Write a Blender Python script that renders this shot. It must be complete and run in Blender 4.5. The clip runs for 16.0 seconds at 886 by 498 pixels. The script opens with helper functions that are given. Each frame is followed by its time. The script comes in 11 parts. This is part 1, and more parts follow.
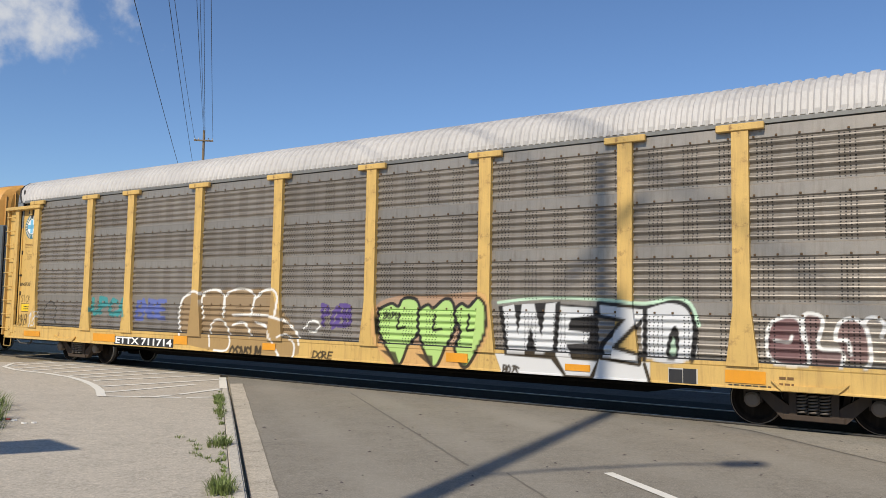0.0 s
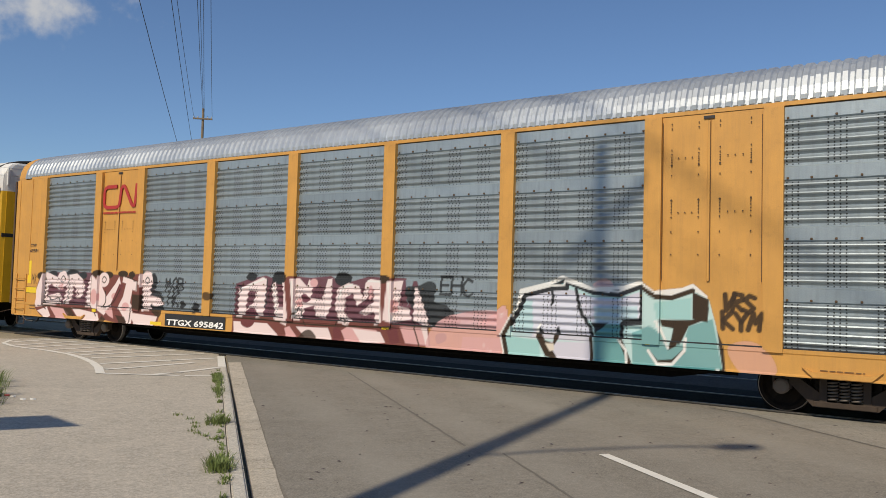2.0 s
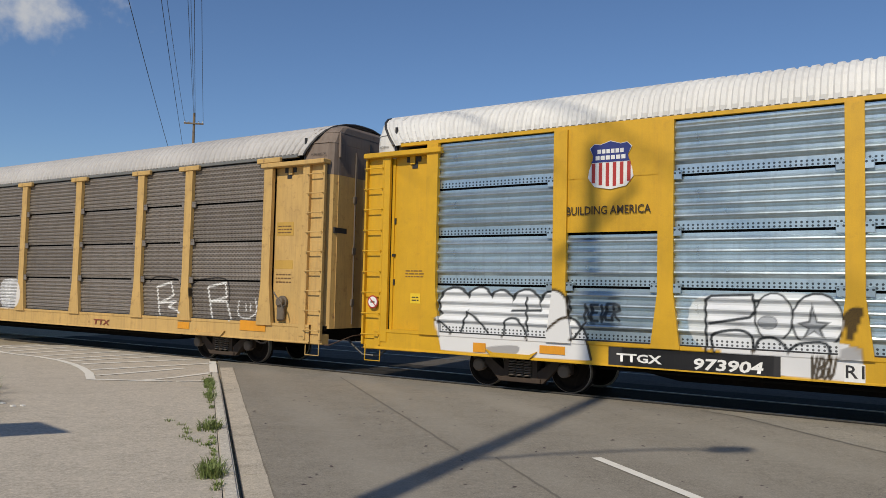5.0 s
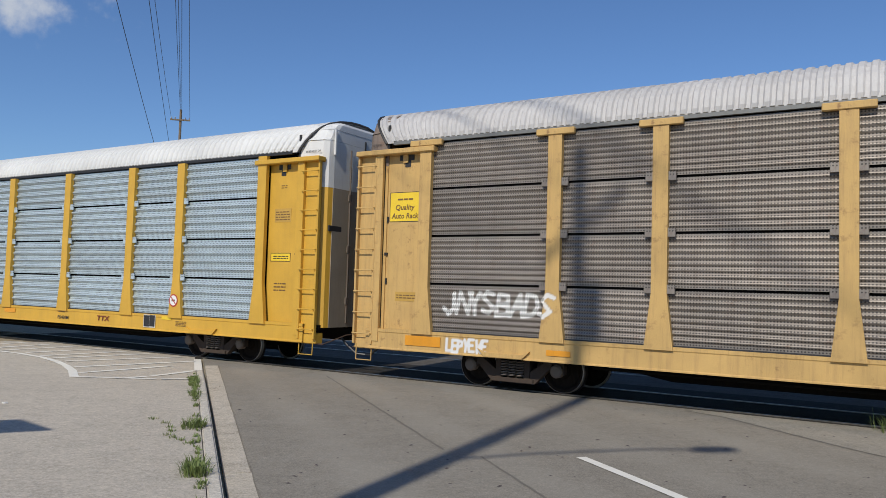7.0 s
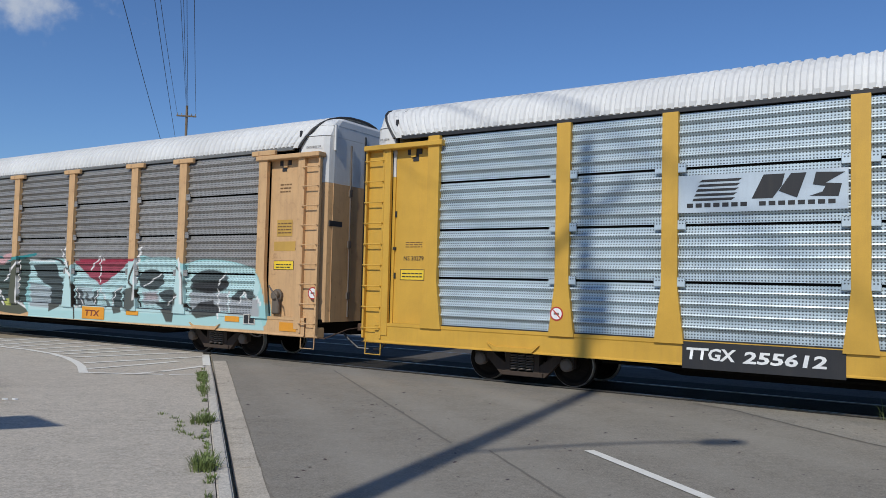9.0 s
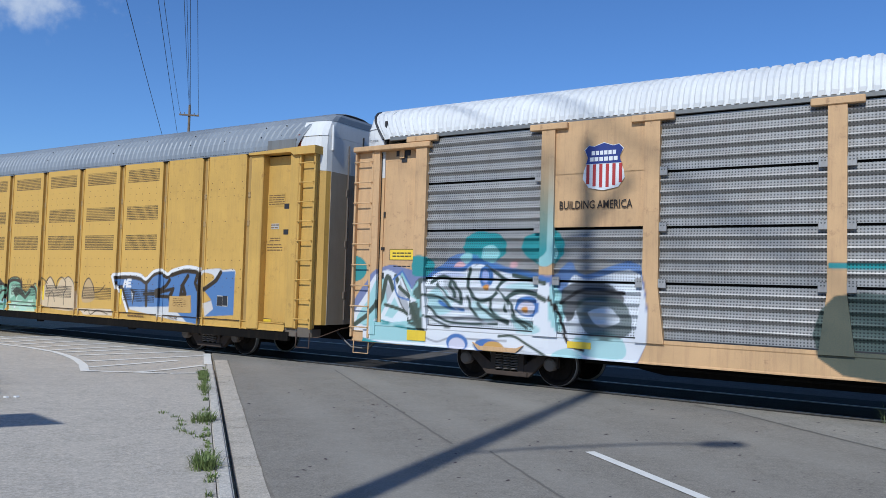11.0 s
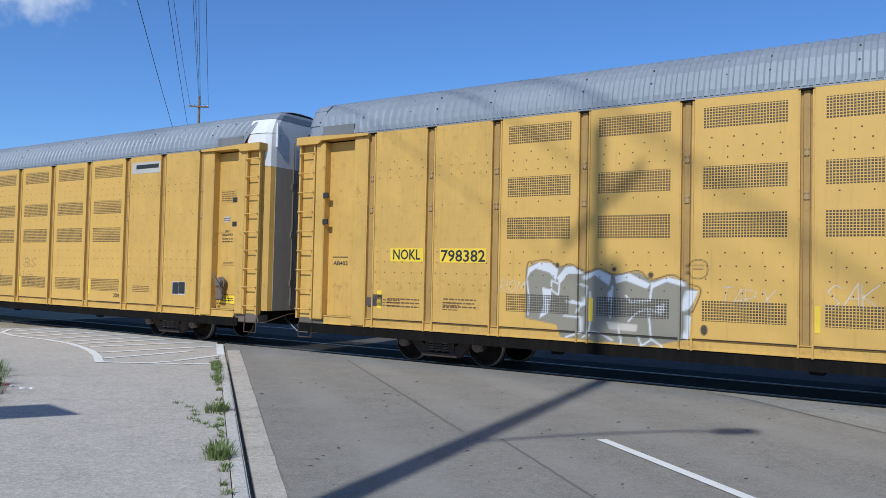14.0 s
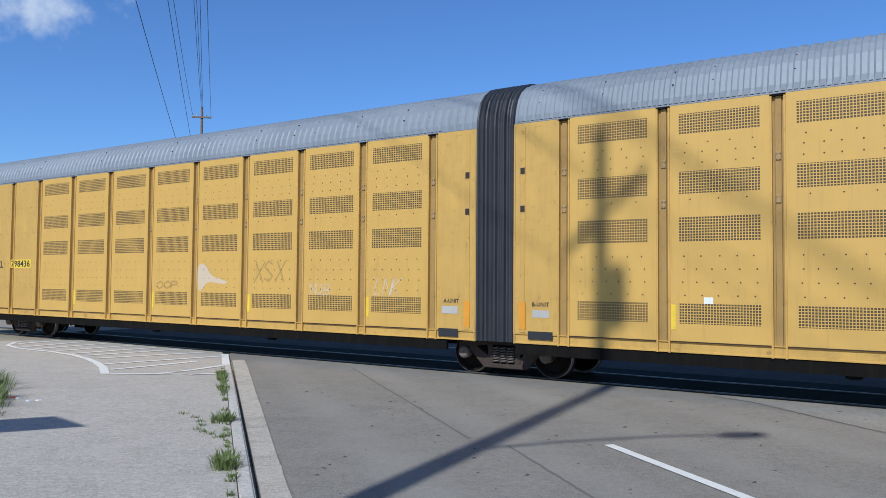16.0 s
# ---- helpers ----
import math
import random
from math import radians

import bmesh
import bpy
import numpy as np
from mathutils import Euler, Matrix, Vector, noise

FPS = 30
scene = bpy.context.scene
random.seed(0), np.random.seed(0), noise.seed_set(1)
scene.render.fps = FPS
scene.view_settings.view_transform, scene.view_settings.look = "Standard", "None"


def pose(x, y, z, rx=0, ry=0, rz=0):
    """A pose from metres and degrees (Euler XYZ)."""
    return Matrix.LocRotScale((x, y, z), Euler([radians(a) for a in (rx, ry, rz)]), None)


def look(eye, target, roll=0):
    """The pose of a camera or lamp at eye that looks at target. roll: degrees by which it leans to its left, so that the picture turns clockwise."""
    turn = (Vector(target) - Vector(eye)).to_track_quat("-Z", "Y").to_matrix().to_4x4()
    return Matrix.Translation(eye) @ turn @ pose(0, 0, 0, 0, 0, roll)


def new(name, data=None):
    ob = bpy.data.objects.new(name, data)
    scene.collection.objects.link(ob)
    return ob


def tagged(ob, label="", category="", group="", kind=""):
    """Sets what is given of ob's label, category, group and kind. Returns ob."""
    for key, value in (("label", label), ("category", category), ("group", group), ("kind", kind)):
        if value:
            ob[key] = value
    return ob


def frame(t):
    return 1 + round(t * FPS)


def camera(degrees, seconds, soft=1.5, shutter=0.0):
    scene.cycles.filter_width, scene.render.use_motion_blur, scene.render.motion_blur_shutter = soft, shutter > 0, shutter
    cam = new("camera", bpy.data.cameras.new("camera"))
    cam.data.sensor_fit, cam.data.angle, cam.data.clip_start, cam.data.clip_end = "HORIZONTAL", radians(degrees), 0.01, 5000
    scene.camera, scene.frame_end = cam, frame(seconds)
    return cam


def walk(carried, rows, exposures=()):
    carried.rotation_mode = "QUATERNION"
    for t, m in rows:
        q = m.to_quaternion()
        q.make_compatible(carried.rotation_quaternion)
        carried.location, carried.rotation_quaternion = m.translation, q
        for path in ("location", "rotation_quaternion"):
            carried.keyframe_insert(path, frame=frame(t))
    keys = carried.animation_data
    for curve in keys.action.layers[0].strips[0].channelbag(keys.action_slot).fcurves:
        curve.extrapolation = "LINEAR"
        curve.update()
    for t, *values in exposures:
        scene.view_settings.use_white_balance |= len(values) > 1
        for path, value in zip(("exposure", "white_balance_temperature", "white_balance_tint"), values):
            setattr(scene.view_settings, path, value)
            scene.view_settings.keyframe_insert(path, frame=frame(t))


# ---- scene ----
# ---------------------------------------------------------------- camera
EYE = 1.92                                   # lens above the rail heads
cam = camera(59.72, 16.0, soft=0.8)
HEADINGS = [(0, 0.00, 4.20, -0.98), (0.5, -0.15, 4.14, -1.39), (1, -0.29, 3.87, -1.63), (1.5, -0.29, 3.33, -1.67),
            (2, -0.11, 2.81, -1.57), (2.5, 0.15, 2.44, -1.46), (3, 0.31, 2.37, -1.47), (3.5, 0.39, 2.52, -1.35),
            (4, 0.23, 2.77, -1.26), (4.5, -0.20, 2.98, -1.23), (5, -0.69, 3.13, -1.33), (6.2, -1.45, 3.14, -1.6)]
HEADINGS += [(7.5, -1.73, 3.02, -1.72), (8, -1.71, 2.91, -1.58), (8.5, -1.53, 2.78, -1.38), (9, -1.18, 2.65, -1.37),
             (10.2, -1.0, 2.66, -1.6), (11.5, -1.12, 2.68, -1.78), (12, -1.22, 2.55, -1.80), (12.5, -1.05, 2.34, -1.82)]
HEADINGS += [(13, -0.74, 2.11, -1.65), (13.5, -0.45, 1.92, -1.45), (14, -0.29, 1.85, -1.25), (14.5, -0.17, 1.89, -0.95),
             (15, -0.06, 2.06, -0.79), (15.5, 0.05, 2.23, -0.61), (16, -0.00, 2.36, -0.47)]
EXPOSURES = [(0, 0.0, 6800, 10), (1.5, -0.2, 7100, 10), (3, -0.32, 7100, 10), (5.2, -0.36, 6800, 10), (7.3, -0.25, 6200, 10), (9.2, -0.42, 5900, 10), (11.3, -0.2, 5400, 9), (16, -0.1, 5400, 9)]
walk(cam, [(t, pose(0, 0, EYE, 0, 0, yaw) @ pose(0, 0, 0, 90 + pitch) @ pose(0, 0, 0, 0, 0, -roll))
           for t, yaw, pitch, roll in HEADINGS], EXPOSURES)

# ---------------------------------------------------------------- the railway's line and the train's run
TURN = -33.38                                # heading of the track, degrees
ALONG = Vector((math.cos(radians(TURN)), math.sin(radians(TURN)), 0))
ACROSS = Vector((-ALONG.y, ALONG.x, 0))
SIDE = 13.15                                 # from the lens to the cars' near sides
MID = SIDE + 1.5                             # to the middle of the track


def track_point(s, w, z=0.0):
    """s metres along the track, w metres across it from the lens."""
    return ALONG * s + ACROSS * w + Vector((0, 0, z))


def run(t):
    """How far the first coupling has come along the track."""
    return -26.34 + 14.652 * t - 0.0227 * t * t


# ---------------------------------------------------------------- light
SUN_FROM, SUN_HEIGHT = 206.7, 41.0           # degrees clockwise from ahead, and above the horizon
to_sun = Vector((math.sin(radians(SUN_FROM)) * math.cos(radians(SUN_HEIGHT)),
                 math.cos(radians(SUN_FROM)) * math.cos(radians(SUN_HEIGHT)), math.sin(radians(SUN_HEIGHT))))
sun = new("sun", bpy.data.lights.new("sun", "SUN"))
sun.data.energy, sun.data.angle, sun.data.color = 4.2, radians(0.9), (1.0, 0.925, 0.79)
sun.matrix_world = look(to_sun * 50, (0, 0, 0))

world = bpy.data.worlds.new("sky")
scene.world = world
world.use_nodes = True
wn, wl = world.node_tree.nodes, world.node_tree.links
wn.clear()
sky = wn.new("ShaderNodeTexSky")
sky.sky_type, sky.sun_disc = "NISHITA", False
sky.sun_elevation, sky.sun_rotation = radians(SUN_HEIGHT), radians(SUN_FROM)
sky.air_density, sky.dust_density, sky.ozone_density = 1.0, 0.25, 2.4
wback, wout = wn.new("ShaderNodeBackground"), wn.new("ShaderNodeOutputWorld")
wback.inputs["Strength"].default_value = 0.098
# a bank of small fair-weather clouds over the left of the road
wcoord, wnoise, wramp = wn.new("ShaderNodeTexCoord"), wn.new("ShaderNodeTexNoise"), wn.new("ShaderNodeMapRange")
wnoise.inputs["Scale"].default_value, wnoise.inputs["Detail"].default_value = 16.0, 8.0
wnoise.inputs["Roughness"].default_value = 0.55
wl.new(wcoord.outputs["Generated"], wnoise.inputs["Vector"])
wfar = []
for az, el, extra in ((-29.3, 18.6, 0.0), (-23.4, 20.6, 0.02)):
    d = wn.new("ShaderNodeVectorMath")
    d.operation = "DISTANCE"
    d.inputs[1].default_value = (math.sin(radians(az)) * math.cos(radians(el)), math.cos(radians(az)) * math.cos(radians(el)), math.sin(radians(el)))
    wl.new(wcoord.outputs["Generated"], d.inputs[0])
    e = wn.new("ShaderNodeMath")
    e.operation, e.inputs[1].default_value = "ADD", extra
    wl.new(d.outputs["Value"], e.inputs[0])
    wfar.append(e.outputs[0])
wmin = wn.new("ShaderNodeMath")
wmin.operation = "MINIMUM"
wl.new(wfar[0], wmin.inputs[0])
wl.new(wfar[1], wmin.inputs[1])
wsub = wn.new("ShaderNodeMath")
wsub.operation, wsub.inputs[1].default_value = "MULTIPLY_ADD", -3.2
wl.new(wmin.outputs[0], wsub.inputs[0])
wl.new(wnoise.outputs["Fac"], wsub.inputs[2])
wl.new(wsub.outputs[0], wramp.inputs["Value"])
wramp.inputs["From Min"].default_value, wramp.inputs["From Max"].default_value = 0.26, 0.56
wramp.interpolation_type = "SMOOTHSTEP"
wmix = wn.new("ShaderNodeMix")
wmix.data_type = "RGBA"
wmix.inputs["B"].default_value = (6.3, 6.7, 7.4, 1)
wl.new(wramp.outputs["Result"], wmix.inputs["Factor"])
wtint = wn.new("ShaderNodeMix")
wtint.data_type, wtint.blend_type = "RGBA", "MULTIPLY"
wtint.inputs["Factor"].default_value, wtint.inputs["B"].default_value = 1.0, (0.80, 0.99, 1.25, 1)   # a clear, dry blue
wl.new(sky.outputs["Color"], wtint.inputs["A"])
wl.new(wtint.outputs["Result"], wmix.inputs["A"])
wl.new(wmix.outputs["Result"], wback.inputs["Color"])
wl.new(wback.outputs[0], wout.inputs[0])


# ---------------------------------------------------------------- materials
def nodes_of(name):
    m = bpy.data.materials.new(name)
    m.use_nodes = True
    nt = m.node_tree
    return m, nt.nodes, nt.links, nt.nodes["Principled BSDF"]


def math_node(n, l, op, a, b=None, c=None):
    k = n.new("ShaderNodeMath")
    k.operation = op
    for i, v in enumerate((a, b, c)):
        if v is None:
            continue
        if isinstance(v, (int, float)):
            k.inputs[i].default_value = v
        else:
            l.new(v, k.inputs[i])
    return k.outputs[0]


def mix_node(n, l, f, a, b, mode="MIX"):
    k = n.new("ShaderNodeMix")
    k.data_type, k.blend_type = "RGBA", mode
    for key, v in (("Factor", f), ("A", a), ("B", b)):
        if isinstance(v, (int, float)):
            k.inputs[key].default_value = v
        elif isinstance(v, tuple):
            k.inputs[key].default_value = (*v[:3], 1)
        else:
            l.new(v, k.inputs[key])
    return k.outputs["Result"]


def noise_node(n, l, vec, scale, detail=4.0, rough=0.6):
    k = n.new("ShaderNodeTexNoise")
    k.inputs["Scale"].default_value, k.inputs["Detail"].default_value, k.inputs["Roughness"].default_value = scale, detail, rough
    if vec is not None:
        l.new(vec, k.inputs["Vector"])
    return k.outputs["Fac"]


def range_node(n, l, v, a, b, c=0.0, d=1.0):
    k = n.new("ShaderNodeMapRange")
    k.inputs["From Min"].default_value, k.inputs["From Max"].default_value = a, b
    k.inputs["To Min"].default_value, k.inputs["To Max"].default_value = c, d
    l.new(v, k.inputs["Value"])
    return k.outputs["Result"]


def stretched(n, l, vec, sx, sy, sz):
    k = n.new("ShaderNodeMapping")
    k.inputs["Scale"].default_value = (sx, sy, sz)
    l.new(vec, k.inputs["Vector"])
    return k.outputs["Vector"]


def surface(name, colour, rough=0.6, metal=0.0, grime=(0.12, 0.09, 0.06), dirt=0.35, scale=1.2, streak=True,
            bump=0.15, grain=60.0, sprayed=False, holes=None, shift=0.0, sheen=0.5, rust=0.0):
    """Paint or metal with blotches, streaks that run down, fine grain and, where asked, spray paint and rows of holes."""
    m, n, l, bsdf = nodes_of(name)
    co = n.new("ShaderNodeTexCoord").outputs["Object"]
    info = n.new("ShaderNodeObjectInfo")
    big = noise_node(n, l, co, scale, 6, 0.65)
    run_down = noise_node(n, l, stretched(n, l, co, 5.0, 5.0, 0.35), 2.2, 5, 0.7)
    fine = noise_node(n, l, co, grain, 3, 0.6)
    tone = range_node(n, l, big, 0.25, 0.75, 0.86, 1.12)
    tone = math_node(n, l, "MULTIPLY", tone, range_node(n, l, fine, 0.2, 0.8, 0.93, 1.07))
    if shift:
        tone = math_node(n, l, "MULTIPLY", tone, range_node(n, l, info.outputs["Random"], 0, 1, 1 - shift, 1 + shift))
    col = mix_node(n, l, 1.0, colour, (1, 1, 1), "MULTIPLY")
    k = n.new("ShaderNodeVectorMath")
    k.operation = "SCALE"
    l.new(col, k.inputs[0])
    l.new(tone, k.inputs["Scale"])
    col = k.outputs[0]
    mask = range_node(n, l, run_down if streak else big, 0.48, 0.78, 0.0, dirt)
    col = mix_node(n, l, mask, col, grime)
    if rust:
        # rust that has broken through in spots and run down from them
        spots = math_node(n, l, "MULTIPLY", range_node(n, l, noise_node(n, l, co, 5.5, 7, 0.75), 0.55, 0.68), range_node(n, l, noise_node(n, l, co, 0.7, 3), 0.4, 0.62))
        runs = math_node(n, l, "MULTIPLY", range_node(n, l, noise_node(n, l, stretched(n, l, co, 9.0, 9.0, 0.5), 2.0, 6, 0.75), 0.58, 0.76), 0.4)
        col = mix_node(n, l, math_node(n, l, "MULTIPLY", math_node(n, l, "MAXIMUM", spots, runs), rust), col, (0.15, 0.062, 0.028))
    bsdf.inputs["Metallic"].default_value = metal
    if sprayed:
        pa = n.new("ShaderNodeAttribute")
        pa.attribute_name = "paint"
        pc = n.new("ShaderNodeAttribute")
        pc.attribute_name = "cover"
        worn = range_node(n, l, fine, 0.25, 0.75, 0.88, 1.0)
        col = mix_node(n, l, math_node(n, l, "MULTIPLY", pc.outputs["Fac"], worn), col, pa.outputs["Color"])
        l.new(range_node(n, l, pc.outputs["Fac"], 0.0, 1.0, sheen, 0.12), bsdf.inputs["Specular IOR Level"])
        if metal:
            l.new(range_node(n, l, pc.outputs["Fac"], 0.0, 1.0, metal, 0.0), bsdf.inputs["Metallic"])
    sep = n.new("ShaderNodeSeparateXYZ")
    l.new(co, sep.inputs[0])
    x, z = sep.outputs["X"], sep.outputs["Z"]
    if holes:
        px, pz, r, lo, hi, dark, run_of, part_of = (*holes, 1.0, 2.0)[:8]   # pitch along, pitch up, radius, pierced band, darkness, columns in groups
        fx = math_node(n, l, "SUBTRACT", math_node(n, l, "FRACT", math_node(n, l, "DIVIDE", x, px)), 0.5)
        fz = math_node(n, l, "SUBTRACT", math_node(n, l, "FRACT", math_node(n, l, "DIVIDE", z, pz)), 0.5)
        fx, fz = math_node(n, l, "MULTIPLY", fx, px), math_node(n, l, "MULTIPLY", fz, pz)
        d = math_node(n, l, "SQRT", math_node(n, l, "ADD", math_node(n, l, "MULTIPLY", fx, fx), math_node(n, l, "MULTIPLY", fz, fz)))
        hole = math_node(n, l, "LESS_THAN", d, r)
        band = math_node(n, l, "MULTIPLY", math_node(n, l, "GREATER_THAN", z, lo), math_node(n, l, "LESS_THAN", z, hi))
        band = math_node(n, l, "MULTIPLY", band, math_node(n, l, "LESS_THAN", math_node(n, l, "FRACT", math_node(n, l, "DIVIDE", x, run_of)), part_of))
        col = mix_node(n, l, math_node(n, l, "MULTIPLY", math_node(n, l, "MULTIPLY", hole, band), dark), col, (0.01, 0.01, 0.011))
    l.new(col, bsdf.inputs["Base Color"])
    l.new(range_node(n, l, big, 0.2, 0.8, max(rough - 0.1, 0.05), min(rough + 0.12, 1)), bsdf.inputs["Roughness"])
    if not sprayed:
        bsdf.inputs["Specular IOR Level"].default_value = sheen
    if bump:
        bp = n.new("ShaderNodeBump")
        bp.inputs["Strength"].default_value, bp.inputs["Distance"].default_value = bump, 0.01
        l.new(math_node(n, l, "ADD", math_node(n, l, "MULTIPLY", big, 0.7), math_node(n, l, "MULTIPLY", fine, 0.3)), bp.inputs["Height"])
        l.new(bp.outputs[0], bsdf.inputs["Normal"])
    return m


def plain(name, colour, rough=0.6, metal=0.0):
    return surface(name, colour, rough, metal, dirt=0.12, bump=0.05)


def paving(name, colour, stone, dark, cracks=0.5, patch=0.35, wheel=None, sheen=0.2):
    """Worn asphalt or concrete: chippings, blotches, stains and hairline cracks."""
    m, n, l, bsdf = nodes_of(name)
    co = n.new("ShaderNodeTexCoord").outputs["Object"]
    wide = noise_node(n, l, co, 0.22, 5, 0.6)
    mid = noise_node(n, l, co, 2.1, 6, 0.7)
    chip = noise_node(n, l, co, 42.0, 5, 0.8)
    speck = noise_node(n, l, co, 11.0, 8, 0.8)
    vo = n.new("ShaderNodeTexVoronoi")
    vo.feature = "DISTANCE_TO_EDGE"
    vo.inputs["Scale"].default_value = 0.45
    wob = n.new("ShaderNodeTexNoise")
    wob.inputs["Scale"].default_value, wob.inputs["Detail"].default_value = 1.3, 6.0
    l.new(co, wob.inputs["Vector"])
    add = n.new("ShaderNodeVectorMath")
    add.operation = "MULTIPLY_ADD"
    add.inputs[1].default_value = (0.9, 0.9, 0.9)
    l.new(wob.outputs["Color"], add.inputs[0])
    l.new(co, add.inputs[2])
    l.new(add.outputs[0], vo.inputs["Vector"])
    col = mix_node(n, l, range_node(n, l, wide, 0.3, 0.7), colour, stone)
    col = mix_node(n, l, range_node(n, l, mid, 0.45, 0.75, 0.0, patch), col, dark)
    col = mix_node(n, l, range_node(n, l, chip, 0.42, 0.72, 0.0, 0.6), col, tuple(min(1, c * 1.9) for c in stone))
    col = mix_node(n, l, range_node(n, l, chip, 0.2, 0.38, 0.6, 0.0), col, tuple(c * 0.35 for c in dark))
    k = n.new("ShaderNodeVectorMath")
    k.operation = "SCALE"
    l.new(col, k.inputs[0])
    l.new(range_node(n, l, speck, 0.3, 0.7, 0.78, 1.22), k.inputs["Scale"])
    col = k.outputs[0]
    line = math_node(n, l, "MULTIPLY", math_node(n, l, "LESS_THAN", vo.outputs["Distance"], 0.004), range_node(n, l, mid, 0.42, 0.6))
    col = mix_node(n, l, math_node(n, l, "MULTIPLY", line, cracks), col, tuple(c * 0.35 for c in dark))
    if wheel:
        # smoother, greyer bands that the tyres have polished along the road
        at, period, wide_band, tint = wheel
        k = n.new("ShaderNodeVectorRotate")
        k.rotation_type = "Z_AXIS"
        k.inputs["Angle"].default_value = at
        l.new(co, k.inputs["Vector"])
        s = n.new("ShaderNodeSeparateXYZ")
        l.new(k.outputs[0], s.inputs[0])
        wave = math_node(n, l, "SINE", math_node(n, l, "MULTIPLY", s.outputs["X"], 2 * math.pi / period))
        col = mix_node(n, l, math_node(n, l, "MULTIPLY", range_node(n, l, wave, wide_band, 1.0), math_node(n, l, "MULTIPLY", range_node(n, l, mid, 0.2, 0.8, 0.35, 0.75), range_node(n, l, wide, 0.32, 0.66, 0.15, 1.0))), col, tint)
    l.new(col, bsdf.inputs["Base Color"])
    l.new(range_node(n, l, mid, 0.2, 0.8, 0.78, 0.95), bsdf.inputs["Roughness"])
    bp = n.new("ShaderNodeBump")
    bsdf.inputs["Specular IOR Level"].default_value = sheen
    bp.inputs["Strength"].default_value, bp.inputs["Distance"].default_value = 0.6, 0.012
    l.new(math_node(n, l, "ADD", chip, math_node(n, l, "MULTIPLY", mid, 0.6)), bp.inputs["Height"])
    l.new(bp.outputs[0], bsdf.inputs["Normal"])
    return m


def leafage(name, dark, light, rough=0.6):
    m, n, l, bsdf = nodes_of(name)
    geo = n.new("ShaderNodeNewGeometry")
    co = n.new("ShaderNodeTexCoord").outputs["Object"]
    f = math_node(n, l, "ADD", math_node(n, l, "MULTIPLY", geo.outputs["Random Per Island"], 0.6),
                  math_node(n, l, "MULTIPLY", noise_node(n, l, co, 0.8, 3), 0.4))
    l.new(mix_node(n, l, f, dark, light), bsdf.inputs["Base Color"])
    bsdf.inputs["Roughness"].default_value = rough
    bsdf.inputs["Transmission Weight"].default_value = 0.0
    return m


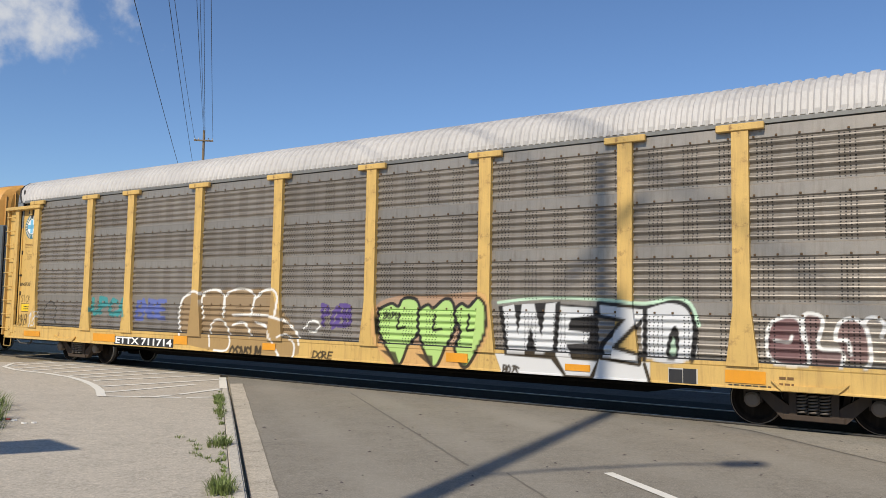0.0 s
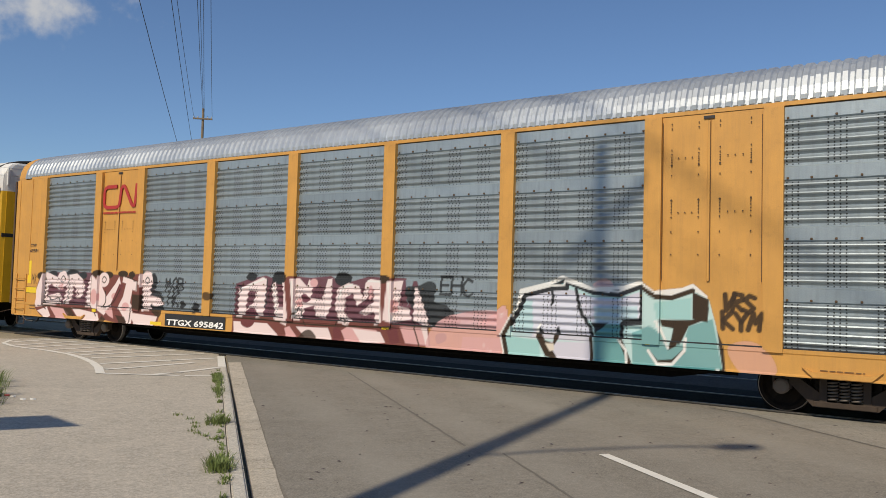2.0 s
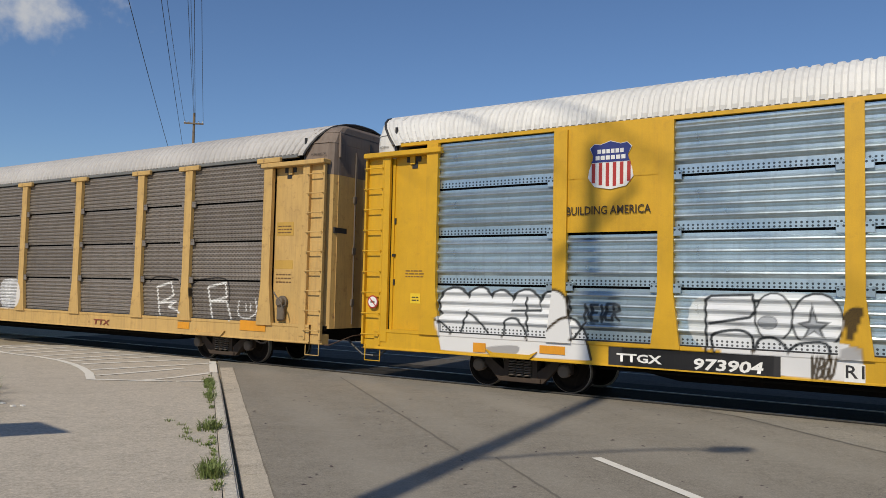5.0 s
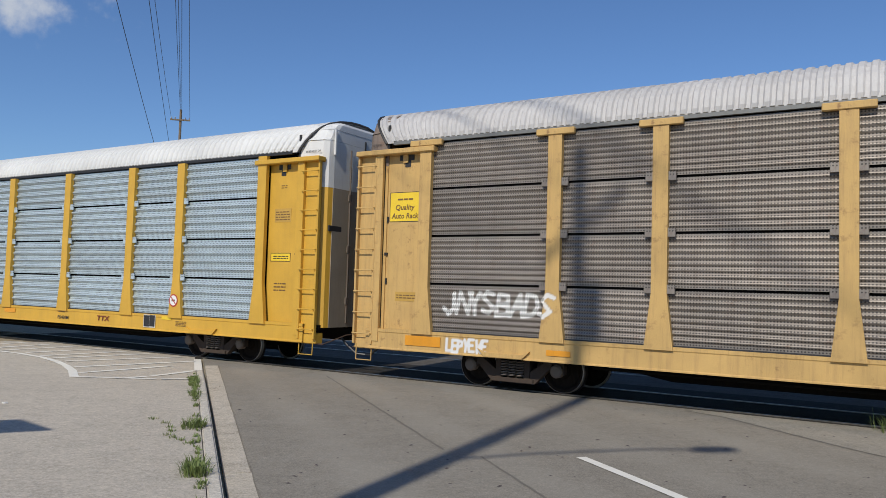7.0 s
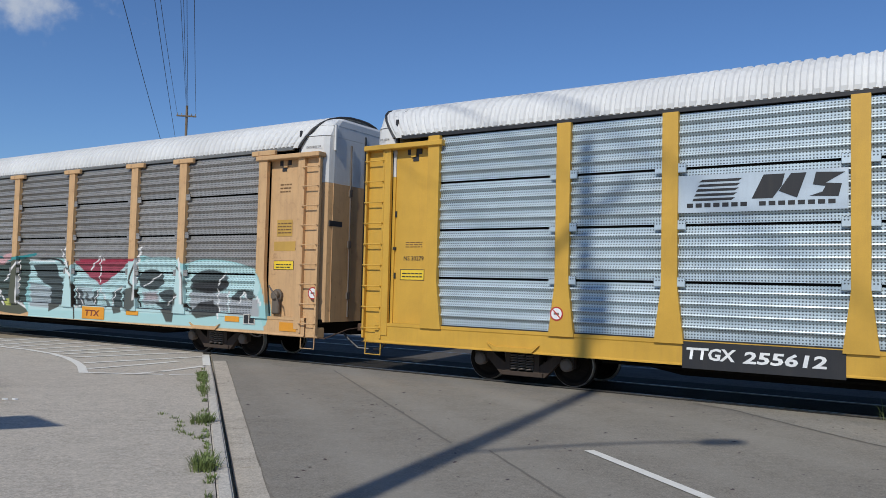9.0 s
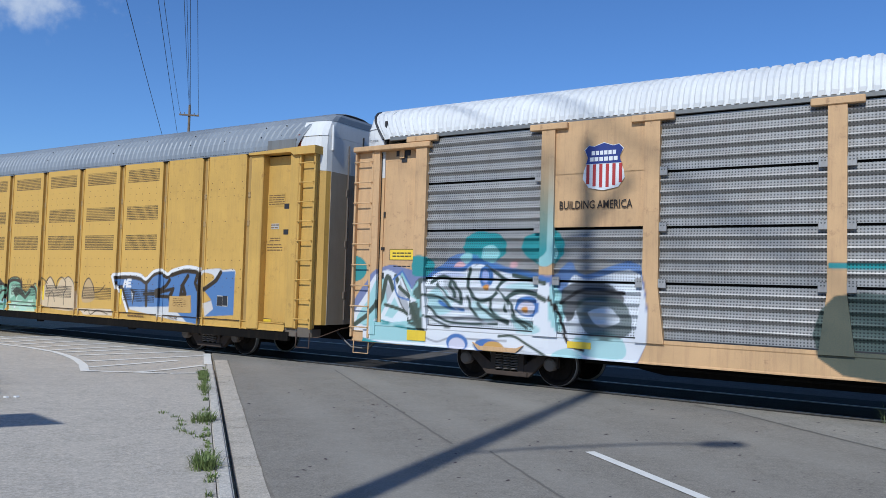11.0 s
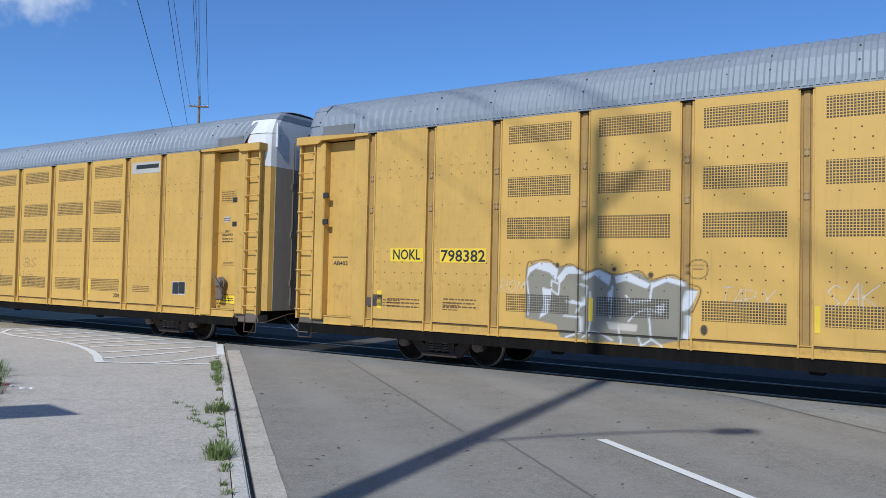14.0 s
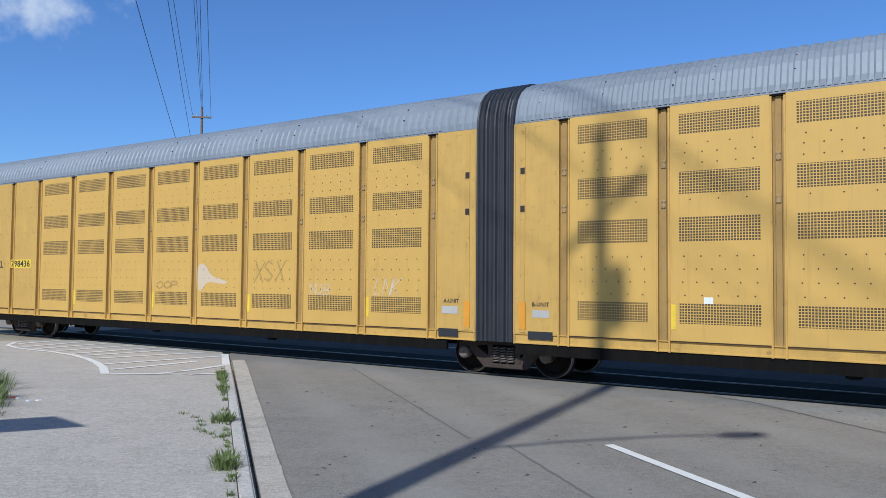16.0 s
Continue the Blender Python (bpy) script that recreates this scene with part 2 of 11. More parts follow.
YELLOW = (0.56, 0.30, 0.045)
M = {
    "pebble": plain("pale_pebble", (0.36, 0.335, 0.30), 0.8),
    "tar": plain("crack_and_shade_grey", (0.165, 0.149, 0.124), 0.9),
    "brownink": plain("brown_print", (0.16, 0.085, 0.03), 0.7),
    "inkbrown": plain("dark_brown_print", (0.03, 0.018, 0.01), 0.7),
    "whitegrey": plain("worn_white_paint", (0.55, 0.52, 0.46), 0.7),
    "yframe": plain("stencil_panel", (0.50, 0.30, 0.06), 0.7),
    "sillmark": plain("sill_patch", (0.48, 0.27, 0.03), 0.7),
    "paleplate": plain("pale_plate", (0.45, 0.42, 0.36), 0.6),
    "tanplate": plain("tan_patch", (0.52, 0.32, 0.10), 0.6),
    "darkplate": plain("dark_plate", (0.08, 0.06, 0.06), 0.6),
    "asphalt": paving("asphalt", (0.205, 0.185, 0.153), (0.246, 0.223, 0.185), (0.138, 0.123, 0.099), 0.15, 0.5, (radians(-19.0), 1.75, -0.1, (0.335, 0.306, 0.257))),
    "lot": paving("lot_asphalt", (0.385, 0.342, 0.280), (0.445, 0.397, 0.328), (0.24, 0.215, 0.18), 0.2, 0.45),
    "concrete": paving("kerb_concrete", (0.45, 0.41, 0.345), (0.52, 0.48, 0.41), (0.28, 0.25, 0.21), 0.5, 0.4),
    "crossing": paving("crossing_asphalt_shade", (0.030, 0.027, 0.024), (0.044, 0.040, 0.035), (0.018, 0.016, 0.014), 0.4, 0.4, None, 0.05),
    "earth": paving("dry_earth", (0.27, 0.22, 0.15), (0.33, 0.28, 0.2), (0.15, 0.13, 0.08), 0.0, 0.6),
    "line": surface("road_paint", (0.78, 0.75, 0.67), 0.8, grime=(0.36, 0.33, 0.28), dirt=0.5, scale=3, streak=False, bump=0.1),
    "steel": surface("rail_steel", (0.28, 0.25, 0.22), 0.35, 0.9, dirt=0.4, streak=False),
    "rust": surface("rusted_iron", (0.10, 0.06, 0.04), 0.85, 0.1, dirt=0.4),
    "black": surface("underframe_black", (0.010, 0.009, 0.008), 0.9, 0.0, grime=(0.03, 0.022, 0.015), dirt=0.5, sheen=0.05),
    "truck": surface("truck_iron", (0.062, 0.047, 0.038), 0.85, 0.0, grime=(0.10, 0.07, 0.048), dirt=0.5, sheen=0.1),
    "wheel": surface("wheel_iron", (0.014, 0.011, 0.009), 0.85, 0.0, grime=(0.05, 0.035, 0.025), dirt=0.4, sheen=0.08),
    "tread": surface("wheel_rim", (0.36, 0.33, 0.30), 0.42, 0.6, dirt=0.3),
    "rubber": surface("bellows_rubber", (0.028, 0.029, 0.033), 0.5, dirt=0.4, grime=(0.075, 0.07, 0.066)),
    "white": plain("white_paint", (0.78, 0.77, 0.74), 0.5),
    "ink": plain("black_paint", (0.02, 0.02, 0.022), 0.6),
    "red": plain("red_paint", (0.42, 0.03, 0.025), 0.5),
    "brown": plain("brown_red_paint", (0.20, 0.045, 0.02), 0.6),
    "blue": plain("shield_blue", (0.02, 0.035, 0.19), 0.5),
    "cyan": plain("emblem_blue", (0.16, 0.46, 0.68), 0.5),
    "tealring": plain("emblem_teal", (0.05, 0.155, 0.175), 0.5),
    "sticker": plain("yellow_sticker", (0.80, 0.55, 0.03), 0.5),
    "orange": plain("reflector_orange", (0.72, 0.30, 0.02), 0.35),
    "wood": surface("pole_wood", (0.20, 0.15, 0.10), 0.9, dirt=0.5),
    "wire": plain("cable_black", (0.02, 0.02, 0.02), 0.6),
    "zinc": surface("lamp_zinc", (0.45, 0.45, 0.44), 0.5, 0.6),
    "bark": surface("bark", (0.10, 0.075, 0.05), 0.95, dirt=0.5),
    "leaf": leafage("tree_leaf", (0.030, 0.062, 0.016), (0.11, 0.17, 0.05)),
    "grass": leafage("grass_blade", (0.07, 0.11, 0.02), (0.20, 0.24, 0.07)),
    "glow": plain("litter_red", (0.6, 0.12, 0.1), 0.6),
}


# ---------------------------------------------------------------- mesh helpers
def block(bm, x0, x1, y0, y1, z0, z1, bevel=0.0):
    """A box between two corners, with worn edges where bevel is given."""
    v = [bm.verts.new(p) for p in ((x0, y0, z0), (x1, y0, z0), (x1, y1, z0), (x0, y1, z0), (x0, y0, z1), (x1, y0, z1), (x1, y1, z1), (x0, y1, z1))]
    f = [bm.faces.new([v[i] for i in q]) for q in ((0, 3, 2, 1), (4, 5, 6, 7), (0, 1, 5, 4), (1, 2, 6, 5), (2, 3, 7, 6), (3, 0, 4, 7))]
    if bevel:
        bmesh.ops.bevel(bm, geom=list({e for q in f for e in q.edges}), offset=bevel, segments=1, affect="EDGES")
    return bm


def prism(bm, outline, y0, y1, axis="y"):
    """An outline in x and z (or x and y, with axis z; y and z, with axis x) drawn out between two depths."""
    put = {"y": lambda a, b, d: (a, d, b), "z": lambda a, b, d: (a, b, d), "x": lambda a, b, d: (d, a, b)}[axis]
    a = [bm.verts.new(put(p, q, y0)) for p, q in outline]
    b = [bm.verts.new(put(p, q, y1)) for p, q in outline]
    k = len(outline)
    bm.faces.new(a[::-1])
    bm.faces.new(b)
    for i in range(k):
        bm.faces.new((a[i], a[(i + 1) % k], b[(i + 1) % k], b[i]))
    bmesh.ops.recalc_face_normals(bm, faces=bm.faces)
    return bm


def tube(bm, points, r, sides=6, close=False, r1=None):
    """A round bar along points; r1 is its radius at the far end."""
    pts = [Vector(p) for p in points]
    rings = []
    for i, p in enumerate(pts):
        d = (pts[min(i + 1, len(pts) - 1)] - pts[max(i - 1, 0)]).normalized()
        a = d.orthogonal().normalized() if not rings else (axis_a - d * axis_a.dot(d)).normalized()
        axis_a = a
        b = d.cross(a)
        rr = r if r1 is None else r + (r1 - r) * i / max(len(pts) - 1, 1)
        rings.append([bm.verts.new(p + (a * math.cos(q) + b * math.sin(q)) * rr) for q in (2 * math.pi * j / sides for j in range(sides))])
    for u, v in zip(rings, rings[1:]):
        for j in range(sides):
            bm.faces.new((u[j], u[(j + 1) % sides], v[(j + 1) % sides], v[j]))
    bm.faces.new(rings[0][::-1])
    bm.faces.new(rings[-1])
    return bm


def lathe(bm, profile, sides=28, axis="y"):
    """A profile of (along, radius) turned about the axis."""
    rings = []
    for a, r in profile:
        ring = []
        for j in range(sides):
            q = 2 * math.pi * j / sides
            c, s = math.cos(q) * r, math.sin(q) * r
            ring.append(bm.verts.new((c, a, s) if axis == "y" else (c, s, a) if axis == "z" else (a, c, s)))
        rings.append(ring)
    for u, v in zip(rings, rings[1:]):
        for j in range(sides):
            bm.faces.new((u[j], u[(j + 1) % sides], v[(j + 1) % sides], v[j]))
    bm.faces.new(rings[0])
    bm.faces.new(rings[-1][::-1])
    bmesh.ops.recalc_face_normals(bm, faces=bm.faces)
    return bm


def to_mesh(name, bm, *materials, smooth=False):
    me = bpy.data.meshes.new(name)
    bm.to_mesh(me)
    bm.free()
    for m in materials:
        me.materials.append(m)
    if smooth:
        me.shade_smooth()
    return me


def part(name, bm, material, parent=None, label="", at=None, smooth=False):
    """Links a bmesh, or a mesh made before, as one object under its thing."""
    me = bm if isinstance(bm, bpy.types.Mesh) else to_mesh(name, bm, *(material if isinstance(material, tuple) else (material,)), smooth=smooth)
    ob = new(name, me)
    if parent is not None:
        ob.parent = parent
    if at is not None:
        ob.matrix_basis = at
    if label:
        tagged(ob, label)
    return ob


def grid_mesh(name, xs, profile, material, smooth=False):
    """A sheet whose profile of (y, z) is drawn out along the places xs."""
    k = len(profile)
    verts = [(x, y, z) for x in xs for y, z in profile]
    faces = [(i * k + j, (i + 1) * k + j, (i + 1) * k + j + 1, i * k + j + 1) for i in range(len(xs) - 1) for j in range(k - 1)]
    me = bpy.data.meshes.new(name)
    me.from_pydata(verts, [], faces)
    me.materials.append(material)
    if smooth:
        me.shade_smooth()
    return me


def steps(a, b, size):
    k = max(1, round((b - a) / size))
    return [a + (b - a) * i / k for i in range(k + 1)]


def words(car, text, x0, x1, z, cap, ink, y, bold=0.012, lean=0.0):
    """Painted words in the built-in letters, as wide as x0 to x1 and with capitals cap high, facing the road."""
    cu = bpy.data.curves.new("lettering", "FONT")
    cu.body, cu.size, cu.resolution_u, cu.offset, cu.shear = text, 1.0, 2, bold, lean
    ob = bpy.data.objects.new("lettering", cu)
    me = bpy.data.meshes.new_from_object(ob)
    me.name = "lettering"
    bpy.data.objects.remove(ob)
    bpy.data.curves.remove(cu)
    xs = [v.co.x for v in me.vertices]
    lo, wide = min(xs), max(xs) - min(xs)
    high = max(v.co.y for v in me.vertices)
    for v in me.vertices:
        v.co = (x0 + (v.co.x - lo) / wide * (x1 - x0), y, z + v.co.y / high * cap)
    me.materials.clear()
    me.materials.append(M[ink])
    return part("lettering", me, None, car)


def proud(x, z, y):
    """Side posts stand out a little: what is stuck over them lies on their faces."""
    return -1.558 if y < -1.51 and z > DECK and min(abs(abs(x) - p) for p in (9.12, 7.16, 4.29, 1.42)) < 0.2 else y


def print_rows(car, x0, x1, z0, z1, rows, ink, y):
    """Lines of print too small to read."""
    bm = bmesh.new()
    rng = random.Random(int(abs(x0) * 977 + abs(z0) * 131))
    pitch = (z1 - z0) / rows
    for i in range(rows):
        a = x0
        while a < x1 - 0.02:
            b = min(a + rng.uniform(0.04, 0.13), x1)
            block(bm, a, b, y, y + 0.003, z1 - (i + 0.68) * pitch, z1 - (i + 0.32) * pitch)
            a = b + 0.022
    return tagged(part("small_print", bm, M[ink], car), "", kind="stuff")


def label_plate(car, x0, x1, z0, z1, paint, y):
    y = proud((x0 + x1) / 2, z0, y)
    if paint == "sticker" and x1 - x0 > 0.4 and z1 - z0 > 0.16 and y > -1.5:
        part("plate_border", block(bmesh.new(), x0 - 0.014, x1 + 0.014, y + 0.0015, y + 0.004, z0 - 0.014, z1 + 0.014), M["ink"], car)
    return part("plate", block(bmesh.new(), x0, x1, y, y + 0.004, z0, z1), M[paint], car)


def disc(bm, x, z, r, y, squash=1.0, sides=28):
    return prism(bm, [(x + r * squash * math.cos(2 * math.pi * i / sides), z + r * math.sin(2 * math.pi * i / sides)) for i in range(sides)], y, y + 0.003)


def emblem(car, x, z, r):
    """A round railway emblem: dark ring, pale field and a blue cross, without its words."""
    ring = part("round_emblem", disc(bmesh.new(), x, z, r, -1.386), M["tealring"], car, "round emblem with a dark teal ring and a pale blue cross")
    part("field", disc(bmesh.new(), x, z, r * 0.62, -1.390), M["white"], ring)
    bm = bmesh.new()
    block(bm, x - r * 0.18, x + r * 0.18, -1.394, -1.391, z - r * 0.55, z + r * 0.55)
    block(bm, x - r * 0.58, x + r * 0.58, -1.394, -1.391, z - r * 0.16, z + r * 0.16)
    part("cross", bm, M["cyan"], ring)
    for i in range(22):
        a = 2 * math.pi * i / 22
        if abs(math.sin(a)) < 0.12:
            continue
        bm = bmesh.new()
        block(bm, -0.025, 0.025, -0.004, 0.0, -0.05, 0.05)
        part("ring_mark", bm, M["whitegrey"], ring, at=pose(x + r * 0.81 * math.sin(a), -1.387, z + r * 0.81 * math.cos(a), 0, math.degrees(a), 0))


def nosign(car, x, z, r):
    """A round red-ringed prohibition sticker."""
    y = proud(x, z, -1.516)
    ring = part("prohibition_sticker", disc(bmesh.new(), x, z, r, y), M["red"], car, "round red and white prohibition sticker")
    part("field", disc(bmesh.new(), x, z, r * 0.8, y - 0.003), M["white"], ring)
    bm = bmesh.new()
    prism(bm, [(x - r * 0.62, z + r * 0.5), (x - r * 0.5, z + r * 0.62), (x + r * 0.62, z - r * 0.5), (x + r * 0.5, z - r * 0.62)], y - 0.006, y - 0.003)
    part("slash", bm, M["red"], ring)
    bm = bmesh.new()
    block(bm, x - r * 0.4, x + r * 0.4, y - 0.0045, y - 0.003, z - r * 0.15, z + r * 0.15)
    part("symbol", bm, M["tar"], ring)


def shield_logo(car, x0, x1, z0, z1):
    """A shield: blue head over red and white stripes, with the name as plain bars."""
    w, h, y, c = x1 - x0, z1 - z0, -1.512, (x0 + x1) / 2
    out = [(0.5, 0), (0.85, 0.06), (1.0, 0.25), (0.97, 0.42), (0.9, 0.58), (0.88, 0.7), (0.97, 0.86), (0.86, 0.95), (0.72, 0.93), (0.5, 1.0)]
    out = out + [(1 - a, b) for a, b in out[-2:0:-1]]
    ob = part("shield_emblem", prism(bmesh.new(), [(x0 + a * w, z0 + b * h) for a, b in out], y, y + 0.003), M["white"], car, "red, white and blue shield emblem")
    bm = bmesh.new()
    head = [(0.93, 0.56), (0.9, 0.6), (0.88, 0.7), (0.95, 0.85), (0.86, 0.94), (0.72, 0.92), (0.5, 0.985)]
    head = head + [(1 - a, b) for a, b in head[-2::-1]]
    prism(bm, [(x0 + a * w, z0 + b * h) for a, b in head], y - 0.004, y - 0.001)
    part("shield_head", bm, M["blue"], ob)
    for i in range(6):
        a = 0.09 + i * 0.155
        bm = bmesh.new()
        low = 0.19 - 0.13 * math.sin(math.pi * (a + 0.035))
        block(bm, x0 + a * w, x0 + (a + 0.075) * w, y - 0.004, y - 0.001, z0 + low * h, z0 + 0.55 * h)
        part("shield_stripe", bm, M["red"], ob)
    for b, half in ((0.78, 0.3), (0.65, 0.34)):
        for i in range(6):
            a = 0.5 - half + 2 * half * i / 6
            bm = bmesh.new()
            block(bm, x0 + (a + 0.012) * w, x0 + (a + 2 * half / 6 - 0.012) * w, y - 0.007, y - 0.0045, z0 + (b - 0.04) * h, z0 + (b + 0.045) * h)
            part("name_bar", bm, M["white"], ob)


def cn_logo(car, x0, x1, z0, z1):
    """The red wandering band of a railway's mark, one even line that bends."""
    w, h, r = x1 - x0, z1 - z0, 0.05
    bends = [(0.40, 0.95), (0.10, 0.95), (0.03, 0.88), (0.0, 0.76), (0.0, 0.24), (0.03, 0.12), (0.10, 0.05), (0.40, 0.05), (0.46, 0.1), (0.49, 0.2), (0.53, 0.84),
             (0.57, 0.94), (0.62, 0.94), (0.66, 0.84), (0.86, 0.16), (0.90, 0.08), (0.95, 0.1), (0.97, 0.2), (1.0, 1.02)]
    pts = [Vector((x0 + p * w, 0, z0 + q * h)) for p, q in bends]
    bm, rows = bmesh.new(), []
    for i, p in enumerate(pts):
        d = (pts[min(i + 1, len(pts) - 1)] - pts[max(i - 1, 0)]).normalized() * r
        rows.append([bm.verts.new((p.x + sg * d.z, y, p.z - sg * d.x)) for y in (-1.508, -1.489) for sg in (-1, 1)])
    for u, v in zip(rows, rows[1:]):
        for i, j in ((0, 1), (1, 3), (3, 2), (2, 0)):
            bm.faces.new((u[i], u[j], v[j], v[i]))
    bmesh.ops.recalc_face_normals(bm, faces=bm.faces)
    part("band_emblem", bm, M["red"], car, "faded red band emblem")


def ns_logo(car, x0, x1, z0, z1):
    """Black speed bars and blocks on a pale sheet, the name as plain bars."""
    w, h = x1 - x0, z1 - z0
    back = part("emblem_panel", block(bmesh.new(), x0 - 0.12 * w, x1 + 0.04 * w, -1.502, -1.499, z0 - 0.5 * h, z1 + 0.12 * h), M["s5plain"], car, "galvanised panel with a black emblem")
    for i in range(5):
        a, b = i * 0.2, i * 0.2 + 0.11
        bm = bmesh.new()
        prism(bm, [(x0 + (0.0 + 0.06 * a) * w, z0 + a * h), (x0 + (0.34 - 0.06 * (1 - a)) * w, z0 + a * h), (x0 + (0.36 - 0.06 * (1 - b)) * w, z0 + b * h), (x0 + 0.08 * b * w, z0 + b * h)], -1.506, -1.503)
        part("speed_bar", bm, M["ink"], back)
    for pts in (((0.42, 0.02), (0.56, 0.02), (0.62, 0.5), (0.64, 1.0), (0.5, 1.0)), ((0.6, 0.3), (0.72, 0.0), (0.78, 1.0), (0.68, 1.0)), ((0.8, 0.05), (0.98, 0.0), (1.0, 0.5), (0.9, 0.55), (1.02, 0.95), (0.84, 1.0), (0.82, 0.5), (0.9, 0.42), (0.88, 0.2))):
        part("emblem_block", prism(bmesh.new(), [(x0 + a * w, z0 + b * h) for a, b in pts], -1.508, -1.505), M["ink"], back)
    for i in range(16):
        if i == 7:
            continue
        a = x0 - 0.04 * w + (1.02 * w) * i / 16
        bm = bmesh.new()
        block(bm, a, a + w * 0.045, -1.506, -1.503, z0 - 0.28 * h, z0 - 0.1 * h)
        part("name_bar", bm, M["ink"], back)


# ---------------------------------------------------------------- spray paint
GLYPHS = {
    "A": "0,0 .5,1 1,0|.2,.38 .8,.38", "B": "0,0 0,1 .8,.92 .85,.6 .1,.52 .95,.42 .9,.08 0,0", "C": "1,.85 .5,1 .05,.6 .15,.12 .6,0 1,.15",
    "D": "0,0 0,1 .7,.9 1,.5 .7,.1 0,0", "E": "1,1 .05,1 .05,0 1,0|.05,.52 .8,.52", "F": "1,1 .05,1 .05,0|.05,.52 .8,.52",
    "G": "1,.85 .5,1 .05,.6 .15,.12 .6,0 1,.15 1,.48 .6,.48", "H": "0,0 0,1|1,0 1,1|0,.5 1,.5", "I": ".5,0 .5,1", "J": "1,1 1,.3 .5,0 0,.3",
    "K": "0,0 0,1|1,1 .05,.48 1,0", "L": "0,1 0,0 1,0", "M": "0,0 .1,1 .5,.4 .9,1 1,0", "N": "0,0 0,1 1,0 1,1",
    "O": ".5,1 .05,.7 .05,.3 .5,0 .95,.3 .95,.7 .5,1", "P": "0,0 0,1 .85,.9 .9,.58 0,.45", "R": "0,0 0,1 .85,.9 .9,.6 .05,.48 1,0",
    "S": "1,.88 .5,1 .08,.75 .5,.52 .95,.27 .5,0 0,.14", "T": "0,1 1,1|.5,1 .5,0", "U": "0,1 .05,.25 .5,0 .95,.25 1,1", "V": "0,1 .5,0 1,1",
    "W": "0,1 .22,0 .5,.7 .78,0 1,1", "X": "0,0 1,1|0,1 1,0", "Y": "0,1 .5,.5 1,1|.5,.5 .5,0", "Z": "0,1 1,1 0,0 1,0",
    "*": ".5,0 .5,1|0,.3 1,.7|0,.7 1,.3", "0": ".5,1 .05,.7 .05,.3 .5,0 .95,.3 .95,.7 .5,1",
}


def glyph_lines(words, x0, z0, x1, z1, lean=0.0, wobble=0.0, seed=1, gap=0.16):
    """The words as broken lines that fill a box on the car's side."""
    rng = random.Random(seed)
    step = (x1 - x0) / len(words)
    out = []
    for i, ch in enumerate(words):
        dz = rng.uniform(-wobble, wobble) * (z1 - z0)
        letter = []
        tip, fat = rng.uniform(-wobble, wobble) * 2.2, 1 - gap + rng.uniform(-wobble, wobble)
        for line in GLYPHS.get(ch, "").split("|"):
            if line:
                pts = [tuple(float(c) for c in p.split(",")) for p in line.split()]
                letter.append([(x0 + step * (i + gap / 2 + p * fat) + (lean + tip) * q * (z1 - z0), z0 + dz + q * (z1 - z0)) for p, q in pts])
        out.append(letter)
    return out


def near_line(px, pz, pts):
    best = np.full(px.shape, 1e9)
    for (ax, az), (bx, bz) in zip(pts, pts[1:]):
        dx, dz = bx - ax, bz - az
        u = np.clip(((px - ax) * dx + (pz - az) * dz) / (dx * dx + dz * dz + 1e-12), 0, 1)
        best = np.minimum(best, np.hypot(px - ax - u * dx, pz - az - u * dz))
    return best


def inside(px, pz, pts):
    odd = np.zeros(px.shape, bool)
    for (ax, az), (bx, bz) in zip(pts, pts[1:] + pts[:1]):
        hit = (az > pz) != (bz > pz)
        odd ^= hit & (px < (bx - ax) * (pz - az) / (bz - az + 1e-12) + ax)
    return odd


SPRAY = {"ink": (0.018, 0.018, 0.02), "inkthin": (0.06, 0.045, 0.03), "white": (0.74, 0.73, 0.70), "silver": (0.60, 0.61, 0.62), "silverw": (0.70, 0.71, 0.72),
         "tan": (0.30, 0.20, 0.10), "teal": (0.03, 0.25, 0.26), "tealdark": (0.05, 0.20, 0.22), "aqua": (0.30, 0.55, 0.54), "aquapale": (0.46, 0.64, 0.63),
         "bluetag": (0.10, 0.14, 0.40), "purple": (0.10, 0.06, 0.24), "peach": (0.60, 0.32, 0.16), "green": (0.40, 0.60, 0.20), "mint": (0.48, 0.66, 0.50), "maroon": (0.13, 0.035, 0.05)}
SPRAY.update({"pink": (0.64, 0.36, 0.36), "pinkwhite": (0.76, 0.62, 0.61), "lilac": (0.58, 0.56, 0.64), "cream": (0.66, 0.59, 0.50), "periwinkle": (0.34, 0.40, 0.66), "steel": (0.33, 0.34, 0.36),
              "darkgreen": (0.045, 0.075, 0.065), "yellowgreen": (0.50, 0.55, 0.12), "crimson": (0.30, 0.02, 0.05), "orange": (0.65, 0.28, 0.05), "blue": (0.06, 0.16, 0.40), "spray": (0.075, 0.18, 0.38),
              "grey": (0.33, 0.32, 0.33), "green2": (0.20, 0.42, 0.28), "whitegrey": (0.60, 0.59, 0.57), "tanplate": (0.50, 0.30, 0.09), "sprygrey": (0.20, 0.20, 0.17), "rose": (0.36, 0.17, 0.17), "brownpale": (0.30, 0.19, 0.06)})


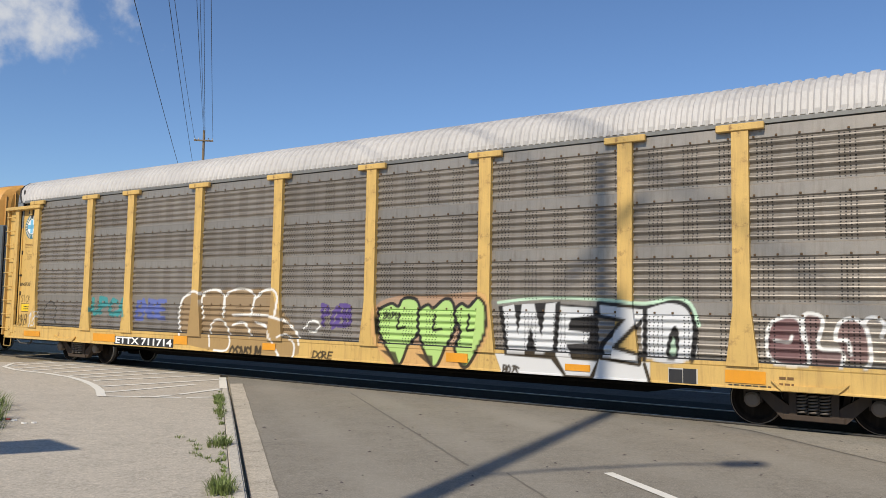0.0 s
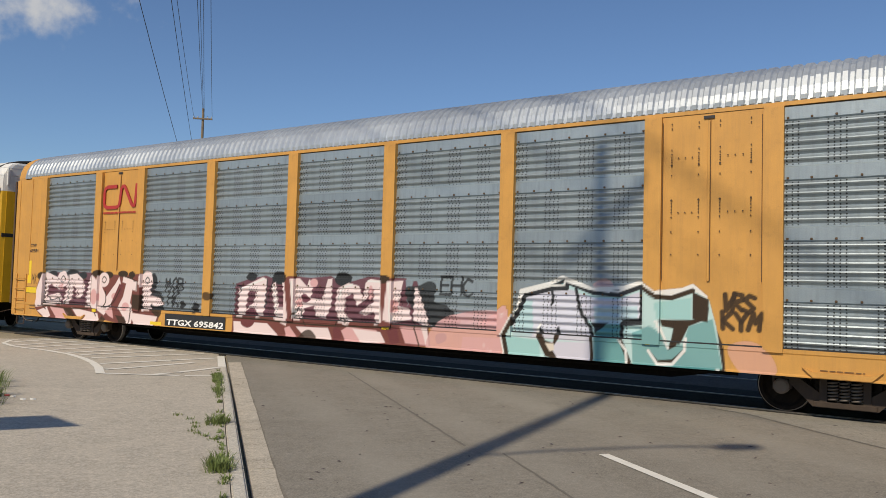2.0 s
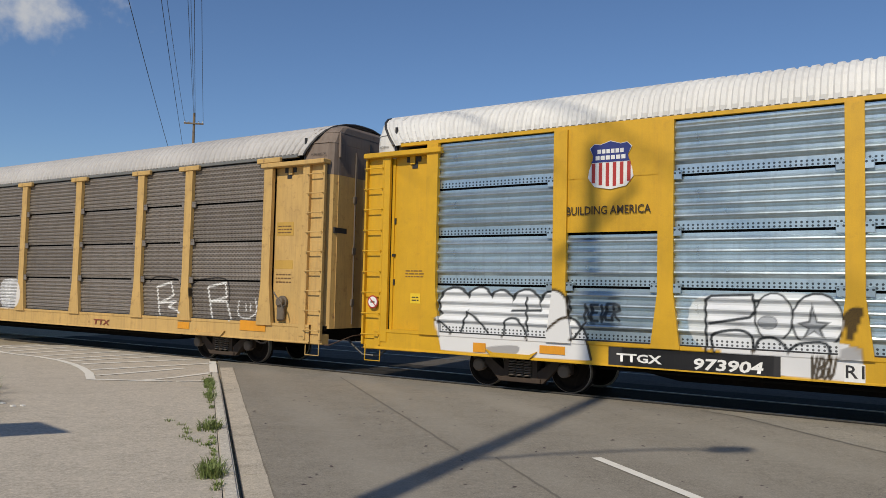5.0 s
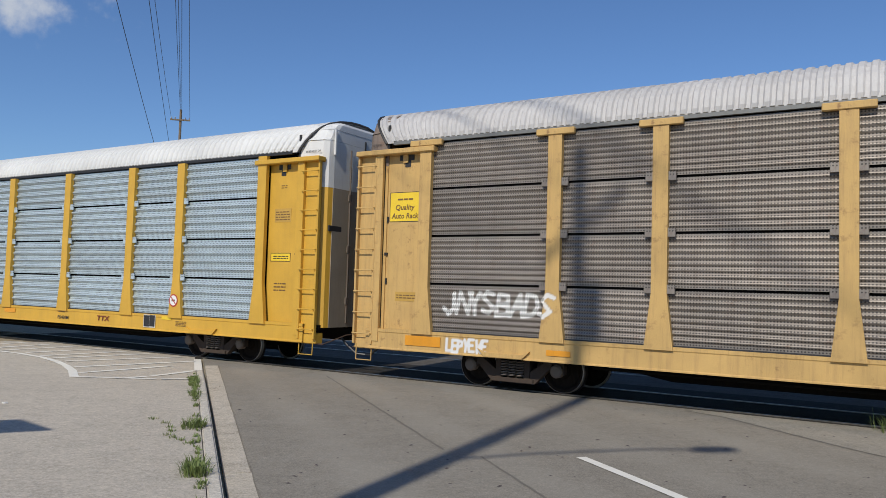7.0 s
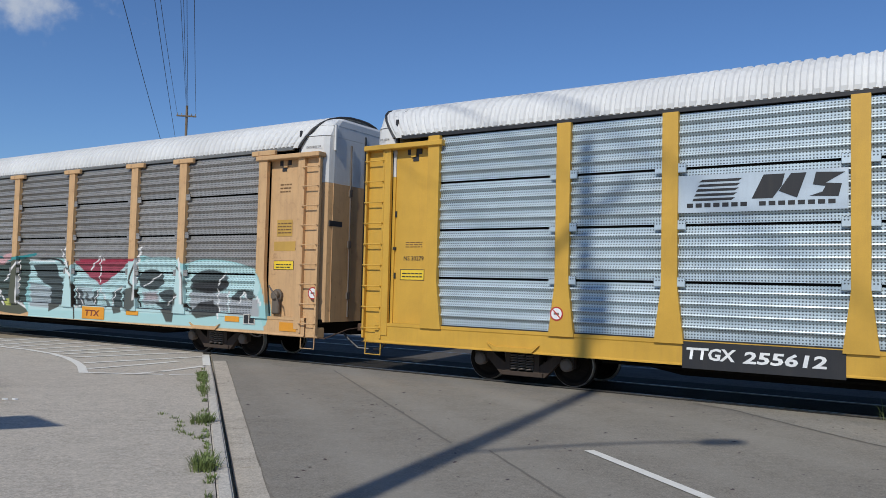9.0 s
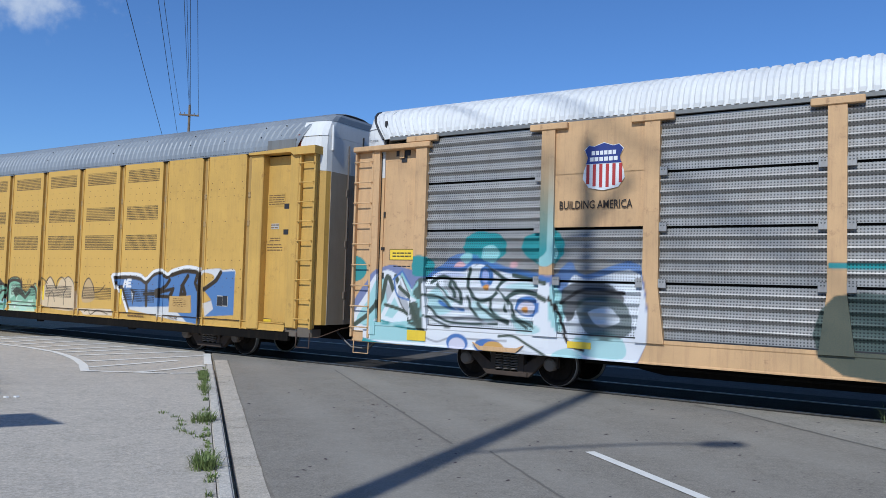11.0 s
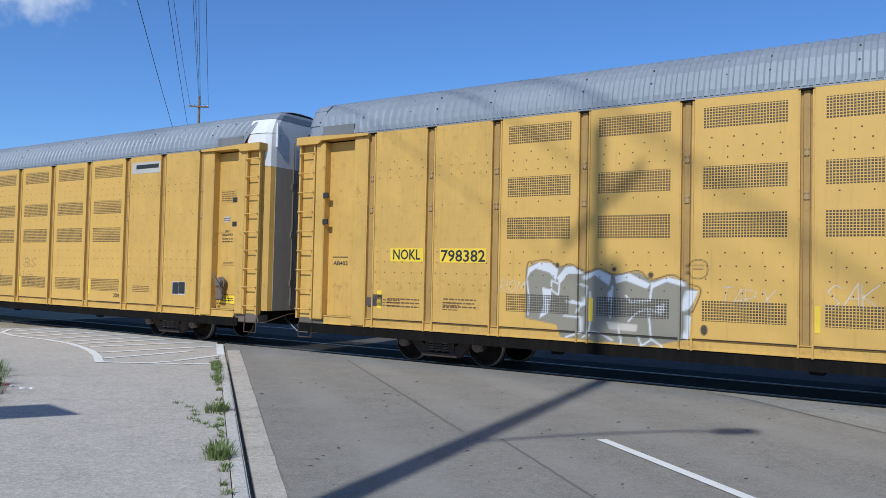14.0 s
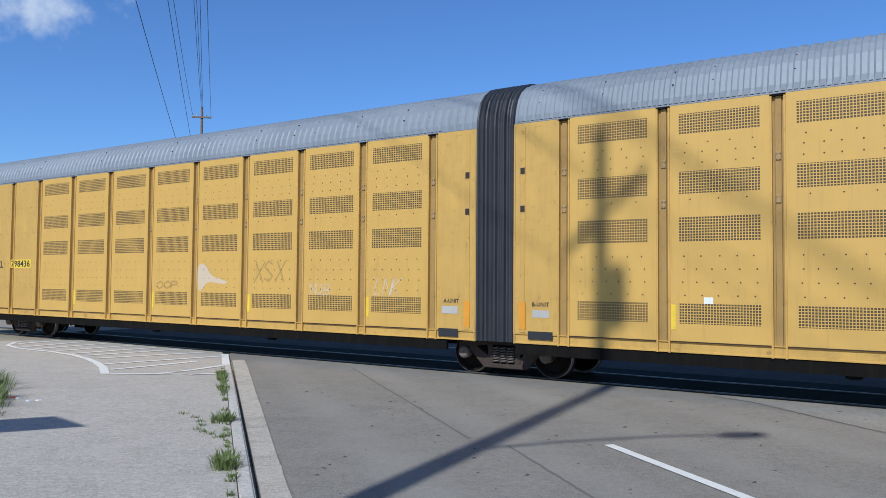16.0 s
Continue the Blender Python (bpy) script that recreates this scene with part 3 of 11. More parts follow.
def smoothed(pts, k=4, closed=False):
    """A rounded line through the points."""
    p = [np.array(q) for q in pts]
    n, out = len(p), []
    for i in range(n if closed else n - 1):
        a, b, c, d = (p[(i + j) % n] if closed else p[min(max(i + j, 0), n - 1)] for j in (-1, 0, 1, 2))
        for s in range(k):
            t = s / k
            out.append(tuple(0.5 * (2 * b + (c - a) * t + (2 * a - 5 * b + 4 * c - d) * t * t + (3 * b - a - 3 * c + d) * t ** 3)))
    return out if closed else out + [tuple(p[-1])]


class Art:
    """Layers of spray paint on one car's side, in metres along it and above the rails."""

    def __init__(self):
        self.layers = []

    def line(self, colour, width, pts, smooth=False, strength=1.0):
        self.layers.append(("line", SPRAY[colour], width, smoothed(pts) if smooth else pts, strength))

    def fill(self, colour, pts, strength=1.0, smooth=False):
        self.layers.append(("fill", SPRAY[colour], 0, smoothed(pts, 4, True) if smooth else pts, strength))

    def blob(self, colour, x, z, rx, rz, strength=1.0):
        self.fill(colour, [(x + rx * math.cos(a), z + rz * math.sin(a)) for a in (2 * math.pi * i / 18 for i in range(18))], strength)

    def tag(self, words, box, colour, width=0.03, lean=0.1, seed=1, strength=0.95):
        for letter in glyph_lines(words, *box, lean=lean, wobble=0.08, seed=seed):
            for pts in letter:
                self.line(colour, width, pts, False, strength)

    def burner(self, words, box, fill, edge, body=0.2, rim=0.06, halo=None, lean=0.0, seed=1, shade=None, strength=1.0, gap=0.16):
        """Fat letters: a halo, a dark rim and a filled body, one letter over the next."""
        letters = glyph_lines(words, *box, lean=lean, wobble=0.1, seed=seed, gap=gap)
        if shade:
            for letter in letters:
                for pts in letter:
                    self.line(shade, body + rim, [(a + 0.09, b - 0.09) for a, b in pts], False, strength)
        if halo:
            for letter in letters:
                for pts in letter:
                    self.line(halo, body + rim * 2.2, pts, False, strength)
        for letter in letters:
            for pts in letter:
                self.line(edge, body + rim, pts, False, strength)
            for pts in letter:
                self.line(fill, body, pts, False, strength)
            for pts in letter:
                self.line("ink", 0.008, [(a - body * 0.7, b + body * 0.35) for a, b in pts], False, 0.8)

    def colours(self, px, pz):
        rgb, cover = np.zeros((*px.shape, 3)), np.zeros(px.shape)
        for kind, colour, width, pts, strength in self.layers:
            xs, zs = [p[0] for p in pts], [p[1] for p in pts]
            pad = width + 0.03
            near = (px > min(xs) - pad) & (px < max(xs) + pad) & (pz > min(zs) - pad) & (pz < max(zs) + pad)
            if not near.any():
                continue
            if kind == "line":
                a = np.zeros(px.shape)
                a[near] = np.clip((width + 0.009 - near_line(px[near], pz[near], pts)) / 0.016, 0, 1) * strength
            else:
                a = np.zeros(px.shape)
                nx, nz = px[near], pz[near]
                rim = near_line(nx, nz, list(pts) + [pts[0]]) * np.where(inside(nx, nz, list(pts)), 1, -1)
                a[near] = np.clip(0.5 + rim / 0.018, 0, 1) * strength
            total = a + cover * (1 - a)
            safe = np.maximum(total, 1e-6)
            rgb = (np.array(colour) * a[..., None] + rgb * (cover * (1 - a))[..., None]) / safe[..., None]
            cover = total
        return rgb, cover


def spray(ob, art, dx=0.0, dz=0.0):
    """Lays the paint on those points of a mesh that face the road."""
    me = ob.data
    co = np.empty(len(me.vertices) * 3)
    me.vertices.foreach_get("co", co)
    co = co.reshape(-1, 3)
    rgb, cover = art.colours(co[:, 0] + dx, co[:, 2] + dz)
    pa = me.attributes.new("paint", "FLOAT_COLOR", "POINT")
    pa.data.foreach_set("color", np.hstack([rgb, np.ones((len(rgb), 1))]).ravel())
    pc = me.attributes.new("cover", "FLOAT", "POINT")
    pc.data.foreach_set("value", cover)


# ---------------------------------------------------------------- railway cars: common parts
DECK, EAVES = 1.06, 4.93
SPINNERS = []                                # wheelsets, to be turned in motions()


def corrugation(kind, h):
    """The profile (outward, up) of one side sheet, h metres high."""
    pts = []

    def ribs(z0, z1, count, depth, flat=0.25):
        p = (z1 - z0) / count
        for i in range(count):
            z = z0 + i * p
            pts.append((0, z))
            for k in range(7):
                u = k / 6
                pts.append((-depth * (0.5 - 0.5 * math.cos(2 * math.pi * u)) ** 0.8, z + p * (flat + (1 - flat) * u)))
        pts.append((0, z1))

    if kind == "broad":
        ribs(0.07, h - 0.07, 4, 0.055, 0.3)
        pts = [(0, 0.0)] + pts + [(0, h)]
    elif kind == "banded":
        ribs(0.03, h - 0.24, 5, 0.05, 0.1)
        pts = [(0, 0.0)] + pts + [(-0.03, h - 0.22), (-0.03, h - 0.02), (0, h)]
    elif kind == "holed":
        ribs(0.13, h - 0.05, 4, 0.062, 0.2)
        pts = [(0, 0.0)] + pts + [(0, h)]
    else:
        ribs(0.04, h - 0.04, 8, 0.026, 0.12)
        pts = [(0, 0.0)] + pts + [(0, h)]
    out = [pts[0]]
    for a, b in zip(pts, pts[1:]):
        k = max(1, math.ceil((b[1] - a[1]) / 0.024))
        out += [(a[0] + (b[0] - a[0]) * i / k, a[1] + (b[1] - a[1]) * i / k) for i in range(1, k + 1)]
    return out


ROOF_LINE = ((-1.47, 4.94), (-1.455, 5.06), (-1.42, 5.2), (-1.34, 5.37), (-1.2, 5.52), (-0.98, 5.65), (-0.68, 5.74), (-0.34, 5.79), (0, 5.8))
ROOF_LINE = ROOF_LINE + tuple((-y, z) for y, z in ROOF_LINE[-2::-1])


def roof_mesh(name, x0, x1, material, rib=0.19, depth=0.03, lift=0.0, slant=(0.0, 0.0)):
    """Ribbed sheets bent over the car."""
    prof = [Vector((0, y, z + lift * (z - 4.94) / 0.86)) for y, z in ROOF_LINE]
    out = []
    for i, p in enumerate(prof):
        d = prof[min(i + 1, len(prof) - 1)] - prof[max(i - 1, 0)]
        out.append(Vector((0, -d.z, d.y)).normalized())
    verts, k = [], len(prof)
    xs = []
    n = round((x1 - x0) / rib)
    for i in range(n):
        a = x0 + (x1 - x0) * i / n
        xs += [(a, 0), (a + rib * 0.3, 0), (a + rib * 0.45, depth), (a + rib * 0.85, depth)]
    xs.append((x1, 0))
    for x, up in xs:
        for i, p in enumerate(prof):
            edge = 0.0 if i in (0, k - 1) else up
            high = (prof[i].z - 4.94) / (0.86 + lift)
            push = slant[1] * high * max(0.0, 1 - (x1 - x) / 2) - slant[0] * high * max(0.0, 1 - (x - x0) / 2)
            verts.append((x + push, p.y + out[i].y * edge, p.z + out[i].z * edge))
    faces = [(i * k + j, (i + 1) * k + j, (i + 1) * k + j + 1, i * k + j + 1) for i in range(len(xs) - 1) for j in range(k - 1)]
    me = bpy.data.meshes.new(name)
    me.from_pydata(verts, [], faces)
    me.materials.append(material)
    return me


def wheel_mesh():
    bm = bmesh.new()
    lathe(bm, [(-0.80, 0.06), (-0.80, 0.085), (-0.795, 0.12), (-0.745, 0.14), (-0.735, 0.30), (-0.79, 0.345), (-0.795, 0.40), (-0.785, 0.415), (-0.70, 0.42),
               (-0.69, 0.448), (-0.66, 0.448), (-0.655, 0.40), (-0.66, 0.34), (-0.70, 0.30), (-0.71, 0.14), (-0.66, 0.11), (-0.64, 0.075),
               (0.64, 0.075), (0.66, 0.11), (0.71, 0.14), (0.70, 0.30), (0.66, 0.34), (0.655, 0.40), (0.66, 0.448), (0.69, 0.448), (0.70, 0.42),
               (0.785, 0.415), (0.795, 0.40), (0.79, 0.345), (0.735, 0.30), (0.745, 0.14), (0.795, 0.12), (0.80, 0.085), (0.80, 0.06)], 32)
    me = to_mesh("wheelset", bm, M["wheel"], M["tread"])
    for p in me.polygons:
        r = math.hypot(p.center.x, p.center.z)
        if 0.397 < r < 0.43:
            p.material_index = 1
    return me


def sideframe_mesh():
    """A cast side frame: arched top chord, columns round the open spring nest, raking tension arms and pedestal jaws."""
    bm = bmesh.new()
    prism(bm, [(-1.06, 0.55), (-1.06, 0.63), (-0.76, 0.69), (-0.36, 0.75), (0.36, 0.75), (0.76, 0.69), (1.06, 0.63), (1.06, 0.55), (0.74, 0.565), (0.34, 0.62), (-0.34, 0.62), (-0.74, 0.565)], -0.07, 0.07)
    for k in (-1, 1):
        prism(bm, [(k * 0.36, 0.24), (k * 0.25, 0.24), (k * 0.25, 0.63), (k * 0.36, 0.63)], -0.085, 0.07)
        prism(bm, [(k * 0.46, 0.16), (k * 0.33, 0.16), (k * 0.33, 0.36), (k * 0.68, 0.60), (k * 0.80, 0.60), (k * 0.80, 0.50)], -0.065, 0.065)
        prism(bm, [(k * 1.06, 0.38), (k * 1.02, 0.38), (k * 1.02, 0.58), (k * 1.06, 0.58)], -0.06, 0.06)
        prism(bm, [(k * 0.81, 0.40), (k * 0.77, 0.40), (k * 0.77, 0.58), (k * 0.81, 0.58)], -0.06, 0.06)
    block(bm, -0.44, 0.44, -0.11, 0.08, 0.16, 0.25, 0.012)
    bmesh.ops.recalc_face_normals(bm, faces=bm.faces)
    return to_mesh("sideframe", bm, M["truck"])


def window_mesh():
    bm = bmesh.new()
    # Black plate added behind the springs for the shaded inside of the frame.
    block(bm, -0.25, 0.25, 0.03, 0.05, 0.25, 0.62, 0.005)
    return to_mesh("spring_shade_plate", bm, M["black"])


def spring_mesh():
    bm = bmesh.new()
    pts = [(0.072 * math.cos(a), 0.072 * math.sin(a), 0.265 + 0.31 * a / (2 * math.pi * 6)) for a in (2 * math.pi * 6 * i / 60 for i in range(61))]
    tube(bm, pts, 0.019, 5)
    return to_mesh("spring", bm, M["spring_iron"], smooth=True)


def bearing_mesh():
    bm = bmesh.new()
    lathe(bm, [(-0.14, 0.05), (-0.14, 0.09), (-0.11, 0.125), (0.02, 0.125), (0.02, 0.05)], 16)
    return to_mesh("bearing_cap", bm, M["truck2"])


def brake_mesh():
    bm = bmesh.new()
    prism(bm, [(0.36, 0.24), (0.46, 0.22), (0.50, 0.62), (0.42, 0.64)], -0.04, 0.04)
    return to_mesh("brake_shoe", bm, M["truck"])


M["truck2"] = surface("truck_dusty_iron", (0.15, 0.12, 0.095), 0.8, 0.1, grime=(0.05, 0.04, 0.03), dirt=0.6)
M["spring_iron"] = surface("spring_iron", (0.15, 0.125, 0.105), 0.6, 0.3, grime=(0.08, 0.06, 0.05), dirt=0.5)
MESH = {"wheelset": wheel_mesh(), "sideframe": sideframe_mesh(), "spring_shade_plate": window_mesh(), "spring": spring_mesh(),
        "bearing_cap": bearing_mesh(), "brake_shoe": brake_mesh()}


def truck(car, x):
    """A two-axle truck: bolster, two side frames with springs, and two turning wheelsets."""
    bm = bmesh.new()
    block(bm, x - 0.22, x + 0.22, -0.95, 0.95, 0.44, 0.70, 0.02)
    body = part("bolster", bm, M["truck"], car)
    for y, turn in ((-1.02, 0), (1.02, 180)):
        m = pose(x, y, 0, 0, 0, turn)
        part("sideframe", MESH["sideframe"], None, body, at=m)
        part("spring_shade_plate", MESH["spring_shade_plate"], None, body, at=m)
        for dx in (-0.165, 0.0, 0.165):
            part("spring", MESH["spring"], None, body, at=m @ pose(dx, -0.065, 0))
        for dx in (-0.92, 0.92):
            part("bearing_cap", MESH["bearing_cap"], None, body, at=m @ pose(dx, 0.0, 0.44))
        for k in (0, 180):
            part("brake_shoe", MESH["brake_shoe"], None, body, at=m @ pose(0, 0.22, 0, 0, 0, k))
    for dx in (-0.92, 0.92):
        ws = part("wheelset", MESH["wheelset"], None, car)
        SPINNERS.append((ws, x + dx))


def coupler(car, x, sign):
    bm = bmesh.new()
    block(bm, min(x, x + sign * 0.46), max(x, x + sign * 0.46), -0.09, 0.09, 0.74, 0.93, 0.02)
    prism(bm, [(x + sign * 0.40, -0.17), (x + sign * 0.62, -0.2), (x + sign * 0.66, -0.02), (x + sign * 0.52, 0.05), (x + sign * 0.60, 0.2), (x + sign * 0.40, 0.17)], 0.68, 1.0, "z")
    part("coupler", bm, M["rust"], car, "rusty knuckle coupler")
    bm = bmesh.new()
    tube(bm, [(x - sign * 0.1, -0.42, 0.72), (x + sign * 0.1, -0.44, 0.56), (x + sign * 0.34, -0.40, 0.38), (x + sign * 0.58, -0.3, 0.36)], 0.026, 6)
    part("air_hose", bm, M["rubber"], car, "black rubber air hose")
    bm = bmesh.new()
    tube(bm, [(x - sign * 0.3, -1.36, 0.82), (x - sign * 0.2, -1.40, 0.62), (x + sign * 0.12, -1.34, 0.62), (x + sign * 0.18, -0.6, 0.80), (x + sign * 0.16, -0.2, 0.82)], 0.014, 5)
    part("uncoupling_lever", bm, M["rust"], car)


def ladder(car, x0, x1, z0, z1, count, material, y=-1.50, name="ladder"):
    """Stiles and separate rungs standing off the corner."""
    bm = bmesh.new()
    for x in (x0, x1):
        block(bm, x - 0.025, x + 0.025, y - 0.03, y + 0.06, z0, z1, 0.008)
    body = part(name, bm, material, car)
    bm = bmesh.new()
    tube(bm, [(x0 - 0.02, y + 0.02, 0), (x0, y - 0.07, 0), (x1, y - 0.07, 0), (x1 + 0.02, y + 0.02, 0)], 0.014, 6)
    me = to_mesh("rung", bm, material)
    for i in range(count):
        part("rung", me, None, body, at=pose(0, 0, z0 + (z1 - z0) * (i + 0.5) / count))
    return body


def stirrup(car, x, material):
    bm = bmesh.new()
    tube(bm, [(x - 0.2, -1.46, 0.72), (x - 0.2, -1.47, 0.38), (x + 0.2, -1.47, 0.38), (x + 0.2, -1.46, 0.72)], 0.014, 5)
    part("stirrup_step", bm, material, car)


def end_doors(car, sign, body_mat, top_mat, x_in=13.0, x_out=13.80, split=4.15, floor_z=0.98, cap_mat=None, lift=0.03, boxy=False):
    """Rounded doors that close the car's end, with an arched hood."""
    plan = [(x_in, -1.41), (x_in + 0.3, -1.40), (x_out - 0.14, -1.36), (x_out - 0.03, -1.27), (x_out, -1.12), (x_out, -0.02)]
    plan = plan + [(a, -b) for a, b in plan[::-1]]
    def loft(levels):
        bm = bmesh.new()
        rings = [[bm.verts.new((sign * (x_in + (a - x_in) * sx), b * sy, z)) for a, b in plan] for z, sx, sy in levels]
        k = len(plan)
        for u, v in zip(rings, rings[1:]):
            for j in range(k):
                bm.faces.new((u[j], u[(j + 1) % k], v[(j + 1) % k], v[j]))
        bm.faces.new(rings[0])
        bm.faces.new(rings[-1])
        bmesh.ops.recalc_face_normals(bm, faces=bm.faces)
        return bm
    lower = part("end_door", loft([(floor_z, 1, 1), (split, 1, 1)]), body_mat, car)
    part_of_hood = part("end_hood", loft([(split + 0.004, 1, 1), (5.0, 1, 1), (5.22 + lift * 0.3, 1, 0.985)]), top_mat, car, "pale painted hood over the end doors")
    drop = 0.0 if cap_mat else -0.11
    cap_line = [(5.224 + lift * 0.3, 1, 1.0), (5.42 + drop, 1, 0.95), (5.60 + drop, 1, 0.89)]
    if boxy:
        part("hood_top", loft([(5.604 + drop, 1.006, 0.895), (5.74 + drop, 1.006, 0.79), (5.80 + drop, 0.97, 0.68), (5.83 + drop, 0.85, 0.3)]), cap_mat or top_mat, part_of_hood)
    part("hood_cap", loft(cap_line if boxy else [(5.224 + lift * 0.3, 1, 1.0), (5.38 + lift * 0.5, 1, 0.94), (5.53 + lift * 0.7, 1, 0.84), (5.66 + lift * 0.85, 1, 0.68), (5.75 + lift, 1, 0.45), (5.79 + lift, 1, 0.1)]), top_mat if boxy else cap_mat or top_mat, part_of_hood)
    leaf_mat = M["leaf_grey"] if body_mat in (M["y5"], M["auto_yellow"]) else body_mat
    if boxy:
        for y0, y1 in ((-1.14, -0.03), (0.03, 1.14)):
            part("door_leaf", block(bmesh.new(), min(sign * x_out, sign * (x_out + 0.012)), max(sign * x_out, sign * (x_out + 0.012)), y0, y1, floor_z, split), leaf_mat, lower)
        for y in (-1.16, 1.10) if sign > 0 else ():
            part("hood_post", block(bmesh.new(), min(sign * x_out, sign * (x_out + 0.05)), max(sign * x_out, sign * (x_out + 0.05)), y, y + 0.06, 4.9, 5.5, 0.01), top_mat, part_of_hood)
    words(part_of_hood, "EXCESS HEIGHT CAR", min(sign * (x_in + 0.2), sign * (x_out - 0.16)), max(sign * (x_in + 0.2), sign * (x_out - 0.16)), 4.95, 0.045, "ink", -1.416)
    lo, hi = sorted((sign * (x_in + 0.22), sign * (x_out - 0.16)))
    if x_out < 15:
        part("grab_slot", block(bmesh.new(), *sorted((sign * (x_out - 0.05), sign * (x_out + 0.014))), -1.24, -0.80, 3.16, 3.29, 0.006), M["ink"], lower, "dark grab slot in the door's edge")
    part("hinge_fold", block(bmesh.new(), sign * (x_in + 0.42) - 0.012, sign * (x_in + 0.42) + 0.012, -1.404, -1.36, floor_z + 0.05, split - 0.02), body_mat, lower)
    part("door_step", block(bmesh.new(), lo, (lo + hi) / 2, -1.415, -1.37, 2.30, 2.36, 0.006), M["rust"], lower)
    for y in (-0.55, 0.55):
        bm = bmesh.new()
        tube(bm, [(sign * (x_out + 0.03), y, floor_z + 0.1), (sign * (x_out + 0.03), y, 5.1)], 0.018, 6)
        for z in (1.5, 2.7, 3.9):
            block(bm, sign * x_out - 0.01, sign * x_out + 0.05, y - 0.05, y + 0.05, z, z + 0.16)
        part("lock_rod", bm, M["truck2"], lower)
    bm = bmesh.new()
    block(bm, sign * x_out - 0.01, sign * x_out + 0.02, -0.02, 0.02, floor_z, 5.4)
    part("door_seam", bm, M["ink"], lower)


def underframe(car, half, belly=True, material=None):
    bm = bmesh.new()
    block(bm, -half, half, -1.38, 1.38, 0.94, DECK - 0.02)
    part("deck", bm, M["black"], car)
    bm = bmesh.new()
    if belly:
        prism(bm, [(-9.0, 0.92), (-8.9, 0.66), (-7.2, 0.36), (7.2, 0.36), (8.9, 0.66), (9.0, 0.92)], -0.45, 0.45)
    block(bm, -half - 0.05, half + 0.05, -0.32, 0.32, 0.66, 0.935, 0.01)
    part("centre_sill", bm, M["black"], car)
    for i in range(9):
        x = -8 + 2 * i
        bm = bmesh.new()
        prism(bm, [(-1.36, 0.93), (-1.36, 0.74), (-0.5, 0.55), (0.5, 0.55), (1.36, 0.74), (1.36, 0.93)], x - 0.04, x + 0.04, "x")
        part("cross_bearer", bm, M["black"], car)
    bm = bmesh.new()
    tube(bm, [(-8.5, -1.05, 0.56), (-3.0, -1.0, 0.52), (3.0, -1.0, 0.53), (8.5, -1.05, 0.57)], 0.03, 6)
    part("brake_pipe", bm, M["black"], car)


# ---------------------------------------------------------------- covered auto racks with bolted side sheets
POSTS = (-9.12, -7.16, -4.29, -1.42, 1.42, 4.29, 7.16, 9.12)
EDGE = 11.95


def post_mesh(name, material, z0, z1, w_top, w_foot, flare, proud, fine):
    """A side post, wider at the foot."""
    zs = steps(z0, flare, 0.025 if fine else 0.3) + (steps(flare, 2.6, 0.03)[1:] + [z1] if fine and flare < 2 else steps(flare, z1, 0.5)[1:])
    verts, cols = [], (-1, -1, -0.75, -0.5, -0.25, 0, 0.25, 0.5, 0.75, 1, 1)
    for z in zs:
        w = (w_top if z >= flare else w_foot + (w_top - w_foot) * (z - z0) / (flare - z0)) / 2
        for i, c in enumerate(cols):
            verts.append((c * w, 0.05 if i in (0, 10) else -proud, z))
    k = len(cols)
    faces = [(i * k + j, i * k + j + 1, (i + 1) * k + j + 1, (i + 1) * k + j) for i in range(len(zs) - 1) for j in range(k - 1)]
    faces.append(tuple((len(zs) - 1) * k + j for j in range(k)))
    faces.append(tuple(range(k))[::-1])
    me = bpy.data.meshes.new(name)
    me.from_pydata(verts, [], faces)
    me.materials.append(material)
    return me


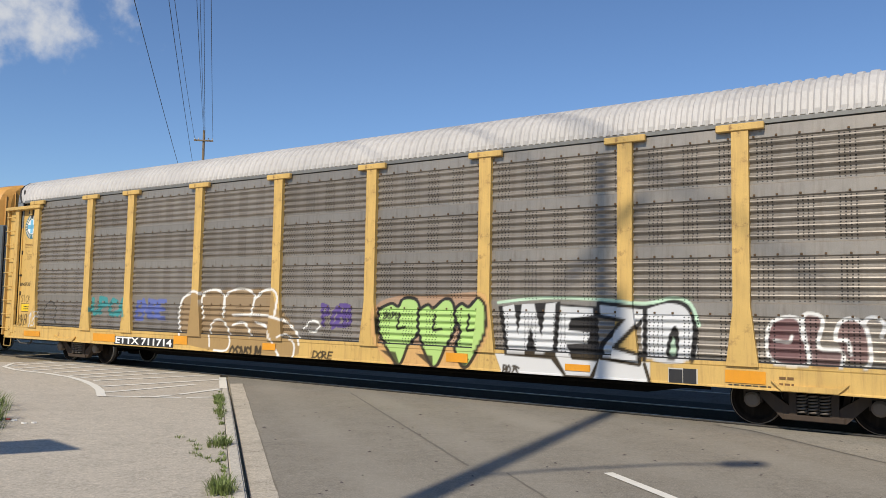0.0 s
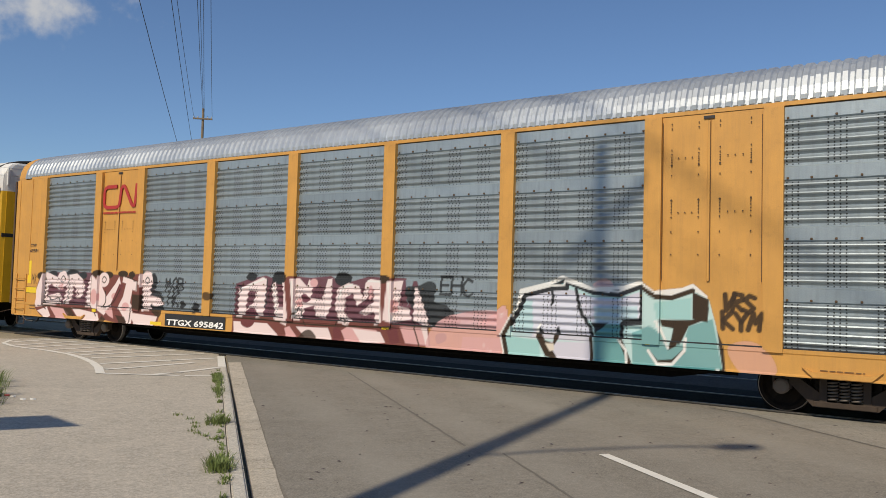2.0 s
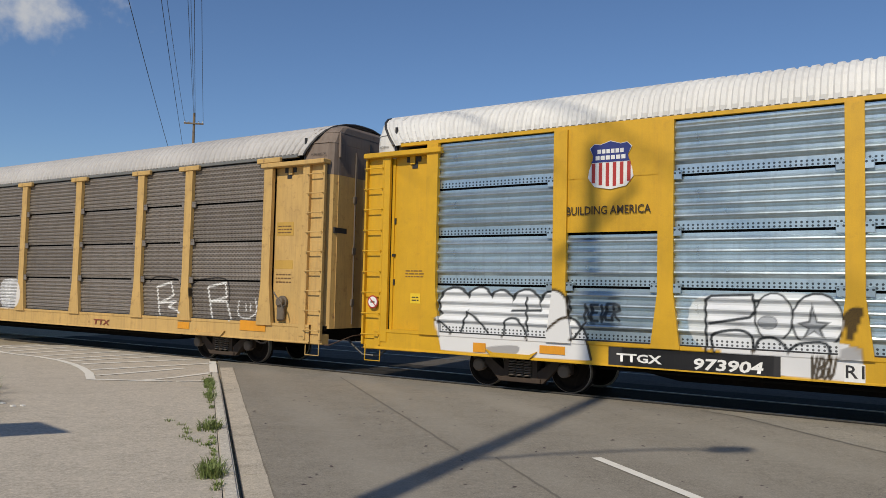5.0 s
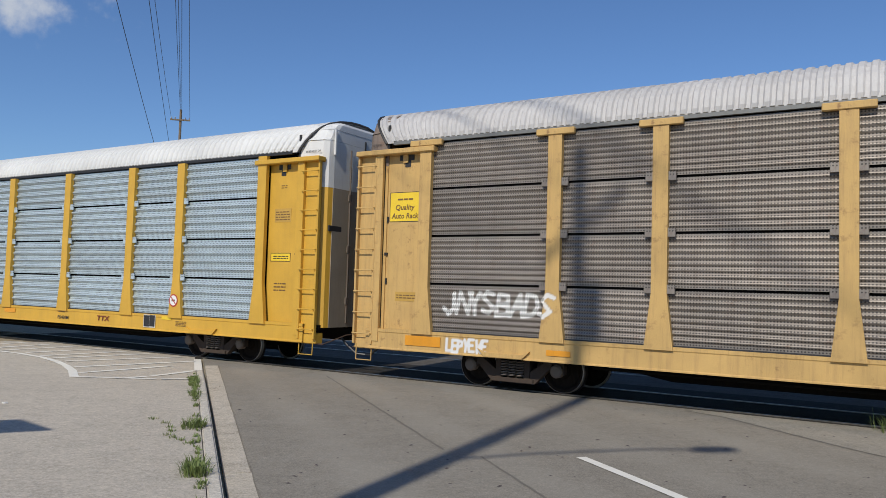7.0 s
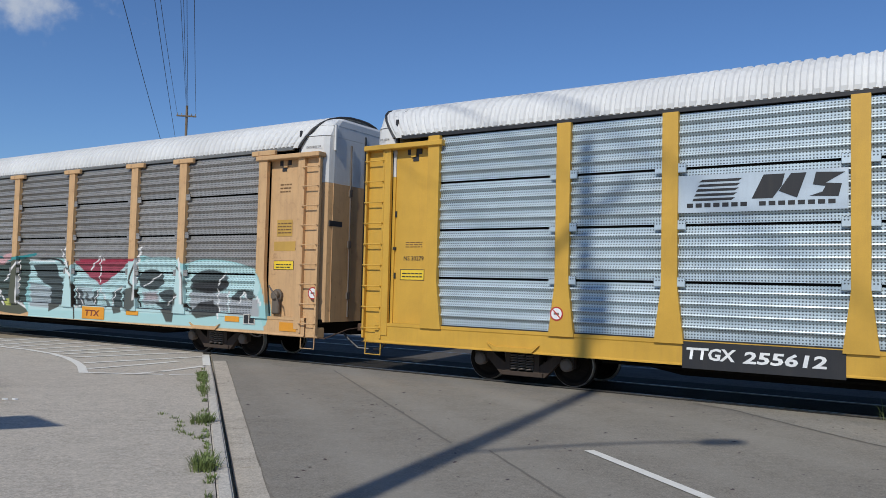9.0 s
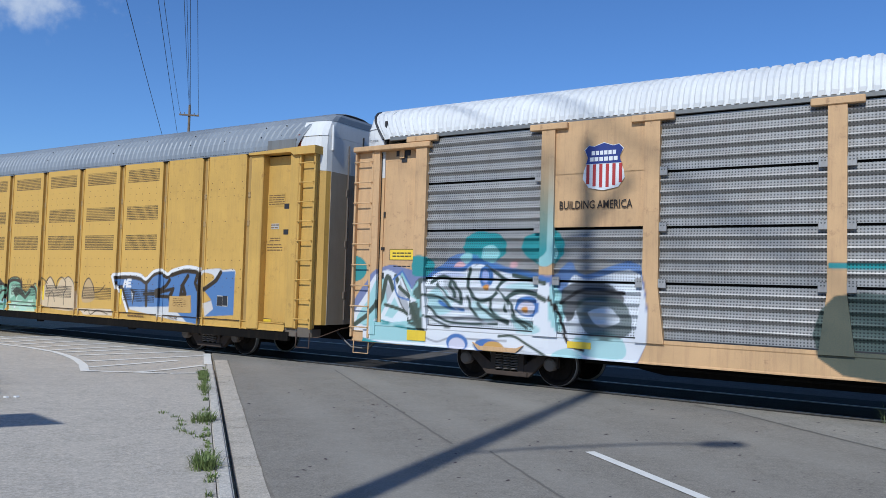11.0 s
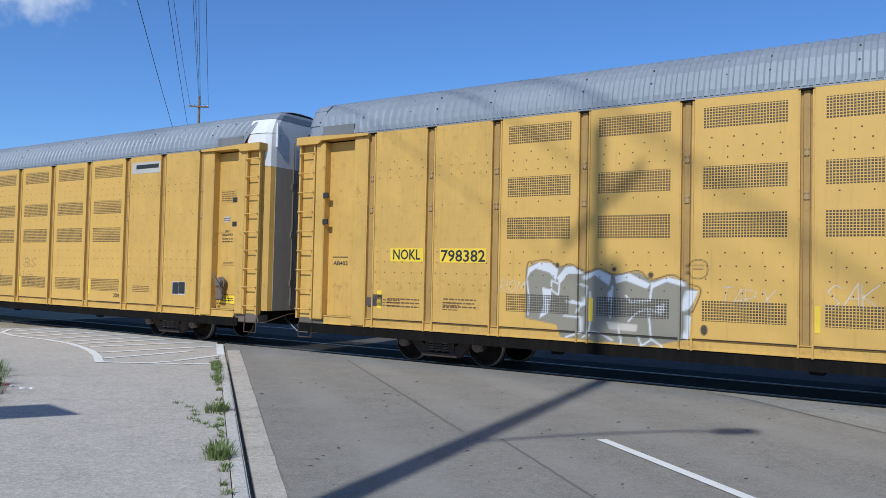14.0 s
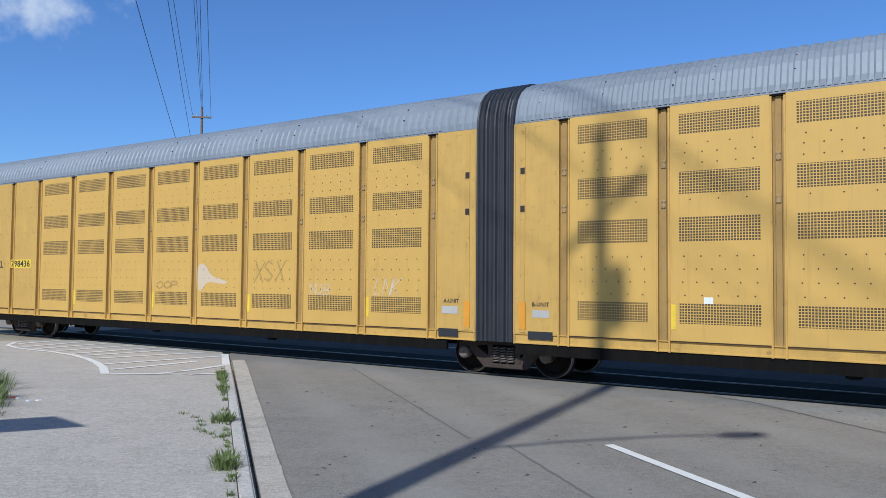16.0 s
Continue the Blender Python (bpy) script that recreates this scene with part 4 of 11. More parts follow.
def rack_car(label, body, sheet, roof, kind, art=None, w_top=0.27, w_foot=0.50, flare=1.95, cap=False, solid=(), end_style="door", hood=None, rows=4, gap=0.045,
             sheet_in=0.02, low=None, door_mat=None, brake=False, upper=None, split=4.15):
    """One covered auto rack: sill, posts, rows of sheets, roof, end doors, ladders, couplers and trucks."""
    car = new("auto_rack_car")
    tagged(car, label, "railway car", "cars of the train")
    half = 13.73
    underframe(car, half)
    for x in (-10.1, 10.1):
        truck(car, x)
    for s in (-1, 1):
        coupler(car, s * 13.72, s)
    # side sills
    prof = [(0.10, 0.64), (-0.02, 0.64), (-0.02, 0.66), *((0.0, 0.68 + 0.02 * i) for i in range(16)), (-0.012, 1.0), (-0.012, DECK), (0.10, DECK)]
    xs = steps(-half + 0.35, half - 0.35, 0.02 if art else 0.6)
    ob = part("side_sill", grid_mesh("side_sill", xs, prof, body), None, car, at=pose(0, -1.5, 0))
    if art:
        spray(ob, art)
    part("side_sill", grid_mesh("side_sill", [xs[0], xs[-1]], prof, body), None, car, at=pose(0, 1.5, 0, 0, 0, 180))
    for x in (-10.1, 10.1):
        bm = bmesh.new()
        prism(bm, [(x - 0.55, 0.80), (x - 0.40, 0.655), (x + 0.40, 0.655), (x + 0.55, 0.80), (x + 0.40, 0.735), (x - 0.40, 0.735)], -1.55, -1.498)
        part("jacking_pad", bm, body, car)
    # sheets, bay by bay
    walls = [-EDGE, *POSTS, EDGE]
    h = (EAVES - DECK) / rows
    profile = corrugation(kind, h - gap)
    made = {}
    for i, (a, b) in enumerate(zip(walls, walls[1:])):
        w = b - a
        lone = i in solid
        for r in range(rows):
            if lone and r != 0:
                continue
            mat = body if lone or (upper and upper.get((i, r)) == "body") else sheet
            near_art = art is not None and (r < 2 or lone)
            key = (round(w, 2), near_art and (i, r), lone, mat.name)
            if lone:
                pr = [(0.0, z) for z in (steps(0, 1.7, 0.02) + [EAVES - DECK] if near_art else [0, EAVES - DECK])]
            elif mat is body:
                pr = [(-0.02, z) for z in steps(0, h + 0.02, 0.5)]
            else:
                pr = profile
            if key not in made:
                made[key] = grid_mesh("side_sheet", steps(-w / 2, w / 2, 0.018) if near_art else [-w / 2, w / 2], pr, mat)
            z = DECK + r * h + gap / 2
            ob = part("side_panel" if mat is body else "side_sheet", made[key], None, car, at=pose((a + b) / 2, -1.5 + sheet_in + (0.01 if mat is body else 0.05), z))
            if near_art:
                spray(ob, art, (a + b) / 2, z)
            if kind == "banded" and mat is sheet:
                bolts = ("bolts", round(w, 2))
                if bolts not in made:
                    bm = bmesh.new()
                    n = max(2, round(w / 0.42))
                    for j in range(n + 1):
                        x = -w / 2 + 0.2 + (w - 0.4) * j / n
                        block(bm, x - 0.018, x + 0.018, -0.05, -0.028, h - gap - 0.215, h - gap - 0.18, 0.006)
                    made[bolts] = to_mesh("band_bolts", bm, M["rivet_and_gap"])
                tagged(part("band_bolts", made[bolts], None, ob), "", kind="stuff")
            if True:
                far_key = (round(w, 2), "far", lone)
                if far_key not in made:
                    made[far_key] = grid_mesh("side_sheet", [-w / 2, w / 2], pr, mat)
                part("side_sheet", made[far_key], None, car, at=pose((a + b) / 2, 1.5 - sheet_in - 0.05, z, 0, 0, 180))
    # Added black sheets stand for the dark inside, seen through the sheet gaps.
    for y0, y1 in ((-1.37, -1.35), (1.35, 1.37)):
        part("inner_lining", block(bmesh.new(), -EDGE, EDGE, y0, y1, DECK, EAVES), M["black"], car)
    # Black strip drawn in place of the shaded gap under the sheets.
    part("deck_edge", block(bmesh.new(), -EDGE, EDGE, -1.495, -1.45, DECK + 0.002, DECK + 0.024), M["ink"], car)
    # posts, with bolt brackets beside them
    bm = bmesh.new()
    block(bm, -0.07, 0.07, -0.03, 0.01, -0.08, 0.08, 0.008)
    bracket = to_mesh("bracket", bm, sheet)
    plain_post = post_mesh("side_post", body, DECK - 0.06 if flare > 1.2 else DECK, EAVES, w_top, w_foot, flare, 0.05, False)
    for x in (*POSTS, -EDGE - 0.02, EDGE + 0.02):
        edge = abs(x) > EDGE
        me = post_mesh("side_post", body, DECK - 0.06, EAVES, w_top, w_foot, flare, 0.05, True) if art else plain_post
        ob = part("side_post", me, None, car, at=pose(x, -1.5, 0))
        if art:
            spray(ob, art, x)
        part("side_post", plain_post, None, car, at=pose(x, 1.5, 0, 0, 0, 180))
        if cap:
            bm = bmesh.new()
            block(bm, -0.38, 0.38, -0.075, 0.02, EAVES - 0.09, EAVES + 0.03, 0.012)
            part("post_cap", bm, body, ob)
        if gap > 0.02 and not edge:
            for r in range(1, rows):
                for sx in (-1, 1):
                    if upper and upper.get((POSTS.index(x) + (1 if sx > 0 else 0), r)) == "body":
                        continue
                    part("bracket", bracket, None, ob, at=pose(sx * (w_top / 2 + 0.06), 0.0, DECK + r * h))
    # eaves rail and roof
    bm = bmesh.new()
    block(bm, -half + 0.9, half - 0.9, -1.485, -1.40, EAVES + 0.004, EAVES + 0.07)
    part("eaves_rail", bm, low or M["galv_dark"], car)
    bm = bmesh.new()
    block(bm, -half + 0.9, half - 0.9, 1.40, 1.485, EAVES + 0.004, EAVES + 0.07)
    part("eaves_rail", bm, low or M["galv_dark"], car)
    reach = 13.0 if end_style == "door" else 13.24
    part("roof", roof_mesh("roof", -reach, reach, roof, slant=(0.66, 0.6) if end_style == "door" else (0.0, 0.0)), None, car, at=pose(0, 0, 0.03))
    bm = bmesh.new()
    for x in steps(-12.8, 12.8, 0.13):
        block(bm, x - 0.04, x + 0.04, -1.482, -1.462, EAVES + 0.078, EAVES + 0.090)
    tagged(part("clip_strip", bm, M["tar"], car), "grey clips along the roof's edge", kind="stuff")
    hood = hood or roof
    if end_style == "door":
        for s in (-1, 1):
            end_doors(car, s, door_mat or body, hood, x_out=13.80 if s > 0 else 13.60, split=split, boxy=True)
            lo, hi = min(s * 12.08, s * 13.06), max(s * 12.08, s * 13.06)
            sheet_z = [(0.04, 0.76), (0.0, 0.76)] + [(0.0, z) for z in steps(0.78, 2.6, 0.025 if art else 0.9)] + [(0.0, 4.74), (0.04, 4.74)]
            door = part("end_panel", grid_mesh("end_panel", steps(lo, hi, 0.018) if art else [lo, hi], sheet_z, body), None, car, at=pose(0, -1.38, 0))
            part("end_panel", block(bmesh.new(), lo, hi, 1.34, 1.38, 0.76, 4.74), body, car)
            part("ladder_backing", block(bmesh.new(), min(s * 13.06, s * 13.74), max(s * 13.06, s * 13.74), 1.42, 1.48, 0.76, 4.78, 0.01), body, car)
            post = part("corner_post", post_mesh("corner_post", body, 0.80, 4.72, 0.16, 0.16, 2.6, 0.02, bool(art)), None, car, at=pose(s * 13.14, -1.5, 0))
            lo, hi = min(s * 13.20, s * 13.70), max(s * 13.20, s * 13.70)
            backing = part("ladder_backing", grid_mesh("ladder_backing", steps(lo, hi, 0.018) if art else [lo, hi], [(a, z - 0.02) for a, z in sheet_z], body), None, car, at=pose(0, -1.44, 0))
            if art:
                spray(door, art)
                spray(post, art, s * 13.14)
                spray(backing, art)
            ladder(car, min(s * 13.24, s * 13.70), max(s * 13.24, s * 13.70), 0.72, 4.72, 9, body)
            bm = bmesh.new()
            block(bm, min(s * 11.75, s * 13.74), max(s * 11.75, s * 13.74), -1.60, -1.34, 4.72, 4.83, 0.015)
            block(bm, min(s * 12.5, s * 12.62), max(s * 12.5, s * 12.62), -1.42, -1.36, 4.55, 4.72)
            part("header_beam", bm, body, car)
            bm = bmesh.new()
            block(bm, min(s * 12.36, s * 12.72), max(s * 12.36, s * 12.72), -1.392, -1.37, 4.60, 4.715)
            block(bm, min(s * 12.44, s * 12.58), max(s * 12.44, s * 12.58), -1.391, -1.37, 4.46, 4.61)
            part("header_notch", bm, M["ink"], car, "dark notch under the door's header")
            # Black strips drawn in place of the shaded gaps beside the end door.
            bm = bmesh.new()
            block(bm, min(s * 12.98, s * 13.03), max(s * 12.98, s * 13.03), -1.42, -1.33, 4.84, 5.38)
            block(bm, min(s * 13.07, s * 13.10), max(s * 13.07, s * 13.10), -1.42, -1.36, 0.9, 4.7)
            part("door_gap_strip", bm, M["ink"], car)
            stirrup(car, s * 13.45, body)
            # A black tube stands for the shaded gap between roof and hood.
            bm = bmesh.new()
            tube(bm, [(s * (13.01 + (0.6 if s > 0 else 0.66) * (z - 4.94) / 0.86), y * 1.004, z + 0.03) for y, z in ROOF_LINE], 0.03, 5)
            part("roof_gap_shade", bm, M["ink"], car, "shaded gap at the roof's end, drawn as a black tube")
            bm = bmesh.new()
            block(bm, min(s * 12.2, s * 13.72), max(s * 12.2, s * 13.72), -1.46, -1.2, 0.62, 0.86, 0.02)
            part("end_sill", bm, body, car)
            for z0, z1, proud_by in ((2.6, 2.66, 0.04), (3.3, 3.42, 0.025), (2.0, 2.12, 0.025)):
                part("door_latch", block(bmesh.new(), min(s * 12.96, s * 13.03), max(s * 12.96, s * 13.03), -proud_by, 0.01, z0, z1), M["ink"], door)
    else:
        for s in (-1, 1):
            bm = bmesh.new()
            prism(bm, [(s * 13.60, -1.44), (s * 13.86, -1.28), (s * 13.98, -0.95), (s * 14.02, 0), (s * 13.98, 0.95), (s * 13.86, 1.28), (s * 13.60, 1.44), (s * 13.2, 1.44), (s * 13.2, -1.44)], 1.0, 4.35, "z")
            lower = part("end_door", bm, M["galv_blue"], car, "grey galvanised end doors")
            for dx, y in ((13.70, -1.40), (13.80, -1.335), (13.93, -1.10), (13.985, -0.80), (14.01, -0.4), (14.03, 0.0), (14.01, 0.4), (13.985, 0.80)):
                bm = bmesh.new()
                tube(bm, [(s * dx, y, 1.02), (s * dx, y, 4.33)], 0.022 if dx != 13.93 else 0.04, 6)
                # The thicker black tube is a shaded gap in the doors, not a rib.
                part("door_rib_and_gap", bm, M["galv_dark"] if dx != 13.93 else M["ink"], lower)
            bm = bmesh.new()
            plan = [(13.2, -1.46), (13.60, -1.46), (13.86, -1.28), (13.98, -0.95), (14.02, 0), (13.98, 0.95), (13.86, 1.28), (13.60, 1.46), (13.2, 1.46)]
            rings = [[bm.verts.new((s * (13.0 + (a - 13.0) * sx), b * sy, z)) for a, b in plan] for z, sx, sy in ((4.354, 1, 1), (5.0, 1, 1), (5.2, 1, 0.975), (5.4, 0.995, 0.92), (5.56, 0.99, 0.82), (5.70, 0.98, 0.66), (5.80, 0.96, 0.42), (5.83, 0.94, 0.12))]
            for u, v in zip(rings, rings[1:]):
                for j in range(9):
                    bm.faces.new((u[j], u[(j + 1) % 9], v[(j + 1) % 9], v[j]))
            bm.faces.new(rings[0])
            bm.faces.new(rings[-1])
            bmesh.ops.recalc_face_normals(bm, faces=bm.faces)
            hood_ob = part("end_hood", bm, body, car, "orange steel hood over the end doors")
            for dx, y, top in ((13.80, -1.335, 5.1), (13.94, -1.08, 5.35), (13.99, -0.80, 5.5), (14.02, -0.4, 5.66), (14.03, 0.0, 5.7), (14.02, 0.4, 5.66)):
                bm = bmesh.new()
                tube(bm, [(s * dx, y, 4.37), (s * (dx - 0.01), y, top)], 0.024, 6)
                part("hood_rib", bm, body, hood_ob)
            pr = [(0.0, z) for z in steps(0.66, 2.6, 0.03) + [EAVES]]
            xs = steps(min(s * EDGE, s * 13.62), max(s * EDGE, s * 13.62), 0.03)
            ob = part("end_panel", grid_mesh("end_panel", xs, pr, body), None, car, at=pose(0, -1.49, 0))
            if art:
                spray(ob, art)
            part("end_panel", grid_mesh("end_panel", [xs[0], xs[-1]], pr, body), None, car, at=pose(0, 1.49, 0, 0, 0, 0))
            for x in (12.72, 13.42):
                bm = bmesh.new()
                block(bm, s * x - 0.02, s * x + 0.02, -0.012, 0.004, 1.9 if x < 13 else 1.0, EAVES)
                part("seam_strip", bm, body, ob)
            ladder(car, min(s * 12.82, s * 13.36), max(s * 12.82, s * 13.36), 0.70, 1.95, 4, body)
            stirrup(car, s * 13.1, M["rust"])
            bm = bmesh.new()
            tube(bm, [(s * 13.70, -1.49, 1.0), (s * 13.70, -1.49, 4.9)], 0.03, 6)
            part("hinge_rod", bm, M["rust"], car)
    if brake:
        hand_brake(car, 12.45)
    return car


def hand_brake(car, x):
    """The geared hand brake with its chain beside the end door."""
    bm = bmesh.new()
    lathe(bm, [(-0.15, 0.02), (-0.15, 0.08), (-0.12, 0.11), (-0.04, 0.11), (-0.03, 0.15), (0.02, 0.15)], 16)
    bmesh.ops.translate(bm, verts=bm.verts, vec=(x, -1.42, 1.55))
    block(bm, x - 0.11, x + 0.11, -1.52, -1.40, 1.12, 1.5, 0.03)
    body = part("brake_gearbox", bm, M["brake_iron"], car, "dark greasy hand brake gearbox")
    bm = bmesh.new()
    tube(bm, [(x + 0.02, -1.6, 1.62), (x - 0.06, -1.66, 1.78), (x + 0.2, -1.66, 1.5), (x + 0.24, -1.62, 1.3)], 0.018, 6)
    part("brake_handle", bm, M["truck2"], body)
    bm = bmesh.new()
    for i in range(22):
        t = i / 21
        c = Vector((x - 0.05 - 1.2 * t, -1.42 + 0.05 * t, 1.2 - 0.30 * min(1, t * 2.5) - 0.62 * math.sin(math.pi * t) * 0.55))
        block(bm, c.x - 0.04, c.x + 0.04, c.y - 0.015, c.y + 0.015, c.z - 0.012, c.z + 0.012)
    part("brake_chain", bm, M["truck2"], body)


# ---------------------------------------------------------------- articulated auto racks with plate sides
UNIT_POSTS = (1.47, 3.33, 5.18, 7.04, 8.90, 10.76, 12.61, 14.47, 16.30, 17.85, 19.40)


def pierced_plate():
    """Yellow plate with four fields of punched holes."""
    m, n, l, bsdf = nodes_of("pierced_yellow_plate")
    co = n.new("ShaderNodeTexCoord").outputs["Object"]
    sep = n.new("ShaderNodeSeparateXYZ")
    l.new(co, sep.inputs[0])
    x, z = sep.outputs["X"], sep.outputs["Z"]
    big, fine = noise_node(n, l, co, 1.3, 6, 0.65), noise_node(n, l, co, 60, 3)
    rundown = noise_node(n, l, stretched(n, l, co, 5, 5, 0.35), 2.2, 5, 0.7)
    col = mix_node(n, l, range_node(n, l, big, 0.25, 0.75), AUTO_YELLOW, tuple(c * 1.12 for c in AUTO_YELLOW))
    col = mix_node(n, l, range_node(n, l, rundown, 0.55, 0.8, 0, 0.35), col, (0.27, 0.16, 0.05))
    pa = n.new("ShaderNodeAttribute")
    pa.attribute_name = "paint"
    pc = n.new("ShaderNodeAttribute")
    pc.attribute_name = "cover"
    col = mix_node(n, l, math_node(n, l, "MULTIPLY", pc.outputs["Fac"], range_node(n, l, fine, 0.25, 0.75, 0.85, 1.0)), col, pa.outputs["Color"])
    pitch = 0.047
    fx = math_node(n, l, "ABSOLUTE", math_node(n, l, "SUBTRACT", math_node(n, l, "FRACT", math_node(n, l, "DIVIDE", x, pitch)), 0.5))
    fz = math_node(n, l, "ABSOLUTE", math_node(n, l, "SUBTRACT", math_node(n, l, "FRACT", math_node(n, l, "DIVIDE", z, pitch)), 0.5))
    hole = math_node(n, l, "LESS_THAN", math_node(n, l, "MAXIMUM", fx, fz), 0.36)
    field = math_node(n, l, "LESS_THAN", math_node(n, l, "ABSOLUTE", x), 0.66)
    total = None
    for lo, hi in ((4.42, 4.77), (3.40, 3.78), (2.58, 3.0), (1.20, 1.54)):
        f = math_node(n, l, "MULTIPLY", math_node(n, l, "GREATER_THAN", z, lo), math_node(n, l, "LESS_THAN", z, hi))
        total = f if total is None else math_node(n, l, "ADD", total, f)
    f = math_node(n, l, "MULTIPLY", math_node(n, l, "MULTIPLY", hole, field), total)
    col = mix_node(n, l, math_node(n, l, "MULTIPLY", f, 0.9), col, (0.02, 0.014, 0.008))
    l.new(col, bsdf.inputs["Base Color"])
    l.new(range_node(n, l, big, 0.2, 0.8, 0.5, 0.7), bsdf.inputs["Roughness"])
    bp = n.new("ShaderNodeBump")
    bp.inputs["Strength"].default_value, bp.inputs["Distance"].default_value = 0.12, 0.02
    l.new(big, bp.inputs["Height"])
    l.new(bp.outputs[0], bsdf.inputs["Normal"])
    return m


def plate_unit(car, s, art, mats):
    """Half of an articulated car, from the bellows outwards; s is the side to which it runs."""
    body, pierced, channel = mats
    sill_z, end = 0.90, 21.52
    lo, hi = (0.42, end) if s > 0 else (-end, -0.42)
    prof = [(0.12, 0.71), (0.0, 0.71), (0.0, 0.73), *((0.025, 0.745 + 0.018 * i) for i in range(8)), (0.0, 0.885), (0.0, 0.90), (0.12, 0.90)]
    xs = steps(max(lo, -20.7), min(hi, 20.7), 0.03 if art else 0.6)
    ob = part("side_sill", grid_mesh("side_sill", xs, prof, body), None, car, at=pose(0, -1.5, 0))
    if art:
        spray(ob, art)
    part("side_sill", grid_mesh("side_sill", [lo, hi], prof, body), None, car, at=pose(0, 1.5, 0, 0, 0, 180))
    edges = [0.42, *UNIT_POSTS]
    zs = steps(sill_z + 0.004, 2.5, 0.022) + steps(2.5, EAVES, 0.6)[1:]
    coarse = [sill_z + 0.004, EAVES]
    made = {}
    bm = bmesh.new()
    rng = random.Random(5)
    for z, n in ((4.26, 4), (4.10, 5), (3.92, 5), (3.30, 3), (2.34, 5), (2.12, 6), (1.90, 6), (1.68, 5)):
        for i in range(n):
            x = -0.7 + 1.4 * (i + 0.5) / n + rng.uniform(-0.02, 0.02)
            lathe_at = [(x + 0.014 * math.cos(a), -0.004, z + 0.014 * math.sin(a)) for a in (math.pi * j / 3 for j in range(6))]
            bm.faces.new([bm.verts.new(p) for p in lathe_at][::-1])
    rivets = to_mesh("rivets", bm, M["rivet_and_gap"])
    for i, (a, b) in enumerate(zip(edges, edges[1:])):
        a, b = a + (0.11 if i else 0), b - 0.11
        c, w = s * (a + b) / 2, b - a
        mat = pierced if 1 <= i <= 8 else body
        key = (round(w, 2), mat.name, bool(art) and i)
        if key not in made:
            made[key] = grid_mesh("side_plate", steps(-w / 2, w / 2, 0.02) if art else [-w / 2, w / 2], [(0, z) for z in (zs if art else coarse)], mat)
        ob = part("side_plate", made[key], None, car, at=pose(c, -1.5, 0))
        if art:
            spray(ob, art, c)
        if w > 1.0:
            part("sill_lip", block(bmesh.new(), -w / 2 - 0.01, w / 2 + 0.01, -0.006, 0.01, 0.884, 0.900), M["inkbrown"], ob)
        if w > 1.3:
            tagged(part("rivets", rivets, None, ob), "", kind="stuff")
        far = (round(w, 2), "far")
        if far not in made:
            made[far] = grid_mesh("side_plate", [-w / 2, w / 2], [(0, z) for z in coarse], mat)
        part("side_plate", made[far], None, car, at=pose(c, 1.5, 0, 0, 0, 180))
    section = ((-0.118, 0.06), (-0.118, -0.020), (-0.088, -0.020), (-0.088, 0.055), (-0.055, 0.055), (-0.045, 0.03), (0.045, 0.03), (0.055, 0.055), (0.088, 0.055), (0.088, -0.020), (0.118, -0.020), (0.118, 0.06))

    def channel_post(fine):
        zz = [0.70] + (zs if fine else [2.5]) + [EAVES - 0.02]
        k = len(section)
        me = bpy.data.meshes.new("side_post")
        me.from_pydata([(x, y, z) for z in zz for x, y in section], [], [(i * k + j, i * k + j + 1, (i + 1) * k + j + 1, (i + 1) * k + j) for i in range(len(zz) - 1) for j in range(k - 1)])
        me.materials.append(channel)
        me.materials.append(body)
        for i, p in enumerate(me.polygons):
            p.material_index = 1 if i % (k - 1) in (0, 1, 2, 8, 9, 10) else 0
        return me
    channel_me = channel_post(False)
    bm = bmesh.new()
    block(bm, -0.12, 0.12, -0.02, 0.05, EAVES - 0.035, EAVES - 0.005)
    cap_me = to_mesh("post_top", bm, M["black"])
    bm = bmesh.new()
    block(bm, -0.04, 0.04, 0.016, 0.034, -0.07, 0.07, 0.006)
    for dx in (-0.025, 0.025):
        for dz in (-0.045, 0.045):
            block(bm, dx - 0.012, dx + 0.012, 0.004, 0.018, dz - 0.012, dz + 0.012)
    bolt_me = to_mesh("bolt_plate", bm, M["bolted"])
    for x in UNIT_POSTS:
        ob = part("side_post", channel_post(True) if art else channel_me, None, car, at=pose(s * x, -1.5, 0))
        if art:
            spray(ob, art, s * x)
        part("post_top", cap_me, None, ob)
        for z in (3.93, 3.24):
            part("bolt_plate", bolt_me, None, ob, at=pose(0, 0, z))
        part("side_post", channel_me, None, car, at=pose(s * x, 1.5, 0, 0, 0, 180))
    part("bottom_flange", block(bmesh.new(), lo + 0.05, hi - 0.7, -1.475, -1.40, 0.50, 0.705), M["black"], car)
    # reflectors and load plates
    for x in ((3.50, 7.21, 10.93, 14.64) if s > 0 else (3.16, 6.87, 10.59, 14.30)):
        label_plate(car, s * x - 0.04, s * x + 0.04, 1.10, 1.52, "sticker", -1.505)
    label_plate(car, s * 0.62 - 0.07, s * 0.62 + 0.07, 0.98, 1.5, "orange", -1.5155)
    for z in (3.95, 3.22):
        label_plate(car, s * 0.62 - 0.055, s * 0.62 + 0.055, z - 0.02, z + 0.15, "tanplate", -1.513)
        part("lock_pocket", block(bmesh.new(), s * 0.62 - 0.045, s * 0.62 + 0.045, -1.522, -1.500, z, z + 0.12), M["inkbrown"], car)
    part("edge_strip", block(bmesh.new(), s * 0.62 - 0.05, s * 0.62 + 0.05, -1.511, -1.500, 0.92, EAVES - 0.08, 0.004), body, car)
